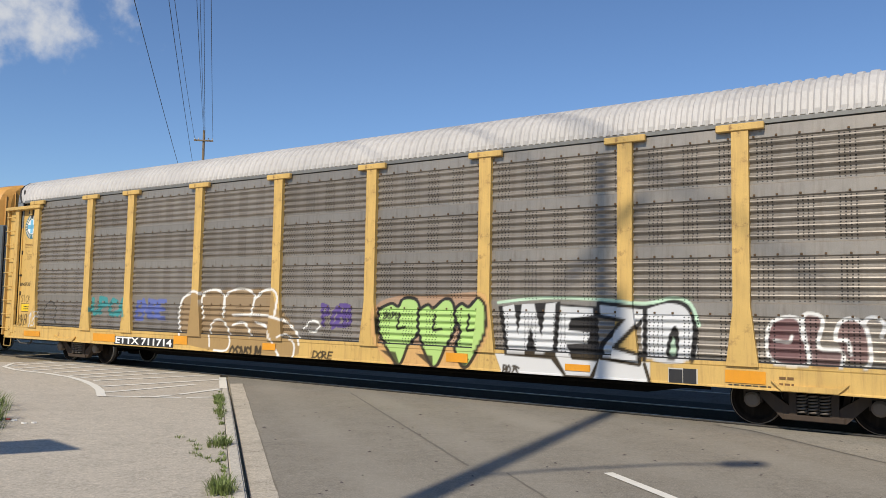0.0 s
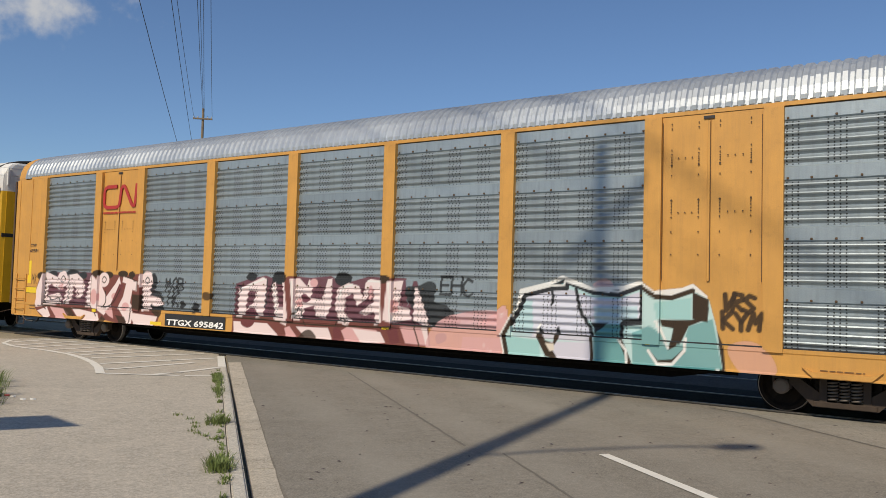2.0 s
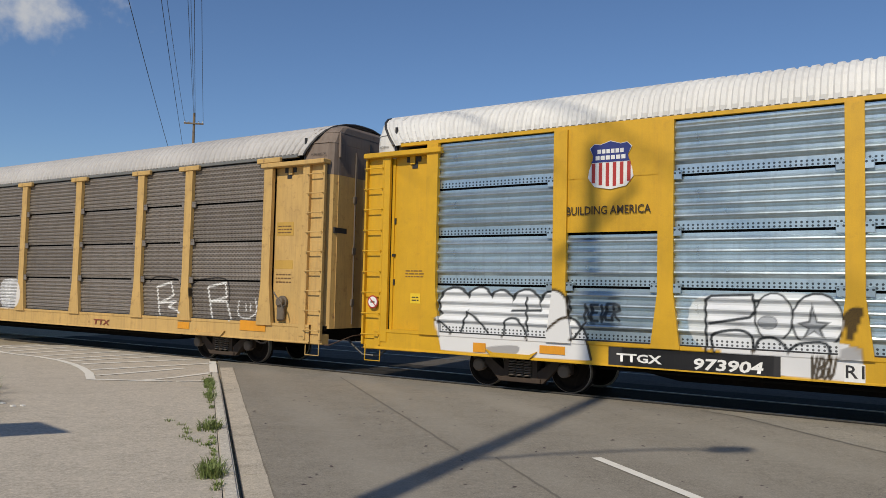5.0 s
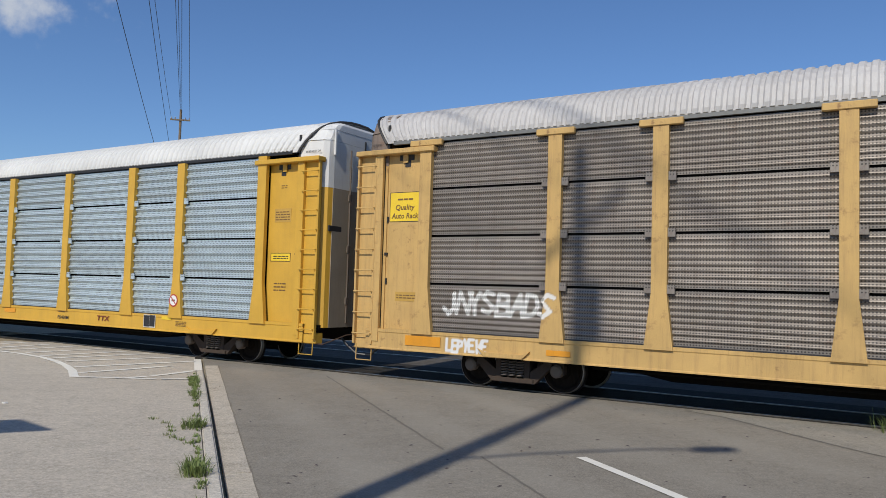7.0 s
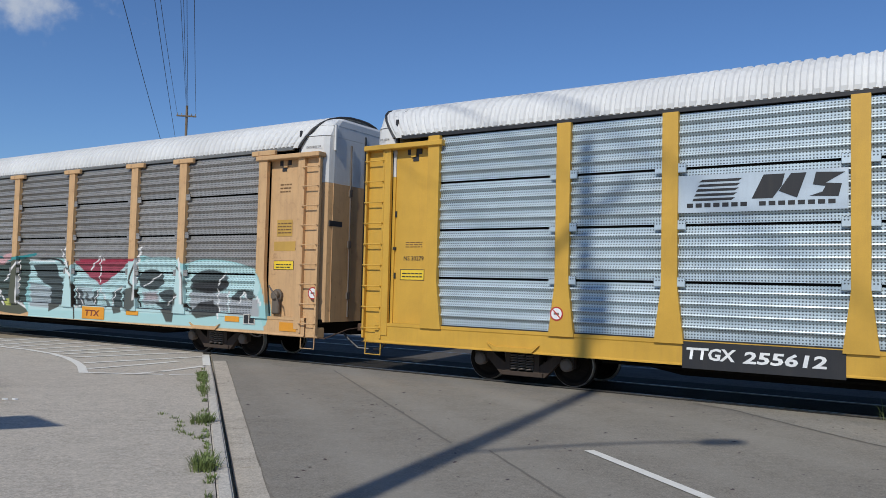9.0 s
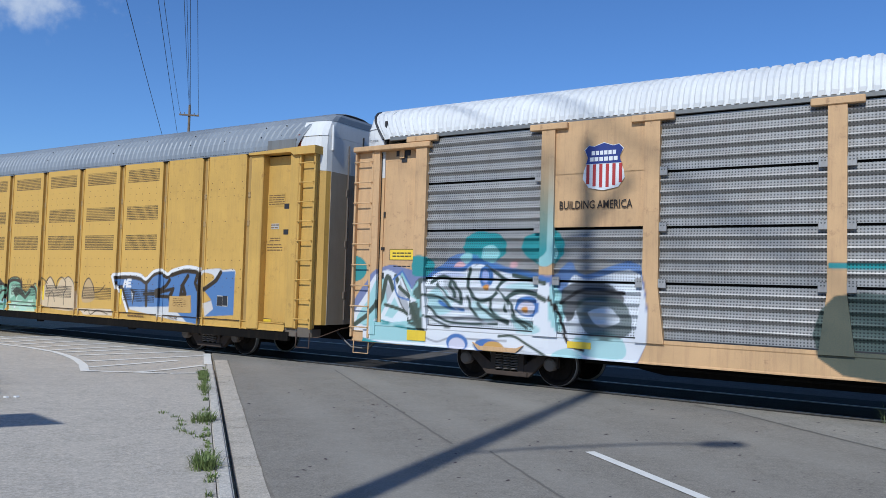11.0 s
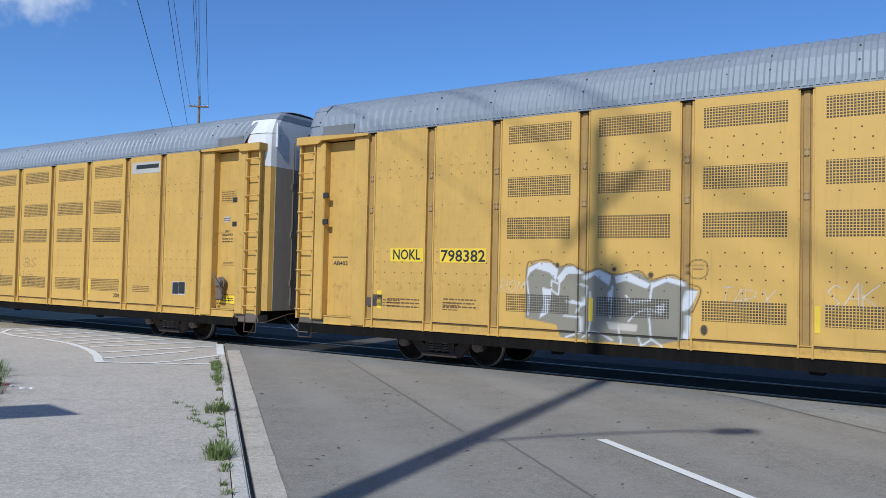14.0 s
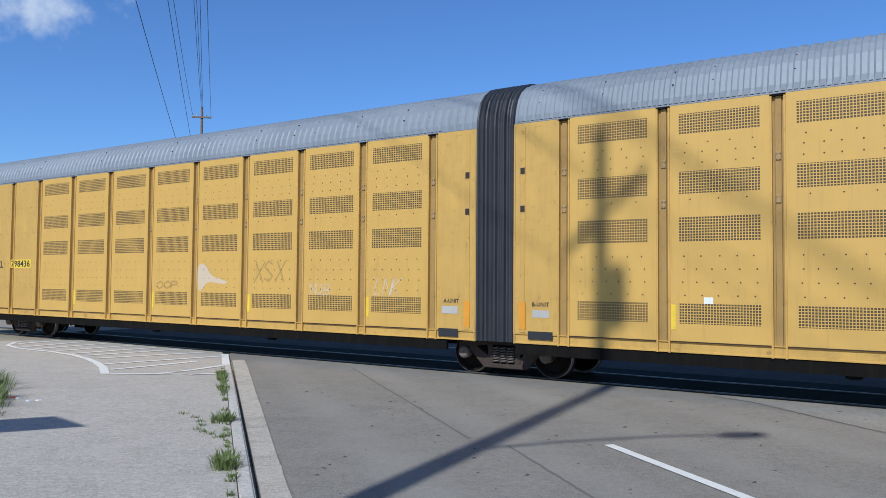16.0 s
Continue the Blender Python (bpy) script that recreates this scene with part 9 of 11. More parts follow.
def spray_a6c(a):
    a.blob('teal', -11.96, 2.27, 0.29, 0.22)
    a.blob('teal', -10.34, 2.66, 0.36, 0.29)
    a.blob('aqua', -10.34, 2.52, 0.2, 0.18)
    a.blob('teal', -9.38, 2.67, 0.29, 0.25)
    a.blob('aqua', -10.87, 2.44, 0.14, 0.11)
    a.blob('pink', -11.03, 2.29, 0.12, 0.08)
    a.blob('pink', -9.83, 2.32, 0.09, 0.07)
    a.fill('silverw', [(-11.87, 1.91), (-11.64, 2.15), (-11.08, 2.17), (-10.78, 2.22), (-10.58, 2.33), (-10.1, 2.23), (-9.05, 2), (-9.05, 0.77), (-11.85, 0.87)], 1)
    a.line('blue', 0.042, [(-11.76, 2.06), (-11.51, 2.21), (-11.08, 2.21), (-10.91, 2.23), (-10.7, 2.38), (-10.42, 2.33), (-10.02, 2.21), (-9.05, 2.04)], True)
    a.fill('aqua', [(-11.75, 1.73), (-11.42, 1.84), (-11.15, 1.48), (-11.41, 1.29), (-11.72, 1.41)], .7, True)
    a.fill('aquapale', [(-10.73, 1.59), (-10.33, 1.48), (-10.09, 1.28), (-10.57, 1.21)], .8, True)
    a.fill('aqua', [(-10.02, 1.89), (-9.64, 1.99), (-9.28, 1.91), (-9.64, 1.82)], .6, True)
    a.fill('steel', [(-11.42, 2), (-11.16, 1.89), (-11.03, 1.67), (-11.24, 1.71)], .6, True)
    a.fill('periwinkle', [(-11.69, 2.11), (-11.08, 2.15), (-10.91, 2.08), (-11.42, 2.06)], .6, True)
    a.fill('aqua', [(-9.86, 1.29), (-9.49, 1.28), (-9.19, 1.09), (-9.63, 1.01)], .7, True)
    a.fill('aqua', [(-13.19, 1.09), (-12.66, 1.7), (-12.48, 2.16), (-12.18, 1.67), (-11.96, 1.96), (-11.84, 1.17), (-11.78, 0.71), (-13.19, 0.69)], .9)
    a.fill('silverw', [(-13.09, 1.09), (-12.66, 1.79), (-12.49, 2.04), (-12.28, 1.71), (-12, 1.58), (-12.06, 1.16), (-12.7, 1.07)], 1)
    a.fill('steel', [(-12.52, 1.97), (-12.42, 1.71), (-12.18, 1.24), (-12.37, 1.28), (-12.59, 1.62)], .8)
    a.fill('aqua', [(-12.9, 1.2), (-12.66, 1.6), (-12.51, 1.37), (-12.7, 1.16)], .8)
    a.fill('tealdark', [(-12.28, 1.66), (-12.12, 1.53), (-12.08, 1.3), (-12.21, 1.43)], .8)
    a.line('ink', .012, [(-12.49, 2.04), (-12.28, 1.66), (-12.02, 1.16)])
    a.line('ink', .012, [(-12.66, 1.77), (-12.46, 1.42), (-12.18, 1.11)])
    a.line('blue', 0.018, [(-12.68, 1.98), (-12.59, 1.65), (-12.28, 1.56)], True)
    a.line('blue', 0.018, [(-12.71, 1.98), (-12.48, 2.16), (-12.23, 1.81)])
    a.line('darkgreen', 0.042, [(-12.54, 1.82), (-12.18, 1.53), (-11.96, 1.16), (-11.83, 0.87)], True)
    a.line('darkgreen', 0.036, [(-12.9, 1.44), (-12.41, 1.32), (-12.11, 1.08)], True)
    a.fill('darkgreen', [(-12.17, 1.39), (-11.99, 1.54), (-11.85, 1.21), (-11.8, 0.88), (-11.98, 0.94)], .95, True)
    a.fill('darkgreen', [(-12.08, 1.72), (-11.92, 1.87), (-11.86, 1.68), (-11.95, 1.58)], .9, True)
    a.line('teal', 0.018, [(-12.99, 1.1), (-12.5, 1.01), (-12.03, 0.95)], True)
    a.line('darkgreen', 0.036, [(-11.7, 1.94), (-11.42, 2.07), (-11.16, 1.94), (-10.97, 1.67), (-11.02, 1.56)], True)
    a.line('darkgreen', 0.030, [(-11.55, 1.91), (-11.33, 1.68), (-10.97, 1.53)], True)
    a.line('darkgreen', 0.036, [(-11.26, 1.93), (-11.11, 1.67)], True)
    a.line('darkgreen', 0.036, [(-10.77, 2.23), (-10.84, 1.99), (-10.74, 1.73), (-10.53, 1.6), (-10.25, 1.7), (-10.11, 1.95), (-10, 2.03)], True)
    a.line('darkgreen', 0.036, [(-10.42, 2.28), (-10.18, 2.14), (-10, 2.02)], True)
    a.line('blue', 0.036, [(-11.5, 1.56), (-11.24, 1.44), (-10.93, 1.41)], True)
    a.blob('blue', -10.43, 2.07, 0.16, 0.21)
    a.blob('periwinkle', -10.45, 2.08, 0.08, 0.13)
    a.blob('orange', -10.41, 1.87, 0.07, 0.06)
    a.line('darkgreen', 0.027, [(-11.75, 1.45), (-11.41, 1.2), (-10.98, 1.14), (-10.17, 1.17)], True)
    a.line('darkgreen', 0.030, [(-10.82, 1.68), (-10.73, 1.42), (-10.49, 1.2)], True)
    a.line('darkgreen', 0.030, [(-10.61, 1.55), (-10.33, 1.35), (-9.94, 1.19)], True)
    a.line('darkgreen', 0.030, [(-10.33, 1.65), (-10.25, 1.36), (-9.92, 1.24)], True)
    a.line('darkgreen', 0.048, [(-9.98, 1.44), (-9.94, 1.68), (-9.71, 1.81), (-9.41, 1.78), (-9.12, 1.67)], True)
    a.line('darkgreen', 0.027, [(-10.16, 1.8), (-9.86, 1.55), (-9.78, 1.3), (-9.54, 1.13)], True)
    a.blob('blue', -9.5, 1.53, 0.28, 0.2)
    a.blob('lilac', -9.54, 1.5, 0.18, 0.13)
    a.blob('orange', -9.56, 1.47, 0.07, 0.06)
    a.line('darkgreen', 0.030, [(-9.88, 1.36), (-9.63, 1.25), (-9.38, 1.14)], True)
    a.line('darkgreen', 0.042, [(-9.83, 2.12), (-9.56, 2.06), (-9.13, 1.98)])
    a.line('darkgreen', 0.027, [(-11.86, 1.68), (-11.5, 1.65), (-11.22, 1.46)], True)
    a.line('darkgreen', 0.021, [(-11.81, 1.27), (-11.5, 1.14), (-11.15, 1.03)], True)
    a.line('steel', 0.030, [(-11.15, 1.21), (-10.73, 1.28), (-10.41, 1.16)], True)
    a.line('silverw', 0.012, [(-11.51, 1.83), (-11.24, 1.57), (-10.97, 1.31)], True)
    a.line('silverw', 0.012, [(-10.25, 1.88), (-10.02, 1.63), (-9.86, 1.29)], True)
    a.line('steel', 0.018, [(-11.76, 0.81), (-11.49, 0.75), (-11.15, 0.85), (-10.56, 0.85), (-9.93, 0.86)], True)
    a.blob('blue', -11.02, 0.76, 0.25, 0.18)
    a.blob('lilac', -11.02, 0.72, 0.19, 0.14)
    a.blob('blue', -10.32, 0.73, 0.31, 0.15)
    a.blob('tanplate', -10.2, 0.69, 0.24, 0.15)
    a.line('darkgreen', 0.024, [(-10.09, 0.94), (-9.78, 0.96), (-9.48, 0.82), (-9.05, 0.61)], True)


def spray_a7y(a):
    a.fill('grey', [(3.38, 1.83), (4.93, 1.9), (4.99, 0.97), (3.45, 0.95)], .6)
    a.fill('grey', [(5.24, 1.79), (7.09, 1.82), (7.05, 0.69), (5.23, 0.74)], .6)
    a.line('white', .016, [(3.4, 1.06), (3.26, 1.74), (3.57, 1.85), (4.89, 1.89), (5.09, 1.76), (5.16, 1.86), (5.47, 1.83), (7.19, 1.83), (7.25, 1.46), (7.12, 1.27)], True)
    a.line('whitegrey', .012, [(3.27, 1.67), (3.67, 1.33), (3.49, 0.95)], True)
    a.line('white', .016, [(6.12, 1.55), (6.17, 1.23), (6, 1.02), (5.82, 0.98)], True)
    a.line('pink', .008, [(4.32, 1.49), (4.43, 1.7), (4.58, 1.8)], True)
    a.fill('aquapale', [(7.4, 1.24), (7.65, 1.53), (7.86, 1.49), (8.32, 1.75), (8.61, 1.54), (8.37, 1.44), (8.13, 1), (7.89, 1.01), (7.64, 1.1)], .95)
    a.fill('ink', [(7.43, 1.24), (7.72, 1.48), (8.04, 1.49), (8.12, 1.27), (7.84, 1.03), (7.57, 1.15)], .92)
    a.fill('mint', [(7.46, 1.26), (7.82, 1.42), (7.76, 1.23), (7.63, 1.15)], .9)
    a.fill('aqua', [(8.29, 0.95), (8.21, 1.31), (8.43, 1.51), (8.74, 1.52), (8.81, 1.34), (8.63, 1.15), (8.85, 1.04), (8.87, 0.77), (8.24, 0.76)], .95, True)
    a.fill('green2', [(8.4, 1.38), (8.62, 1.47), (8.75, 1.34), (8.57, 1.19), (8.38, 1.14)], .8, True)
    a.line('ink', .018, [(7.34, 1.24), (7.65, 1.53), (7.86, 1.49), (8.32, 1.75), (8.61, 1.54)])
    a.line('ink', .018, [(8.07, 1), (8.12, 1.25), (8.27, 1.44), (8.52, 1.55), (8.79, 1.46), (8.78, 1.28), (8.6, 1.15), (8.28, 1.18)], True)
    a.line('ink', .018, [(7.38, 1.24), (7.57, 1.1), (7.9, 1.01)])
    a.fill('aqua', [(7.65, 0.82), (8.77, 0.79), (8.87, 0.68), (8.31, 0.66), (7.59, 0.69)], .9)
    a.blob('white', 7.65, 1.11, 0.07, 0.04)
    a.blob('white', 8.43, 0.84, 0.08, 0.05)
    a.line('ink', .014, [(7.52, 0.72), (7.98, 0.87), (8.49, 0.77), (8.83, 0.92)], True)
    a.fill('green2', [(8.97, 1.47), (9.07, 1.68), (9.37, 1.73), (9.61, 1.67), (9.56, 1.49), (9.71, 1.38), (9.5, 1.31), (9.21, 1.32), (8.99, 1.31)], .95, True)
    a.fill('green2', [(9.14, 1.17), (9.65, 1.38), (9.8, 1.26), (10.39, 1.37), (10.46, 1.58), (10.6, 1.42), (10.55, 0.79), (9.23, 0.82)], .95)
    a.fill('mint', [(9.25, 1), (9.66, 1.2), (10.09, 1.22), (9.81, 1.03), (9.34, 0.92)], .9, True)
    a.fill('mint', [(10.09, 1.16), (10.43, 1.29), (10.4, 1.01), (10.13, 0.97)], .9)
    a.fill('ink', [(9.26, 1.36), (9.65, 1.43), (9.69, 1.67), (9.79, 1.38), (10.23, 1.28), (10.36, 1.41), (10.39, 1.29), (10.12, 1.15), (9.65, 1.25), (9.39, 1.28)], .95)
    a.line('ink', .018, [(8.95, 1.53), (9.07, 1.69), (9.37, 1.75), (9.63, 1.69), (9.7, 1.5), (9.56, 1.43)], True)
    a.line('ink', .018, [(9.69, 1.72), (9.76, 1.6), (9.64, 1.55)])
    a.line('ink', .018, [(9.8, 1.21), (10.09, 1.15), (10.42, 1.58), (10.52, 1.56)])
    a.line('ink', .016, [(9.15, 0.99), (9.44, 1.19), (9.8, 1.18), (10.12, 1.08)], True)
    a.line('ink', .014, [(9.22, 1), (10.52, 0.99)])
    a.blob('white', 10.21, 0.9, 0.07, 0.05)
    a.blob('white', 9.38, 0.85, 0.06, 0.05)
    a.blob('aqua', 9.82, 0.8, 0.23, 0.07)
    a.line('ink', .014, [(9.23, 0.8), (9.67, 0.92), (10.1, 0.87), (10.52, 0.92)], True)
    a.line('inkthin', .010, [(10.07, 1.57), (10.01, 1.68)])
    a.line('inkthin', .010, [(10.13, 1.57), (10.12, 1.71)])
    a.line('inkthin', .010, [(10.19, 1.57), (10.24, 1.69)])
    a.fill('cream', [(10.85, 1.26), (11.03, 1.6), (11.32, 1.78), (11.56, 1.46), (11.81, 1.74), (12.28, 1.78), (12.49, 1.5), (12.51, 0.86), (10.93, 0.92)], .5, True)
    a.line('inkthin', .018, [(10.64, 1.42), (10.73, 1.76), (10.92, 1.71), (11.11, 1.59)], True)
    a.line('inkthin', .020, [(11.12, 1.44), (11.03, 1.6), (11.21, 1.78), (11.36, 1.71), (11.56, 1.46)], True)
    a.line('inkthin', .018, [(11.59, 1.46), (11.63, 1.68), (11.83, 1.79), (12.03, 1.66), (12.02, 1.48)], True)
    a.line('inkthin', .016, [(12.01, 1.75), (12.18, 1.81), (12.4, 1.66), (12.49, 1.5)], True)
    a.line('inkthin', .014, [(11.19, 0.94), (11.24, 1.28), (11.41, 1.34), (11.52, 1.07)], True)
    a.line('inkthin', .014, [(11.98, 0.99), (11.97, 1.31), (12.13, 1.48)], True)
    a.fill('grey', [(12.85, 1.36), (12.96, 1.62), (13.19, 1.79), (13.39, 1.54), (13.43, 1.18), (12.92, 1.1)], .35, True)
    a.line('inkthin', .018, [(12.87, 1.25), (12.95, 1.62), (13.15, 1.79), (13.36, 1.59), (13.43, 1.38)], True)
    a.line('inkthin', .014, [(13.43, 1.38), (13.7, 1.44), (13.91, 1.61)], True)
    a.fill('cream', [(12.69, 0.92), (14.25, 0.96), (14.27, 0.78), (12.93, 0.75)], .7)
    a.line('inkthin', .014, [(12.98, 0.84), (13.15, 0.9), (13.27, 0.77), (13.6, 0.9), (14.04, 0.81)], True)
    a.line('inkthin', .012, [(12.49, 1.66), (12.64, 1.61), (12.6, 1.34)], True)


def spray_a7(a):
    a.tag('UALEO', (1.62, 1.33, 3.04, 1.88), 'inkthin', .012, seed=485)
    a.tag('X', (1.52, 1.1, 1.68, 1.4), 'inkthin', .02, seed=486)
    a.line('inkthin', .02, [(1.95, 2.18), (2.05, 2.08), (2.22, 2.16), (2.17, 2.28)], True)
    a.line('inkthin', .018, [(2.42, 1.36), (2.86, 1.33), (3.28, 1.46)], True)
    a.fill('whitegrey', [(14.21, 1.88), (14.84, 1.92), (15.43, 1.92), (15.63, 1.8), (16.09, 2.02), (16.35, 2.03), (16.55, 1.92), (16.71, 2.04), (17.21, 2.14), (17.76, 2.12), (17.79, 0.73), (16.81, 0.78), (15.06, 0.98), (14.65, 1.44), (14.34, 1.63)], 1)
    a.fill('spray', [(14.31, 1.81), (15.24, 1.84), (15.67, 1.7), (16, 1.92), (16.25, 1.99), (16.53, 1.85), (16.79, 1.98), (17.29, 2.05), (17.74, 2.03), (17.79, 0.72), (17.31, 0.76), (16.8, 1.13), (15.73, 1.08), (14.96, 1.05), (14.69, 1.56), (14.42, 1.58)], 1)
    a.line('ink', .055, [(14.29, 1.79), (14.42, 1.55), (14.67, 1.58), (14.96, 1.01)])
    a.line('ink', .05, [(14.33, 1.83), (15.04, 1.85), (15.44, 1.81), (15.7, 1.72), (15.95, 1.92), (16.25, 1.99), (16.53, 1.88), (16.71, 1.98)], True)
    a.line('ink', .05, [(15.7, 1.72), (15.73, 1.12)])
    a.line('ink', .045, [(15.63, 1.42), (16.09, 1.44), (16.8, 1.59), (16.7, 1.38), (16.1, 1.38)])
    a.fill('ink', [(15.05, 1.56), (15.25, 1.47), (15.16, 1.08)], .95)
    a.fill('silverw', [(15.08, 1.48), (15.17, 1.41), (15.14, 1.18)], 1)
    a.line('ink', .05, [(16.09, 1.51), (16.45, 1.62), (16.64, 1.81)], True)
    a.line('ink', .055, [(17.34, 1.93), (17.13, 1.67), (17.09, 1.43), (17.26, 1.47), (17.17, 1.67)])
    a.line('ink', .055, [(16.71, 1.94), (17.21, 2.05), (17.66, 2.03)], True)
    a.fill('whitegrey', [(17.76, 1.94), (17.93, 2.02), (18.24, 1.98), (18.31, 1.88), (18.09, 1.74), (18, 1.65), (18.9, 1.78), (19.04, 2.11), (18.61, 2.1), (18.46, 2.14), (17.78, 2.07)], 1, True)
    a.fill('spray', [(17.94, 1.6), (18.16, 1.72), (18.5, 2.05), (19.04, 2.08), (19.04, 1.01), (18.02, 0.93), (17.98, 1.26), (18.24, 1.35)], 1)
    a.fill('cream', [(17.94, 1.26), (18.24, 1.33), (18.32, 1.13), (18.02, 0.93)], .8)
    a.line('ink', .055, [(17.97, 1.61), (18.39, 1.84), (18.54, 2.04)])
    a.line('ink', .05, [(17.7, 1.98), (17.62, 1.76), (17.72, 1.59)])
    a.tag('ME', (14.73, 1.6, 15.05, 1.77), 'white', .03, seed=505)
    a.fill('tanplate', [(16.65, 1.36), (17.48, 1.44), (17.52, 1.01), (16.65, 0.98)], 1)
    a.line('white', .045, [(14.21, 1.86), (14.36, 1.57), (14.65, 1.44), (14.94, 0.93)])
    a.line('white', .04, [(14.25, 1.91), (14.94, 1.95), (15.43, 1.92), (15.67, 1.82), (15.99, 2.02), (16.31, 2.06), (16.55, 1.96), (16.75, 2.06), (17.29, 2.16), (17.74, 2.12)], True)
    a.line('ink', .04, [(17.74, 2.01), (17.8, 0.74)])
    a.line('ink', .04, [(16.8, 1.13), (16.65, 1.36), (16.8, 1.59)], True)


def spray_a7z(a):
    a.fill('rose', [(-3.63, 0.98), (-3.36, 1.03), (-3.19, 0.45), (-3.45, 0.47)], .5)
    a.fill('rose', [(-3.22, 1.06), (-2.97, 1.02), (-2.91, 0.76), (-3.26, 0.75)], .55)
    a.line('white', .018, [(-5.1, 1.61), (-5.11, 1.99), (-4.79, 2.08), (-4.59, 2.02), (-4.51, 1.79), (-4.17, 1.79), (-3.71, 1.89), (-3.49, 1.87)], True)
    a.line('white', .018, [(-3.37, 1.82), (-3.27, 1.98), (-3.05, 2.07), (-2.79, 2.05), (-2.73, 1.94), (-2.76, 1.64), (-2.72, 1.69), (-2.45, 1.68), (-2.41, 1.6)], True)
    a.line('grey', .014, [(-3.15, 1.78), (-3.14, 1.94), (-2.83, 1.95), (-2.82, 1.54), (-2.93, 1.63)])
    a.line('ink', .008, [(-5.01, 1.95), (-4.66, 1.95)])
    a.line('ink', .008, [(-4.58, 1.77), (-4.11, 1.66), (-4.11, 1.54)])
    a.line('ink', .008, [(-3.88, 1.78), (-3.65, 1.78), (-3.48, 1.75)], True)
    a.line('ink', .010, [(-2.64, 1.6), (-2.53, 1.55), (-2.61, 1.4)], True)
    a.line('ink', .016, [(-2.43, 1.45), (-2.37, 1.66), (-2.43, 1.85), (-2.36, 2), (-2.19, 2.06), (-2.13, 2.13), (-1.99, 2.05), (-1.91, 2.01), (-1.73, 2), (-1.69, 1.87)])
    a.fill('silverw', [(-2.35, 1.94), (-2.19, 2.01), (-2.15, 1.91), (-2.29, 1.87), (-2.15, 1.71), (-2.2, 1.61), (-2.37, 1.59), (-2.31, 1.71), (-2.37, 1.82)], 1)
    a.fill('silverw', [(-2.17, 1.96), (-1.89, 1.97), (-1.89, 1.88), (-2.01, 1.85), (-2, 1.62), (-2.1, 1.62), (-2.11, 1.85)], 1)
    a.fill('silverw', [(-1.93, 1.86), (-1.63, 1.85), (-1.67, 1.75), (-1.81, 1.76), (-1.83, 1.69), (-1.69, 1.67), (-1.71, 1.59), (-1.82, 1.61), (-1.82, 1.53), (-1.69, 1.46), (-1.94, 1.45)], 1)
    a.line('ink', .010, [(-2.22, 1.39), (-2.12, 1.6)])
    a.line('ink', .010, [(-2.16, 1.32), (-1.9, 1.58)])
    a.line('ink', .010, [(-2.18, 1.26), (-1.9, 1.37)])
    a.line('ink', .016, [(-1.9, 1.14), (-1.79, 0.97)])
    a.line('ink', .016, [(-1.8, 1.14), (-1.79, 0.95)])
    a.line('ink', .016, [(-1.68, 1.15), (-1.79, 0.95)])
    a.line('white', .014, [(-1.61, 1.83), (-1.55, 1.54), (-1.63, 1.35), (-1.51, 1.11)], True)
    a.line('grey', .014, [(-1.52, 1.73), (-1.44, 1.59), (-1.55, 1.4), (-1.45, 1.16), (-1.54, 1.06)], True)
    a.line('white', .012, [(-2.87, 0.83), (-2.79, 0.7)])
    a.line('white', .012, [(-2.7, 0.84), (-2.81, 0.7)])
    a.blob('whitegrey', -2.5, 0.83, 0.11, 0.08)
    a.line('ink', .014, [(-4.27, 2.09), (-3.92, 1.97)])
    a.line('ink', .014, [(-3.93, 2.11), (-4.24, 1.94)])
    a.line('ink', .014, [(-4.09, 2.13), (-4.08, 1.92)])
    a.blob('ink', -1.17, 1.58, 0.06, 0.05)
    a.fill('spray', [(-1.21, 1.35), (-0.82, 1.33), (-0.82, 1.18), (-1.21, 1.2)], .5)
    a.line('ink', .012, [(-1.06, 1.32), (-0.84, 1.16)])
    a.line('ink', .012, [(-0.84, 1.33), (-1.04, 1.15)])


def spray_a7b(a):
    a.tag('UEBSY', (-7.06, 1.45, -5.87, 1.77), 'ink', .012, seed=548)
    a.tag('GER', (-6.66, 1.15, -6.16, 1.44), 'ink', .010, seed=549)
    a.line('ink', .018, [(-6.78, 1.82), (-6.69, 1.89), (-6.62, 1.82), (-6.69, 1.75), (-6.78, 1.82)], True)


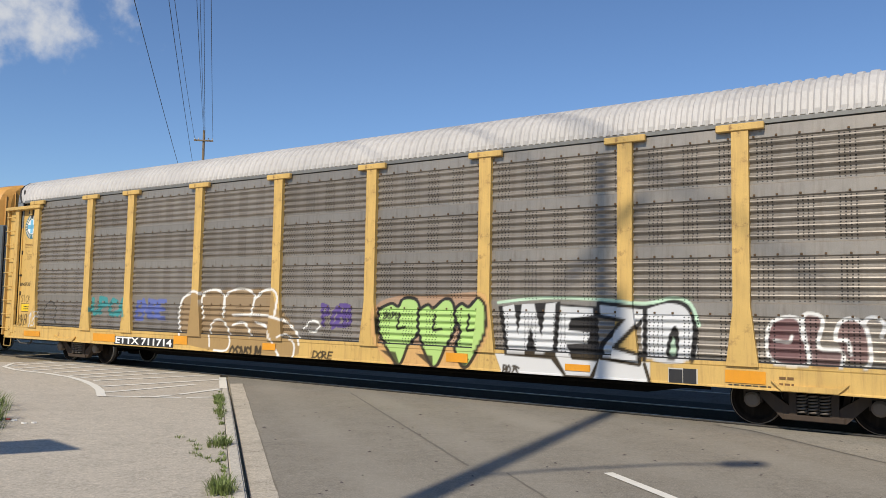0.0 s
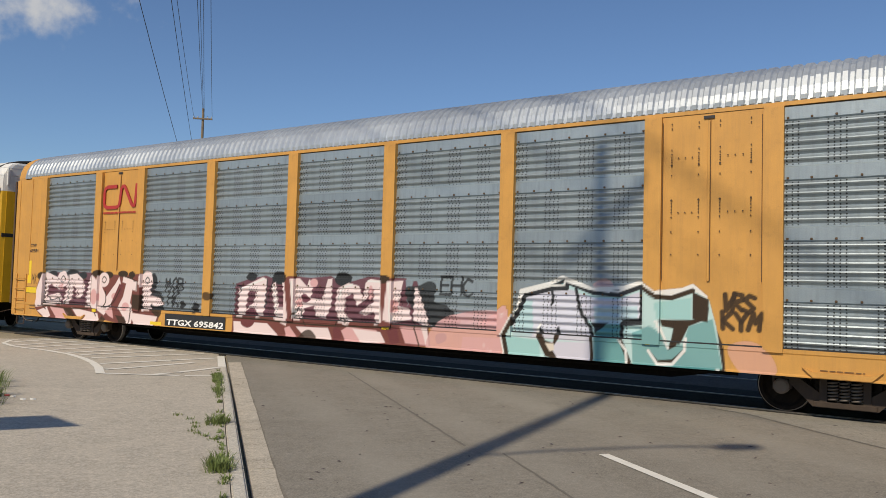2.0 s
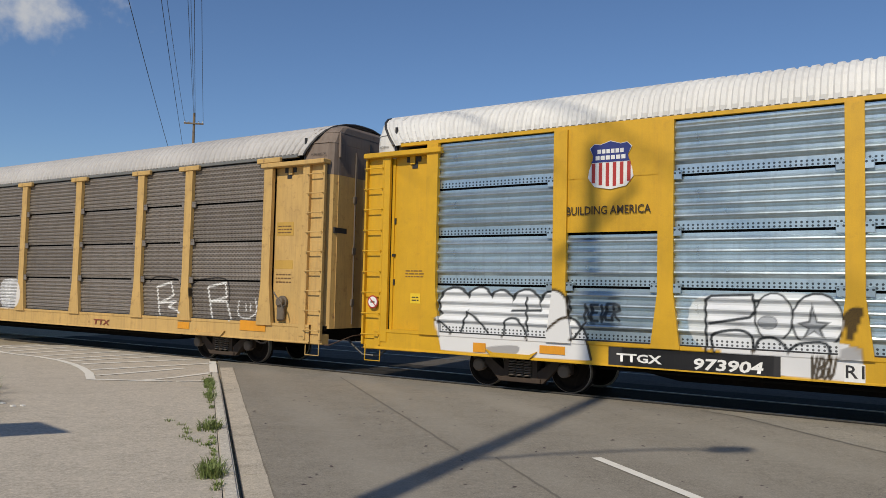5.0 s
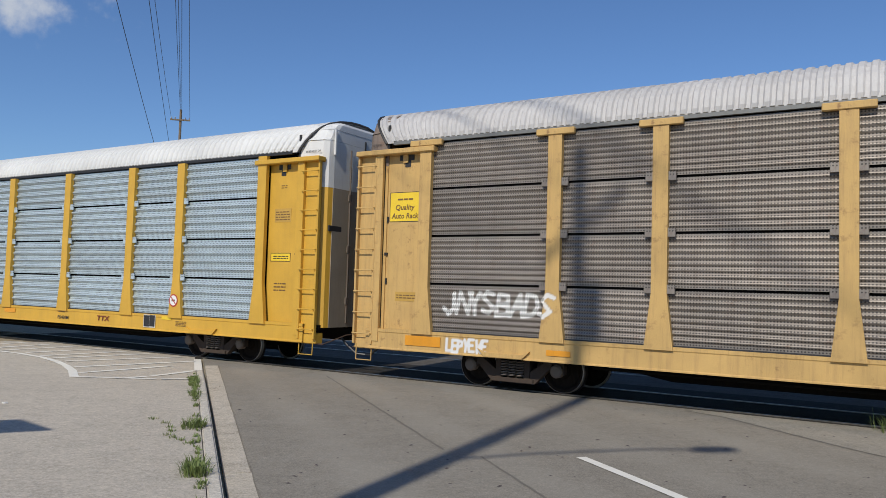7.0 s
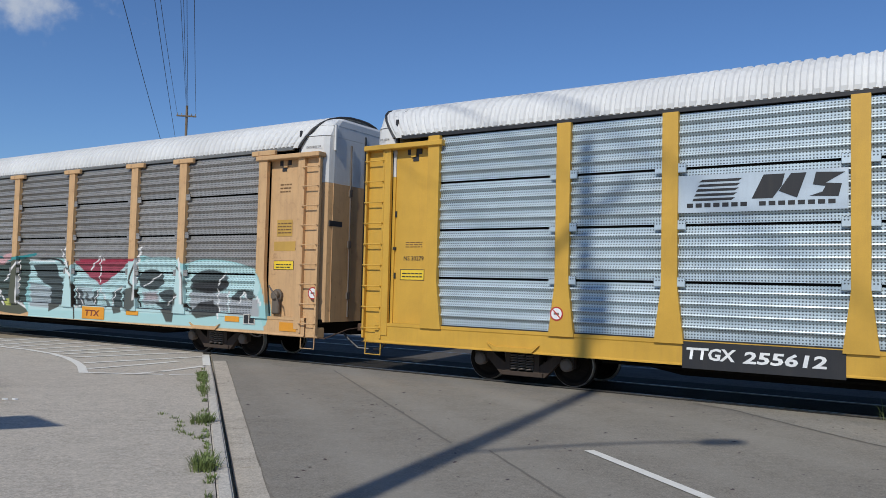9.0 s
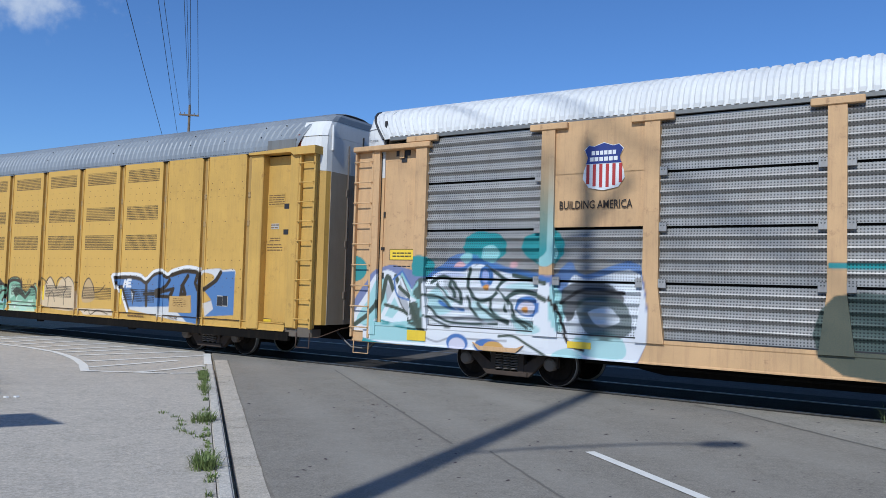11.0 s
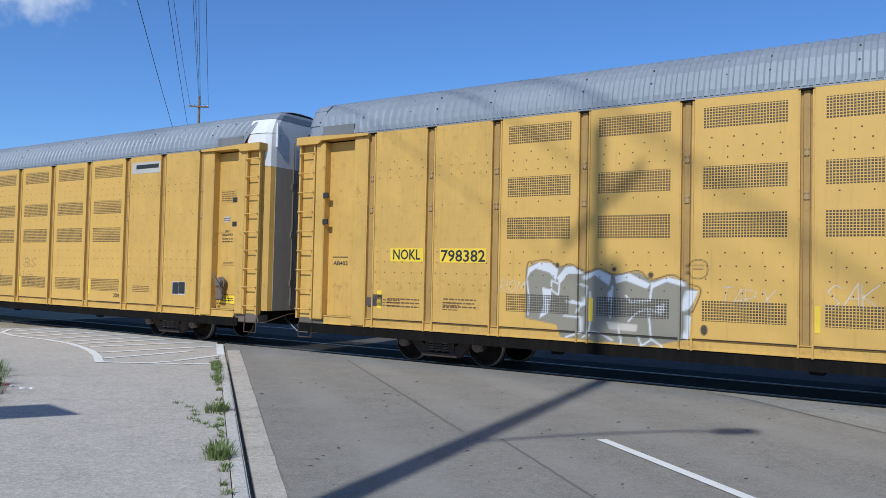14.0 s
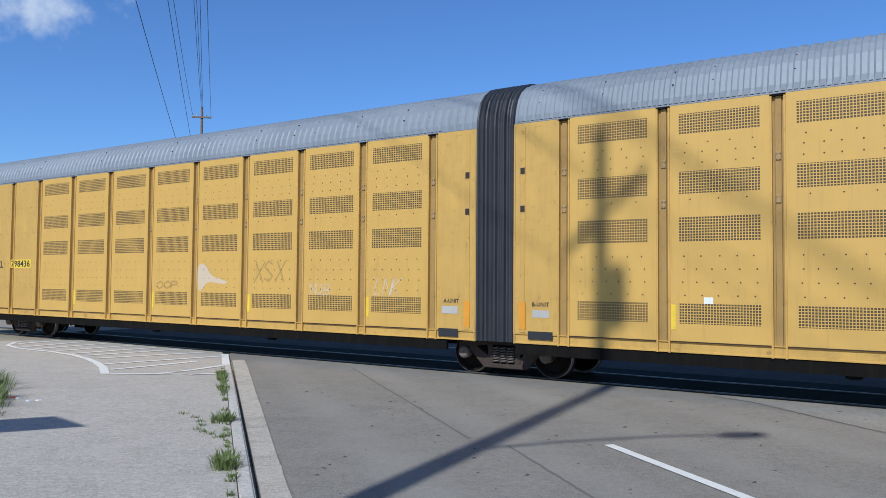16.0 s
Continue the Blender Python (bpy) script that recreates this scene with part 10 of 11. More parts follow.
def spray_a7x(a):
    a.fill('sprygrey', [(-15.61, 1.15), (-15.6, 2.03), (-15.45, 2.14), (-15.16, 2.15), (-14.95, 2.05), (-14.7, 2.1), (-14.42, 1.97), (-14.16, 2.03), (-13.84, 1.92), (-13.43, 2), (-13.22, 1.85), (-12.83, 1.93), (-12.6, 1.79), (-12.41, 1.71), (-12.52, 1.3), (-12.58, 0.88), (-13.21, 0.72), (-14.24, 0.75), (-14.9, 0.77), (-14.97, 1), (-15.61, 1.09)], .95)
    a.fill('silver', [(-15.61, 1.8), (-15.57, 2.04), (-15.33, 2.15), (-15.1, 2.14), (-14.95, 2.02), (-14.99, 1.81), (-15.13, 1.96), (-15.41, 2.03), (-15.53, 1.95)], 1)
    a.fill('silver', [(-14.97, 1.87), (-14.81, 2.06), (-14.65, 2.09), (-14.46, 1.95), (-14.75, 1.94), (-14.92, 1.75)], 1)
    a.fill('silver', [(-14.46, 1.91), (-14.16, 2.03), (-13.92, 1.92), (-13.96, 1.75), (-14.24, 1.93), (-14.41, 1.82)], 1)
    a.fill('silver', [(-13.86, 1.92), (-13.61, 1.98), (-13.22, 1.8), (-13.27, 1.71), (-13.65, 1.84), (-13.83, 1.79)], 1)
    a.fill('silver', [(-13.2, 1.8), (-12.91, 1.92), (-12.62, 1.85), (-12.59, 1.75), (-12.93, 1.84), (-13.18, 1.72)], 1)
    a.fill('silver', [(-12.64, 1.71), (-12.4, 1.7), (-12.49, 1.47), (-12.62, 1.32), (-12.69, 1.37)], 1)
    a.fill('silver', [(-15.27, 1.68), (-15.08, 1.64), (-15.12, 1.22), (-15.32, 1.1), (-15.24, 1.38)], 1)
    a.fill('silver', [(-13.98, 1.63), (-13.88, 1.72), (-13.89, 1.44), (-13.98, 1.47)], 1)
    a.fill('silver', [(-12.67, 0.91), (-12.6, 1.3), (-12.5, 1.25), (-12.56, 0.85)], 1)
    a.line('silver', .014, [(-15.56, 1.16), (-15.54, 1.48), (-15.6, 1.85)])
    a.line('silver', .014, [(-15.08, 1.81), (-14.92, 1.75), (-14.94, 1.54), (-15.08, 1.64), (-15.08, 1.81)])
    a.line('silver', .016, [(-14.54, 1.76), (-14.37, 1.72), (-14.43, 1.39), (-14.67, 1.45)])
    a.line('silver', .014, [(-14.8, 1.44), (-14.51, 1.39), (-14.58, 1.24)])
    a.line('silver', .016, [(-14.82, 1.17), (-14.53, 1.16), (-14.5, 0.88), (-14.79, 0.78)])
    a.line('silver', .014, [(-13.9, 1.74), (-13.93, 1.18)])
    a.line('silver', .016, [(-13.65, 1.58), (-13.56, 1.47), (-13.22, 1.5), (-13.18, 1.81)])
    a.line('silver', .014, [(-14.32, 1.62), (-14.29, 1.22), (-14.35, 0.83)])
    a.line('silver', .014, [(-14.46, 0.8), (-14.24, 0.91), (-14.07, 0.86), (-13.9, 0.78)], True)
    a.line('silver', .014, [(-13.78, 1.04), (-13.74, 0.73)])
    a.line('silver', .014, [(-13.6, 1.13), (-13.42, 1.3), (-13.22, 1.35), (-13.02, 1.28)], True)
    a.line('silver', .016, [(-13.24, 1.31), (-13.19, 0.84), (-12.99, 0.72)])
    a.line('silver', .014, [(-13.43, 0.87), (-13.37, 0.71), (-13.19, 0.84)])
    a.fill('silver', [(-13.12, 1.42), (-12.96, 1.47), (-12.96, 1.32), (-13.08, 1.31)], .9)
    a.fill('cream', [(-14.01, 1.11), (-13.43, 1.08), (-13.45, 0.96), (-13.95, 0.97)], .7)
    a.line('ink', .009, [(-15.59, 1.13), (-15.6, 2.05), (-15.45, 2.16), (-15.16, 2.19), (-14.93, 2.07), (-14.7, 2.12), (-14.42, 1.98), (-14.16, 2.05), (-13.84, 1.94), (-13.43, 2.02), (-13.21, 1.87), (-12.84, 1.96), (-12.6, 1.82), (-12.36, 1.72), (-12.49, 1.34)], True)
    a.blob('ink', -13.87, 2.04, 0.04, 0.04)
    a.blob('ink', -13.21, 1.95, 0.05, 0.05)
    a.blob('ink', -14.97, 2.1, 0.04, 0.05)
    a.blob('ink', -12.3, 1.05, 0.06, 0.09)
    a.line('ink', .007, [(-12.58, 2.06), (-12.54, 2.17), (-12.41, 2.22), (-12.28, 2.18), (-12.25, 2.06), (-12.28, 1.95), (-12.41, 1.9), (-12.54, 1.95), (-12.58, 2.06)], True)
    a.line('inkthin', .006, [(-12.5, 2.12), (-12.31, 2.12)])
    a.line('inkthin', .006, [(-12.48, 2.06), (-12.33, 2.06)])
    a.tag('ROM', (-16.2, 1.54, -15.65, 1.79), 'whitegrey', .004, seed=587)
    a.tag('TARX', (-12.1, 1.46, -11.26, 1.77), 'whitegrey', .004, seed=588)
    a.tag('SAK', (-10.53, 1.5, -9.73, 1.87), 'whitegrey', .006, seed=589)


def spray_a7c(a):
    a.tag('LN', (-2.76, 0.84, -1.81, 1.25), 'inkthin', .02, seed=593)


def spray_a8(a):
    a.tag('RSES', (7.04, 1.43, 8.26, 2.02), 'brownpale', .010, seed=597)
    a.tag('WW', (9.26, 1.37, 9.83, 1.75), 'brownpale', .010, seed=598)
    a.tag('BS', (11.15, 1.82, 11.83, 2.08), 'brownpale', .010, seed=599)
    a.tag('NABL', (10.89, 1.32, 11.85, 1.61), 'brownpale', .010, seed=600)


def spray_a8b(a):
    a.fill('whitegrey', [(-8.77, 2.19), (-8.51, 2.26), (-8.22, 1.98), (-7.69, 1.84), (-7.79, 1.76), (-8.37, 1.8), (-8.71, 1.57)], .5, True)
    a.tag('XSX', (-6.72, 1.84, -5.65, 2.32), 'brownpale', .012, seed=605)
    a.tag('NUB', (-4.86, 1.55, -4.28, 1.8), 'whitegrey', .006, seed=606)
    a.tag('LNK', (-3.01, 1.58, -2.33, 1.94), 'whitegrey', .006, seed=607)
    a.tag('OOP', (-10.49, 1.63, -9.55, 1.82), 'brownpale', .015, seed=608)


def spray_a2m(a):
    a.line('white', 0.075, [(4.7, 1.77), (4.6, 1.53), (4.45, 1.28), (4.27, 0.97), (4.36, 0.59)], False)
    a.line('white', 0.075, [(4.7, 1.77), (5.25, 1.91), (5.56, 1.93), (5.56, 2.04), (6.07, 1.86), (6.55, 1.83), (6.97, 1.99), (7.23, 1.82), (7.5, 1.81), (7.85, 1.94)], False)
    a.fill('aquapale', [(4.36, 0.59), (4.27, 0.97), (4.45, 1.28), (4.6, 1.53), (4.7, 1.77), (5.25, 1.91), (5.56, 1.93), (5.56, 2.04), (6.07, 1.86), (6.55, 1.83), (6.97, 1.99), (7.23, 1.82), (7.5, 1.81), (7.85, 1.94), (8.12, 1.8), (8.24, 1.36), (8.35, 0.68)], 1)
    a.fill('lilac', [(4.7, 1.77), (5.25, 1.91), (5.56, 1.93), (5.74, 1.88), (5.86, 1.44), (6.05, 1.14), (6.06, 0.97), (4.5, 0.98), (4.45, 1.28), (4.6, 1.53)], 0.9)
    a.fill('aqua', [(4.47, 1.44), (4.69, 1.67), (4.85, 1.68), (4.89, 1.0), (4.5, 0.98)], 0.6)
    a.fill('aqua', [(4.36, 0.59), (4.27, 0.97), (4.5, 0.98), (5.02, 0.94), (5.07, 0.61)], 0.95)
    a.fill('lilac', [(5.21, 0.93), (6.06, 0.97), (6.09, 0.57), (5.42, 0.57)], 0.95)
    a.fill('lilac', [(5.77, 1.85), (6.08, 1.77), (6.55, 1.76), (6.94, 1.9), (6.97, 1.35), (6.1, 1.32), (5.89, 1.4)], 0.95)
    a.fill('aqua', [(6.09, 1.62), (6.9, 1.65), (6.91, 1.35), (6.1, 1.32)], 0.5)
    a.fill('teal', [(6.11, 1.3), (6.63, 1.32), (6.62, 1.0), (6.79, 0.59), (6.12, 0.57)], 0.8)
    a.fill('aqua', [(7.2, 1.72), (7.83, 1.82), (7.83, 1.45), (7.27, 1.45)], 0.95)
    a.fill('teal', [(6.81, 1.18), (7.14, 1.32), (7.34, 1.2), (7.46, 0.93), (7.7, 1.05), (7.79, 1.34), (8.18, 1.48), (8.35, 0.66), (6.84, 0.59)], 0.7)
    a.fill('ink', [(5.03, 1.25), (4.95, 1.03), (5.16, 0.66), (5.45, 0.58), (5.29, 0.8), (5.45, 1.03), (5.43, 1.2), (5.38, 1.22), (5.31, 0.91), (5.15, 0.95)], 1)
    a.fill('cream', [(5.15, 0.9), (5.33, 0.9), (5.34, 0.78), (5.25, 0.75)], 1)
    a.fill('ink', [(6.04, 1.32), (6.37, 1.33), (6.13, 1.14)], 1)
    a.fill('ink', [(6.59, 1.33), (6.97, 1.34), (6.97, 1.43), (6.63, 1.4)], 1)
    a.fill('ink', [(7.3, 1.43), (7.87, 1.45), (8.12, 1.68), (8.1, 1.48), (7.79, 1.34), (7.65, 1.03), (7.46, 0.92), (7.53, 1.29), (7.33, 1.32)], 1)
    a.fill('ink', [(7.85, 1.92), (8.12, 1.8), (8.1, 1.42), (7.85, 1.46)], 1)
    a.fill('ink', [(7.13, 0.9), (7.28, 0.74), (7.52, 0.77), (7.73, 0.97), (7.74, 0.89), (7.53, 0.69), (7.26, 0.67)], 1)
    a.line('ink', 0.045, [(4.7, 1.77), (4.6, 1.53), (4.45, 1.28), (4.27, 0.97), (4.36, 0.59)], False)
    a.line('ink', 0.04, [(4.7, 1.77), (5.25, 1.91), (5.56, 1.93), (5.56, 2.04), (6.07, 1.86), (6.55, 1.83), (6.97, 1.99), (7.23, 1.82), (7.5, 1.81), (7.85, 1.94)], False)
    a.line('ink', 0.03, [(5.74, 1.92), (5.82, 1.53), (6.05, 1.19), (6.09, 0.57)], False)
    a.line('ink', 0.035, [(6.97, 1.99), (6.97, 1.35), (6.62, 1.32), (6.61, 1.04), (6.81, 0.59)], False)
    a.line('white', 0.02, [(6.57, 1.04), (6.71, 0.87), (6.73, 0.6)], False)
    a.line('white', 0.022, [(7.25, 1.4), (7.34, 1.2), (7.45, 0.96)], False)
    a.line('white', 0.025, [(7.11, 0.89), (7.27, 0.67), (7.53, 0.69), (7.73, 0.93), (7.74, 1.13)], False)
    a.line('white', 0.02, [(4.95, 1.03), (5.03, 1.25), (4.96, 1.09)], False)
    a.line('ink', 0.025, [(5.25, 1.9), (5.29, 1.73), (5.25, 1.62)], False)
    a.line('white', 0.022, [(5.55, 2.06), (6.01, 1.93), (6.37, 1.89)], False)


def spray_a6d(a):
    a.fill('aquapale', [(2.14, 2.32), (3.61, 2.41), (4.29, 2.14), (4.47, 2.25), (7.12, 2.31), (8.06, 2.34), (8.67, 2.22), (9.12, 2.08), (9.68, 2.28), (10.64, 2.3), (11.36, 2.1), (11.76, 1.84), (11.92, 1.62), (11.9, 1.44), (11.98, 1.09), (12.12, 0.72), (2.28, 0.65)], 0.95)
    a.fill('aqua', [(2.26, 0.85), (12.1, 1.03), (12.12, 0.71), (2.28, 0.63)], 0.55)
    a.fill('steel', [(2.19, 1.69), (3.35, 1.52), (3.35, 0.93), (2.36, 0.95)], 0.75)
    a.fill('steel', [(4.56, 1.6), (5.33, 1.56), (5.54, 1.09), (4.6, 1.06)], 0.6)
    a.fill('grey', [(7.57, 1.51), (8.19, 1.55), (8.3, 1.21), (7.6, 1.16)], 0.75)
    a.fill('rose', [(7.65, 1.46), (8.15, 1.5), (8.16, 1.33), (7.67, 1.29)], 0.35)
    a.fill('grey', [(9.44, 1.55), (10.81, 1.55), (10.83, 1.11), (9.46, 1.13)], 0.85)
    a.fill('grey', [(10.89, 1.46), (11.96, 1.44), (11.99, 1.04), (10.9, 1.01)], 0.85)
    a.fill('crimson', [(4.41, 2.33), (7.05, 2.36), (6.17, 1.84), (5.75, 1.65), (5.03, 1.96)], 0.95)
    a.fill('ink', [(2.3, 2.19), (3.53, 2.23), (3.65, 1.94), (3.9, 1.8), (4.0, 1.04), (3.31, 0.82), (3.35, 1.52), (2.69, 1.78)], 0.9)
    a.blob('ink', 7.9, 1.84, 0.53, 0.28, 0.9)
    a.blob('ink', 8.65, 1.44, 0.4, 0.16, 0.9)
    a.fill('ink', [(8.06, 1.23), (8.37, 1.09), (8.61, 0.76), (8.85, 0.76), (8.89, 1.01), (9.05, 1.5), (8.73, 1.3)], 0.9)
    a.blob('ink', 10.16, 1.83, 0.68, 0.3, 0.9)
    a.fill('ink', [(9.45, 1.77), (9.51, 1.55), (10.14, 1.54), (10.8, 1.66), (10.82, 1.87)], 0.9)
    a.fill('ink', [(9.47, 1.08), (9.87, 1.31), (10.28, 1.37), (10.51, 1.17), (10.52, 1.0), (9.76, 0.9)], 0.9)
    a.fill('ink', [(10.93, 1.41), (11.13, 1.62), (11.39, 1.66), (11.77, 1.59), (11.91, 1.48), (11.56, 1.42), (11.39, 1.56), (11.22, 1.37)], 0.9)
    a.fill('ink', [(4.57, 1.54), (4.89, 1.5), (5.01, 0.99), (4.65, 1.01)], 0.85)
    a.fill('ink', [(5.42, 1.45), (5.69, 1.54), (5.55, 1.08), (5.35, 1.18)], 0.85)
    a.fill('ink', [(6.24, 1.43), (6.64, 1.62), (6.73, 0.93), (6.4, 0.88)], 0.88)
    a.fill('ink', [(6.73, 1.54), (7.29, 1.63), (7.38, 1.15), (7.13, 0.96), (6.76, 1.08)], 0.88)
    a.fill('ink', [(5.02, 1.5), (5.32, 1.19), (5.09, 1.17)], 0.8)
    a.fill('ink', [(5.86, 1.42), (6.18, 1.11), (6.06, 1.01)], 0.8)
    a.line('ink', 0.03, [(4.26, 2.3), (4.41, 1.76), (4.53, 1.22), (4.6, 0.68)], True)
    a.line('ink', 0.035, [(7.3, 2.24), (7.08, 1.8), (7.3, 1.58), (7.48, 1.13)], True)
    a.line('ink', 0.03, [(9.01, 2.17), (9.22, 1.94), (9.3, 1.27), (9.5, 1.13)], True)
    a.line('ink', 0.03, [(2.18, 2.34), (3.52, 2.37), (4.25, 2.08)], True)
    a.line('white', 0.035, [(3.8, 2.63), (4.06, 2.13), (4.38, 1.91)], False)
    a.line('white', 0.03, [(7.44, 2.62), (7.3, 2.26), (7.29, 1.3)], False)
    a.line('white', 0.035, [(9.07, 2.39), (9.17, 1.84), (9.21, 1.26)], False)
    a.line('white', 0.025, [(10.47, 1.63), (10.55, 0.94)], False)
    a.line('white', 0.022, [(10.84, 1.59), (10.87, 1.17)], False)
    a.line('white', 0.02, [(2.13, 2.34), (3.45, 2.31)], False)
    a.line('white', 0.022, [(10.72, 2.06), (10.46, 1.76)], False)
    a.line('white', 0.025, [(5.22, 2.08), (5.69, 2.47), (5.68, 1.75)], False)
    a.line('white', 0.018, [(4.61, 1.54), (4.92, 1.07), (4.65, 0.98)], False)
    a.line('white', 0.018, [(5.44, 1.14), (5.69, 1.57), (6.0, 1.26)], False)
    a.line('white', 0.018, [(6.26, 1.12), (6.44, 1.53), (6.68, 1.62)], False)
    a.line('white', 0.02, [(11.21, 1.33), (11.36, 1.6), (11.53, 1.41)], False)
    a.line('white', 0.016, [(7.64, 1.66), (8.17, 1.92), (8.31, 2.02)], False)
    a.line('white', 0.016, [(8.59, 1.2), (8.8, 1.35), (9.05, 1.43)], False)


def spray_a7d(a):
    a.fill('aquapale', [(7.34, 1.18), (7.61, 1.44), (8.06, 1.49), (8.36, 1.7), (8.61, 1.54), (8.51, 1.11), (8.17, 0.95), (7.67, 0.96)], 0.95)
    a.fill('green2', [(8.17, 0.95), (8.28, 1.35), (8.59, 1.5), (8.84, 1.43), (8.88, 1.25), (8.72, 1.03), (8.46, 0.98)], 0.95)
    a.fill('green2', [(9.01, 1.01), (9.01, 1.51), (9.27, 1.65), (9.64, 1.6), (9.73, 1.46), (9.5, 1.24), (9.46, 1.03)], 0.95)
    a.fill('mint', [(9.12, 1.07), (9.14, 1.45), (9.32, 1.55), (9.45, 1.46), (9.37, 1.18)], 0.8)
    a.fill('green2', [(9.5, 1.04), (9.71, 1.43), (9.97, 1.26), (10.25, 1.48), (10.5, 1.38), (10.54, 1.13), (10.3, 1.07)], 0.9)
    a.fill('sprygrey', [(7.42, 0.84), (7.87, 0.93), (8.83, 0.94), (8.83, 0.75), (7.42, 0.74)], 0.7)
    a.fill('mint', [(7.42, 0.79), (7.67, 0.89), (8.17, 0.88), (8.22, 0.75), (7.47, 0.75)], 0.9)
    a.fill('green2', [(8.22, 0.9), (8.83, 0.94), (8.82, 0.74), (8.27, 0.73)], 0.9)
    a.fill('mint', [(9.03, 0.93), (10.3, 0.96), (10.5, 0.73), (9.06, 0.7)], 0.85)
    a.line('ink', 0.05, [(7.67, 0.96), (7.32, 1.18), (7.61, 1.46), (8.06, 1.51), (8.36, 1.72), (8.63, 1.53)], False)
    a.line('ink', 0.045, [(8.17, 0.95), (8.28, 1.37), (8.59, 1.52), (8.86, 1.45), (8.9, 1.25), (8.69, 1.01)], True)
    a.line('ink', 0.05, [(9.0, 1.01), (9.0, 1.52), (9.27, 1.66), (9.66, 1.61), (9.74, 1.46)], True)
    a.fill('ink', [(9.24, 1.34), (9.45, 1.44), (9.75, 1.39), (9.97, 1.2), (10.25, 1.41), (10.23, 1.28), (9.97, 1.07), (9.71, 1.2), (9.54, 1.24), (9.46, 1.1)], 0.9)
    a.line('ink', 0.03, [(7.57, 0.97), (7.86, 1.33), (8.06, 1.25)], True)
    a.line('ink', 0.03, [(8.45, 1.03), (8.59, 1.28), (8.81, 1.32)], True)
    a.line('ink', 0.035, [(10.25, 1.48), (10.5, 1.41), (10.56, 1.13)], True)
    a.blob('white', 8.4, 0.8, 0.05, 0.04, 1)
    a.blob('white', 9.36, 0.83, 0.04, 0.04, 1)
    a.blob('white', 7.64, 1.41, 0.04, 0.04, 1)


def marks_c1(car):
    label_plate(car, -7.67, -5.12, 0.66, 0.89, 'ink', -1.516)
    words(car, 'ETTX 711714', -7.61, -5.17, 0.7, 0.180, 'white', -1.52, 0.03)
    label_plate(car, -8.7, -7.65, 0.72, 0.93, 'orange', -1.516)
    label_plate(car, -5.1, -4.56, 0.77, 0.99, 'orange', -1.516)
    label_plate(car, -1.81, -1.38, 0.77, 0.93, 'orange', -1.516)
    label_plate(car, 3.42, 3.93, 0.77, 0.95, 'orange', -1.516)
    label_plate(car, 6.02, 6.51, 0.75, 0.87, 'orange', -1.516)
    label_plate(car, 8.85, 9.47, 0.73, 0.93, 'orange', -1.516)
    label_plate(car, 7.92, 8.41, 0.66, 0.91, 'whitegrey', -1.516)
    label_plate(car, 7.93, 8.16, 0.66, 0.89, 'ink', -1.52)
    label_plate(car, 8.17, 8.39, 0.66, 0.91, 'ink', -1.52)
    print_rows(car, 8.9, 9.55, 0.63, 0.72, 2, 'ink', -1.516)
    print_rows(car, 9.67, 9.88, 0.7, 0.9, 2, 'brownink', -1.516)
    label_plate(car, -12.87, -12.28, 1.49, 1.72, 'sticker', -1.386)
    print_rows(car, -12.73, -12.33, 1.53, 1.67, 2, 'ink', -1.391)
    words(car, 'BNSF33035', -13, -12.16, 2.3, 0.100, 'ink', -1.386)
    print_rows(car, -12.84, -12.23, 3.51, 3.64, 3, 'brownink', -1.386)
    print_rows(car, -12.68, -12.44, 3.12, 3.31, 3, 'brownink', -1.386)
    label_plate(car, -12.4, -11.5, 0.73, 0.89, 'orange', -1.516)
    emblem(car, -12.51, 4.18, 0.39)


def panel_seams(car, lo, hi, top=1.0):
    """The seams of a plain side panel between two posts, painted gap shade, and the bolts that hold the racks behind
    it.
    """
    w, h = hi - lo, EAVES - DECK
    mid = lo + 0.475 * w
    part("panel_seam", block(bmesh.new(), mid - 0.02, mid + 0.02, -1.503, -1.489, DECK + 0.27 * h, EAVES - 0.12, 0.006), M["y2"], car)
    # Dark strips paint the shade in the post gaps and beside the ridge.
    for x in (lo + 0.012, mid + 0.027, hi - 0.03):
        part("panel_seam", block(bmesh.new(), x - 0.005, x + 0.005, -1.494, -1.489, DECK + 0.27 * h, EAVES - 0.1), M["rivet_and_gap"], car)
    part("slot", block(bmesh.new(), mid - 0.09, mid + 0.09, -1.4945, -1.489, EAVES - 0.09, EAVES - 0.04), M["ink"], car)
    at = []
    for u in (0.10, 0.375, 0.585, 0.88):
        at += [(u, v) for v in (0.965, 0.945, 0.85, 0.83, 0.815, 0.805, 0.795, 0.78, 0.735, 0.625, 0.61, 0.597, 0.583, 0.57, 0.55, 0.485, 0.385)]
    for u in (0.17, 0.24, 0.31, 0.66, 0.73, 0.805):
        at += [(u, 0.812), (u, 0.57)]
    bm = bmesh.new()
    for u, v in at:
        if v <= top:
            r = 0.019 if v in (0.78, 0.625) else 0.0125
            disc(bm, lo + u * w, DECK + v * h, r, -1.495, 1.0, 8)
    tagged(part("panel_bolts", bm, M["rivet_and_gap"], car), "", kind="stuff")


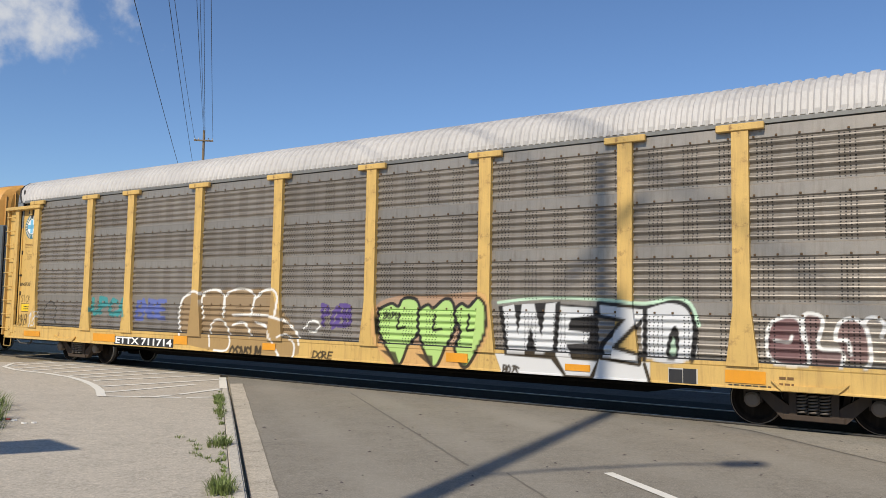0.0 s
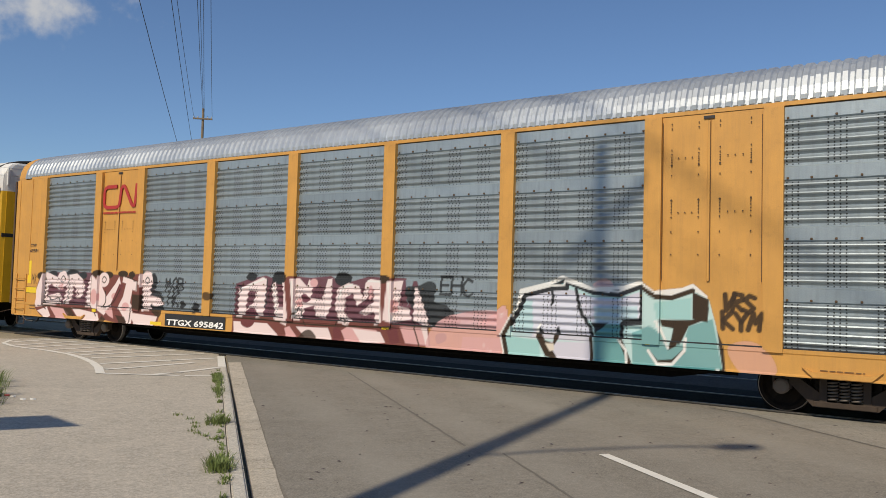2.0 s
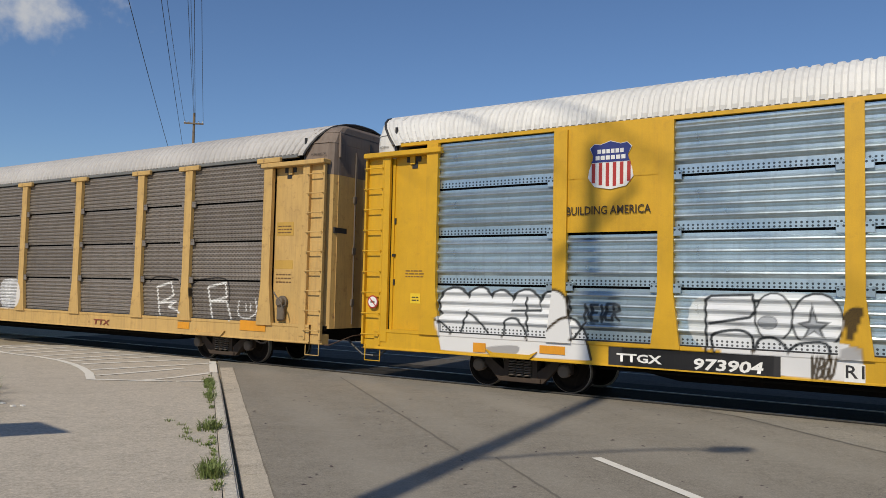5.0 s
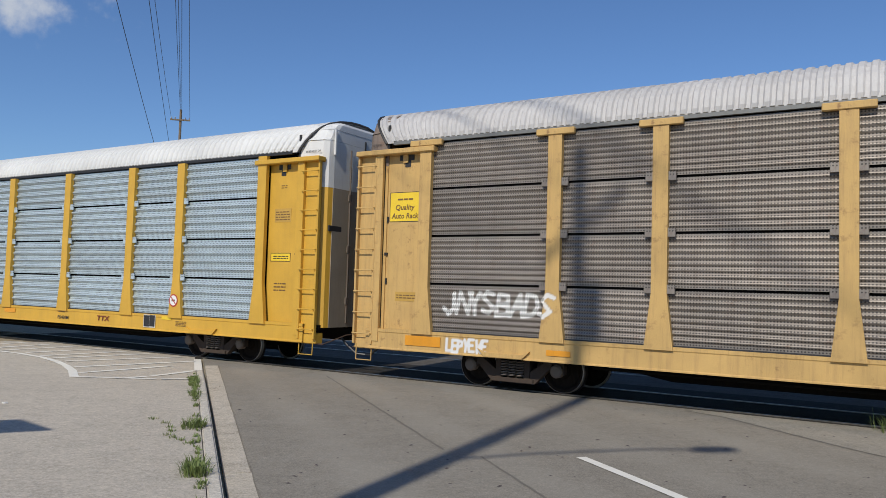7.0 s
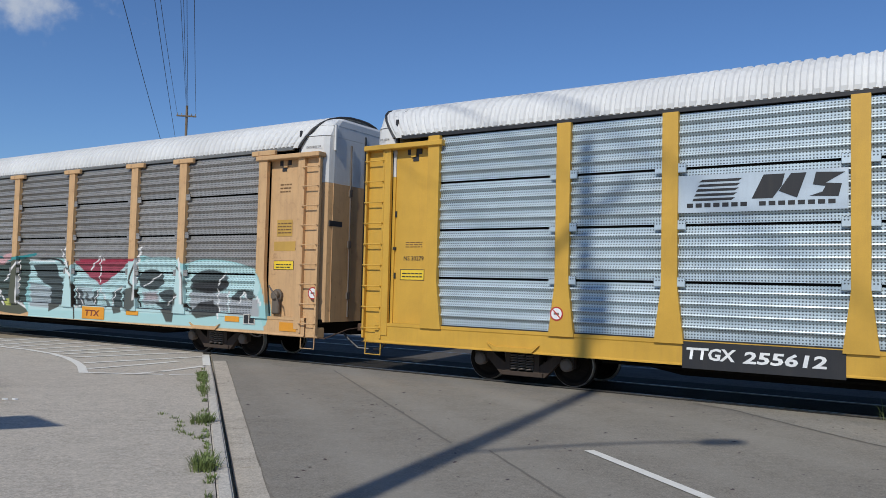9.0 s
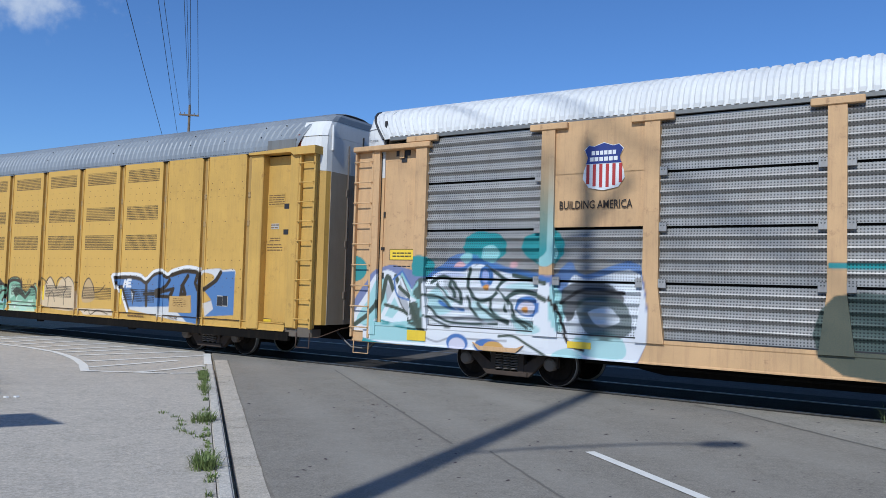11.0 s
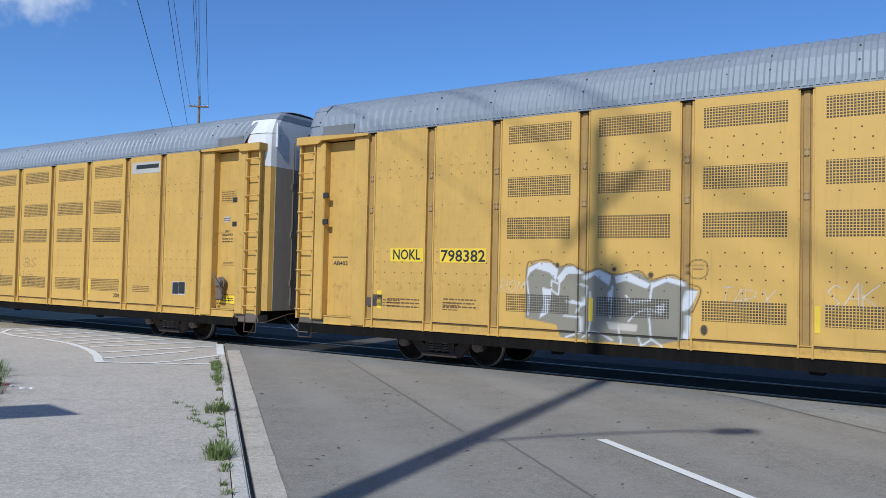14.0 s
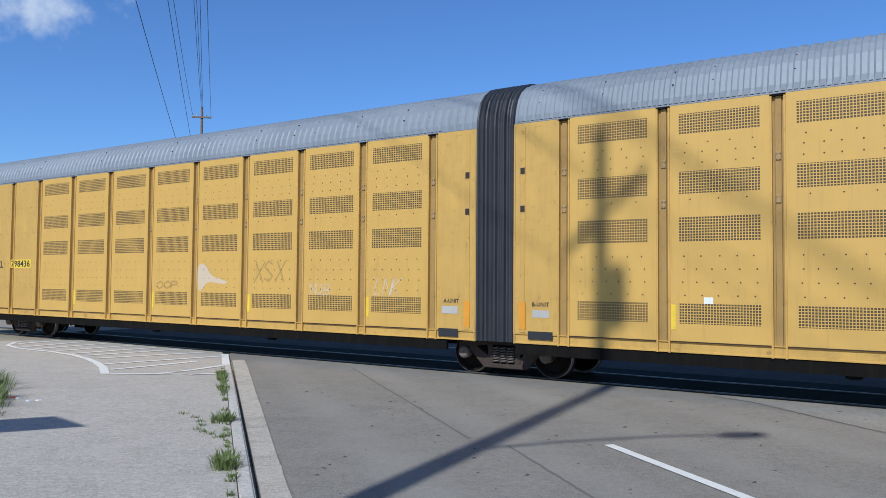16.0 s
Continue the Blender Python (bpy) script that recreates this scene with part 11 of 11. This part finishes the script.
def marks_c2(car):
    label_plate(car, -5.91, -3.57, 0.665, 0.985, 'ink', -1.516)
    words(car, 'TTGX 695842', -5.83, -3.63, 0.7, 0.150, 'white', -1.52, 0.03, 0.1)
    words(car, 'GTW', -12.68, -12.33, 2.78, 0.105, 'ink', -1.4945, 0.02)
    words(car, '695842', -12.69, -12.09, 2.62, 0.105, 'ink', -1.4945, 0.02)
    label_plate(car, -12.75, -12.57, 1.66, 2.36, 'sticker', -1.4945)
    label_plate(car, -12.81, -12.09, 1.36, 1.53, 'sticker', -1.4945)
    label_plate(car, -12.77, -12.23, 0.75, 0.96, 'sticker', -1.4945)
    label_plate(car, -9.22, -9.03, 0.9, 1.34, 'sticker', -1.516)
    label_plate(car, -4.41, -4.27, 0.98, 1.46, 'sticker', -1.516)
    label_plate(car, 1.32, 1.44, 0.95, 1.43, 'sticker', -1.516)
    label_plate(car, -6.53, -6.06, 0.66, 0.75, 'sticker', -1.516)
    panel_seams(car, POSTS[0] + 0.15, POSTS[1] - 0.15, 0.63)
    panel_seams(car, POSTS[6] + 0.15, POSTS[7] - 0.15)
    lo, hi = POSTS[0] + 0.23, POSTS[1] - 0.24
    cn_logo(car, lo, hi, 3.86, 4.52)
    print_rows(car, lo - 0.03, hi + 0.03, 3.67, 3.81, 1, 'red', -1.5035)
    label_plate(car, 12.04, 12.57, 2, 2.21, 'sticker', -1.4945)
    print_rows(car, 12.11, 12.53, 2.04, 2.16, 2, 'ink', -1.499)
    label_plate(car, 12.47, 12.61, 1.09, 1.96, 'sticker', -1.4945)
    label_plate(car, 1.35, 1.51, 0.96, 1.44, 'sticker', -1.516)
    label_plate(car, 7.06, 7.15, 0.99, 1.4, 'sticker', -1.516)
    print_rows(car, 12.05, 12.65, 3.29, 3.67, 5, 'ink', -1.4945)
    print_rows(car, 12.09, 12.53, 4.59, 4.75, 3, 'ink', -1.4945)
    words(car, 'DECK CLEARANCE', 11.89, 12.56, 2.82, 0.050, 'brownink', -1.4945)
    label_plate(car, 11.87, 12.56, 2.76, 2.78, 'brownink', -1.4945)
    print_rows(car, 11.91, 12.56, 2.57, 2.68, 2, 'brownink', -1.4945)
    words(car, '61', 12.91, 13.15, 2.57, 0.220, 'whitegrey', -1.4945)
    print_rows(car, 9.8, 10.41, 0.66, 0.79, 3, 'brownink', -1.516)


def marks_c3(car):
    label_plate(car, -7.91, -5.34, 0.665, 0.985, 'ink', -1.516)
    label_plate(car, 5.96, 6.42, 0.73, 1.01, 'whitegrey', -1.516)
    label_plate(car, 5.99, 6.18, 0.76, 0.99, 'ink', -1.52)
    label_plate(car, 6.2, 6.39, 0.77, 1, 'ink', -1.52)
    words(car, 'TTX', 4.94, 5.49, 0.77, 0.12, 'brown', -1.516, 0.03, 0.1)
    label_plate(car, 12.2, 12.48, 2.05, 2.26, 'sticker', -1.386)
    print_rows(car, 12.24, 12.45, 2.08, 2.23, 3, 'ink', -1.391)
    label_plate(car, 12.2, 12.71, 3.38, 3.74, 'yframe', -1.386)
    print_rows(car, 12.25, 12.67, 3.42, 3.7, 4, 'brownink', -1.391)
    print_rows(car, 13.07, 13.14, 1.09, 1.75, 1, 'red', -1.526)
    nosign(car, 13.48, 1.73, 0.13)
    label_plate(car, 8.32, 8.92, 0.96, 1.05, 'orange', -1.516)
    label_plate(car, 7.55, 8.02, 0.79, 1.01, 'sillmark', -1.516)
    print_rows(car, 16.25, 16.57, 0.83, 1.01, 2, 'brownink', -1.516)
    label_plate(car, -8.16, -5.44, 0.665, 0.985, 'ink', -1.516)
    words(car, 'TTGX', -8.01, -7.21, 0.74, 0.140, 'white', -1.52, 0.03)
    words(car, '973904', -6.68, -5.59, 0.7, 0.180, 'white', -1.52, 0.03, 0.12)
    label_plate(car, -4.45, -4.17, 0.67, 0.94, 'white', -1.516)
    words(car, 'R1', -4.43, -4.18, 0.73, 0.190, 'ink', -1.52)
    shield_logo(car, -8.59, -7.74, 3.78, 4.66)
    words(car, 'BUILDING AMERICA', -9, -7.42, 3.34, 0.150, 'inkbrown', -1.515)
    label_plate(car, -12.55, -12.3, 1.62, 1.83, 'sticker', -1.386)
    print_rows(car, -12.51, -12.34, 1.66, 1.78, 2, 'ink', -1.391)
    print_rows(car, -12.69, -12.23, 2.15, 2.33, 3, 'brownink', -1.386)
    nosign(car, -13.44, 1.63, 0.14)
    label_plate(car, -10.93, -10.65, 0.72, 0.9, 'orange', -1.516)
    label_plate(car, -9.5, -8.99, 0.78, 0.93, 'orange', -1.516)


def marks_c4(car):
    label_plate(car, 12.15, 12.69, 3.11, 3.43, 'yframe', -1.386)
    print_rows(car, 12.2, 12.64, 3.15, 3.37, 3, 'brownink', -1.391)
    label_plate(car, 12.11, 12.7, 2.33, 2.53, 'yframe', -1.386)
    label_plate(car, 11.15, 12.01, 0.84, 1.08, 'orange', -1.516)
    label_plate(car, 8.87, 9.31, 0.78, 0.95, 'orange', -1.516)
    print_rows(car, 12.17, 12.66, 1.97, 2.24, 3, 'brownink', -1.386)
    words(car, 'TTX', 5.25, 6.0, 0.74, 0.14, 'brown', -1.516, 0.03, 0.1)
    label_plate(car, -12.93, -12.17, 3.32, 3.92, 'sticker', -1.386)
    print_rows(car, -12.74, -12.36, 3.73, 3.83, 1, 'brownink', -1.391)
    words(car, 'Quality', -12.79, -12.31, 3.56, 0.110, 'brownink', -1.391, 0.015, 0.15)
    words(car, 'Auto Rack', -12.89, -12.21, 3.38, 0.110, 'brownink', -1.391, 0.015, 0.15)
    label_plate(car, -12.74, -12.16, 1.65, 1.84, 'yframe', -1.386)
    print_rows(car, -12.7, -12.19, 1.69, 1.8, 2, 'brownink', -1.391)
    label_plate(car, -12.36, -11.51, 0.76, 0.96, 'orange', -1.516)
    label_plate(car, -9.22, -8.75, 0.76, 0.86, 'orange', -1.516)


def marks_c5(car):
    label_plate(car, -6.93, -4.49, 0.60, 1.045, 'ink', -1.524)
    words(car, 'TTGX', -6.86, -6.07, 0.76, 0.190, 'white', -1.528, 0.03, 0.12)
    words(car, '255612', -5.97, -4.75, 0.75, 0.190, 'white', -1.528, 0.03, 0.12)
    print_rows(car, 4.11, 4.46, 0.94, 1, 1, 'brownink', -1.516)
    words(car, 'PSH20M', 4.09, 4.6, 0.77, 0.090, 'ink', -1.516)
    words(car, 'TTX', 5.92, 6.47, 0.80, 0.13, 'brown', -1.516, 0.03, 0.1)
    label_plate(car, 7.89, 8.36, 0.71, 1.04, 'whitegrey', -1.516)
    label_plate(car, 7.91, 8.12, 0.73, 1.02, 'ink', -1.52)
    label_plate(car, 8.13, 8.34, 0.74, 1.03, 'ink', -1.52)
    label_plate(car, -3.58, -3.36, 0.76, 0.98, 'whitegrey', -1.516)
    words(car, 'R1', -3.56, -3.38, 0.80, 0.14, 'ink', -1.52, 0.02)
    nosign(car, 9.07, 1.44, 0.16)
    nosign(car, -9.2, 1.41, 0.13)
    print_rows(car, 9.14, 9.53, 0.79, 0.93, 4, 'brownink', -1.516)
    label_plate(car, 8.6, 8.97, 0.94, 1.02, 'sticker', -1.516)
    print_rows(car, -3.43, -3.2, 0.75, 0.94, 1, 'red', -1.516)
    label_plate(car, 1.33, 1.9, 0.85, 0.97, 'orange', -1.516)
    label_plate(car, -1.5, -1.15, 0.94, 1.04, 'orange', -1.516)
    words(car, 'NS 30279', -12.76, -12.26, 2.38, 0.09, 'ink', -1.386)
    label_plate(car, -12.83, -12.25, 1.98, 2.18, 'sticker', -1.386)
    print_rows(car, -12.79, -12.29, 2.01, 2.14, 2, 'ink', -1.391)
    print_rows(car, -12.72, -12.3, 2.64, 2.78, 3, 'brownink', -1.386)
    ns_logo(car, -6.79, -4.55, 3.39, 3.78)
    label_plate(car, 12.21, 12.8, 2.47, 2.64, 'sticker', -1.386)
    print_rows(car, 12.28, 12.75, 2.5, 2.6, 2, 'ink', -1.391)
    label_plate(car, 12.28, 12.79, 3.37, 3.69, 'yframe', -1.386)
    print_rows(car, 12.31, 12.75, 3.4, 3.64, 4, 'brownink', -1.391)
    print_rows(car, 12.33, 12.7, 1.75, 1.98, 3, 'brownink', -1.386)
    print_rows(car, 12.45, 12.63, 4.15, 4.25, 2, 'brownink', -1.386)


def marks_c6(car):
    label_plate(car, 12.27, 12.87, 2.16, 2.35, 'sticker', -1.386)
    print_rows(car, 12.33, 12.81, 2.18, 2.3, 2, 'ink', -1.391)
    label_plate(car, 12.25, 12.92, 2.59, 2.81, 'yframe', -1.386)
    label_plate(car, 12.33, 12.81, 2.93, 3.32, 'yframe', -1.386)
    print_rows(car, 12.36, 12.78, 2.98, 3.27, 4, 'brownink', -1.391)
    print_rows(car, 12.39, 12.75, 3.94, 4.19, 3, 'brownink', -1.386)
    nosign(car, 13.61, 1.63, 0.14)
    label_plate(car, 5, 6.02, 0.7, 1.04, 'orange', -1.516)
    words(car, 'TTX', 5.15, 5.82, 0.79, 0.16, 'brown', -1.52, 0.03, 0.1)
    label_plate(car, 11.45, 11.83, 0.84, 1.08, 'whitegrey', -1.516)
    label_plate(car, 11.47, 11.62, 0.86, 1.06, 'ink', -1.52)
    label_plate(car, 11.65, 11.8, 0.87, 1.07, 'ink', -1.52)
    label_plate(car, 10.81, 11.3, 0.88, 1.01, 'orange', -1.516)
    label_plate(car, 6.98, 7.49, 0.88, 0.99, 'orange', -1.516)
    label_plate(car, 12.62, 13.14, 0.74, 0.94, 'orange', -1.516)
    label_plate(car, -12.81, -12.2, 2.4, 2.61, 'sticker', -1.386)
    print_rows(car, -12.74, -12.27, 2.44, 2.57, 2, 'ink', -1.391)
    print_rows(car, -12.71, -12.28, 2.23, 2.29, 1, 'ink', -1.386)
    label_plate(car, -12.22, -11.76, 0.74, 0.95, 'sticker', -1.516)
    label_plate(car, -8.67, -8.22, 0.82, 0.94, 'sticker', -1.516)
    shield_logo(car, -8.44, -7.65, 3.67, 4.54)
    words(car, 'BUILDING AMERICA', -8.88, -7.5, 3.35, 0.150, 'inkbrown', -1.515)


def marks_c7(car):
    label_plate(car, 18.45, 18.83, 1.21, 1.47, 'whitegrey', -1.5055)
    label_plate(car, 18.46, 18.64, 1.22, 1.45, 'ink', -1.51)
    label_plate(car, 18.65, 18.82, 1.23, 1.47, 'ink', -1.51)
    print_rows(car, 16.8, 17.3, 1.13, 1.36, 5, 'brownink', -1.5055)
    print_rows(car, 14.97, 15.64, 0.77, 0.88, 1, 'brownink', -1.5055)
    print_rows(car, 16.63, 16.98, 0.81, 0.9, 2, 'brownink', -1.5055)
    label_plate(car, 16.67, 17.48, 0.99, 1.4, 'tanplate', -1.5055)
    label_plate(car, 19.88, 20.45, 3.63, 3.96, 'yframe', -1.326)
    print_rows(car, 19.92, 20.42, 3.67, 3.93, 5, 'brownink', -1.331)
    label_plate(car, 20.02, 20.27, 3.1, 3.23, 'paleplate', -1.326)
    print_rows(car, 20.02, 20.27, 3.1, 3.23, 2, 'brownink', -1.331)
    print_rows(car, 20, 20.32, 2.8, 2.91, 2, 'brownink', -1.326)
    print_rows(car, 19.91, 20.4, 2.57, 2.76, 3, 'brownink', -1.326)
    label_plate(car, 19.69, 20.12, 0.75, 0.96, 'sticker', -1.326)
    print_rows(car, 19.73, 20.08, 0.79, 0.92, 2, 'ink', -1.331)
    words(car, 'NOKL', -18.76, -18.06, 2.18, 0.210, 'ink', -1.51)
    label_plate(car, -18.84, -17.99, 2.13, 2.42, 'sticker', -1.5055)
    words(car, '798382', -17.55, -16.51, 2.15, 0.230, 'ink', -1.51)
    label_plate(car, -17.58, -16.49, 2.12, 2.41, 'sticker', -1.5055)
    label_plate(car, -19.31, -19.03, 1.18, 1.42, 'darkplate', -1.5055)
    print_rows(car, -18.89, -18.07, 1.15, 1.38, 3, 'brownink', -1.5055)
    print_rows(car, -17.47, -16.7, 1.2, 1.42, 3, 'brownink', -1.5055)
    words(car, 'L-140-0', -4.44, -4.11, 0.8, 0.070, 'brownink', -1.5055)
    words(car, 'LD LMT 60000 EACH UNIT', -8.54, -7.51, 0.82, 0.060, 'ink', -1.5055)
    print_rows(car, -6.6, -5.67, 0.79, 0.91, 2, 'brownink', -1.5055)
    words(car, 'AB402', -20.58, -20.16, 2.04, 0.090, 'ink', -1.326)
    print_rows(car, -20.6, -20.15, 2.19, 2.25, 1, 'ink', -1.326)
    label_plate(car, -19.45, -19.19, 1.17, 1.35, 'darkplate', -1.5055)
    label_plate(car, -19.17, -19.05, 1.12, 1.51, 'sticker', -1.5055)
    print_rows(car, -19.01, -18.57, 1.17, 1.34, 3, 'brownink', -1.5055)
    print_rows(car, -17.49, -17.1, 1.15, 1.33, 4, 'brownink', -1.5055)


def marks_c8(car):
    label_plate(car, 18.36, 18.89, 1.2, 1.54, 'whitegrey', -1.5055)
    label_plate(car, 18.38, 18.62, 1.22, 1.52, 'ink', -1.51)
    label_plate(car, 18.63, 18.87, 1.23, 1.53, 'ink', -1.51)
    label_plate(car, 16.49, 17.73, 4.46, 4.77, 'paleplate', -1.5055)
    label_plate(car, 16.68, 17.64, 4.59, 4.7, 'ink', -1.51)
    label_plate(car, 19.95, 20.51, 3.57, 3.9, 'yframe', -1.326)
    print_rows(car, 19.98, 20.48, 3.6, 3.87, 5, 'brownink', -1.331)
    label_plate(car, 20.07, 20.31, 3.08, 3.22, 'paleplate', -1.326)
    print_rows(car, 20.08, 20.3, 3.1, 3.2, 2, 'brownink', -1.331)
    words(car, 'DECK', 20.13, 20.3, 2.82, 0.050, 'ink', -1.326)
    words(car, 'CLEARANCE', 20.02, 20.41, 2.73, 0.060, 'ink', -1.326)
    print_rows(car, 20.04, 20.41, 2.55, 2.69, 2, 'ink', -1.326)
    label_plate(car, 19.99, 20.57, 1.03, 1.24, 'sticker', -1.326)
    print_rows(car, 20.06, 20.51, 1.08, 1.19, 2, 'ink', -1.331)
    print_rows(car, 20.1, 20.47, 1.98, 2.08, 3, 'brownink', -1.326)
    print_rows(car, 16.68, 17.41, 1.21, 1.4, 4, 'brownink', -1.5055)
    words(car, '2002', 15.82, 16.08, 1.04, 0.110, 'ink', -1.5055)
    print_rows(car, 15.01, 16.09, 0.85, 0.94, 1, 'ink', -1.5055)
    words(car, 'A-UNIT', -1.18, -0.81, 1.45, 0.080, 'ink', -1.5055)
    label_plate(car, -1.22, -0.84, 1.23, 1.38, 'paleplate', -1.5055)
    words(car, 'B-UNIT', 0.83, 1.18, 1.42, 0.080, 'ink', -1.5055)
    label_plate(car, 0.83, 1.18, 1.21, 1.35, 'paleplate', -1.5055)
    label_plate(car, -1.3, -0.83, 0.77, 0.93, 'ink', -1.5055)
    label_plate(car, 0.74, 1.25, 0.8, 0.95, 'ink', -1.5055)
    words(car, 'NOKL', -19.24, -18.39, 2.2, 0.220, 'ink', -1.5055)
    words(car, '798436', -17.89, -16.79, 2.23, 0.200, 'ink', -1.51)
    label_plate(car, -17.97, -16.72, 2.19, 2.46, 'sticker', -1.5055)
    label_plate(car, 4.01, 4.16, 1.54, 1.65, 'white', -1.5055)


def painted_by(*sprays):
    """A side's spray paint, layer on layer."""
    a = Art()
    for f in sprays:
        f(a)
    return a


A1, A2, A3 = painted_by(spray_a1, spray_a1b), painted_by(spray_a2y, spray_a2x, spray_a2b, spray_a2m), painted_by(spray_a3, spray_a3x, spray_a3b)
A4, A6, A7 = painted_by(spray_a4, spray_a4b), painted_by(spray_a6, spray_a6b, spray_a6c, spray_a6d), painted_by(spray_a7, spray_a7y, spray_a7b, spray_a7z, spray_a7x, spray_a7c, spray_a7d)
A8 = painted_by(spray_a8, spray_a8b)
UPPER = {(1, 2): "body", (1, 3): "body"}
cars = [
    (14.38, rack_car("weathered grey auto rack car with yellow posts and graffiti", M["y1"], M["s1"], M["roof_pale"], "banded", A1, cap=True, gap=0.0, hood=M["roof_grey"])),
    (-14.325, rack_car("orange auto rack car with blue-grey sheets and pink graffiti", M["y2"], M["s2"], M["roof_bright"], "banded", A2, w_top=0.30, w_foot=0.30, flare=1.1, solid=(1, 7), end_style="plain", gap=0.0, low=M["y2"])),
    (-43.1, rack_car("bright yellow auto rack car with bluish galvanised sheets", M["y3"], M["s3"], M["roof_white"], "holed", A3, low=M["y3"], brake=True, upper=UPPER, split=4.7)),
    (-71.72, rack_car("dusty yellow auto rack car with rusty grey sheets", M["y4"], M["s4"], M["roof_pale"], "fine", A4, cap=True, brake=True, hood=M["roof_rust"], split=4.5)),
    (-100.25, rack_car("yellow auto rack car with new galvanised sheets", M["y5"], M["s5"], M["roof_white"], "broad", None, low=M["ink"])),
    (-129.0, rack_car("pale orange auto rack car with grey sheets and teal graffiti", M["y6"], M["s6"], M["roof_white"], "broad", A6, cap=True, brake=True, upper=UPPER)),
    (-165.4, plate_car("yellow articulated plate-sided auto rack car with graffiti", A7, A7)),
    (-209.74, plate_car("clean yellow articulated plate-sided auto rack car", A8, A8, True)),
]
for k, f in enumerate((marks_c1, marks_c2, marks_c3, marks_c4, marks_c5, marks_c6, marks_c7, marks_c8)):
    f(cars[k][1])


def motions():
    times = [i * 0.5 for i in range(33)]
    for offset, car in cars:
        rows = []
        for t in times:
            p = track_point(run(t) + offset, MID, 0.03)
            rows.append((t, pose(p.x, p.y, p.z, 0, 0, TURN)))
        walk(car, rows)
    ticks = [i / FPS for i in range(16 * FPS + 1)]
    for wheelset, x in SPINNERS:
        walk(wheelset, [(t, pose(x, 0, 0.42, 0, math.degrees(run(t) / 0.42), 0)) for t in ticks])


motions()
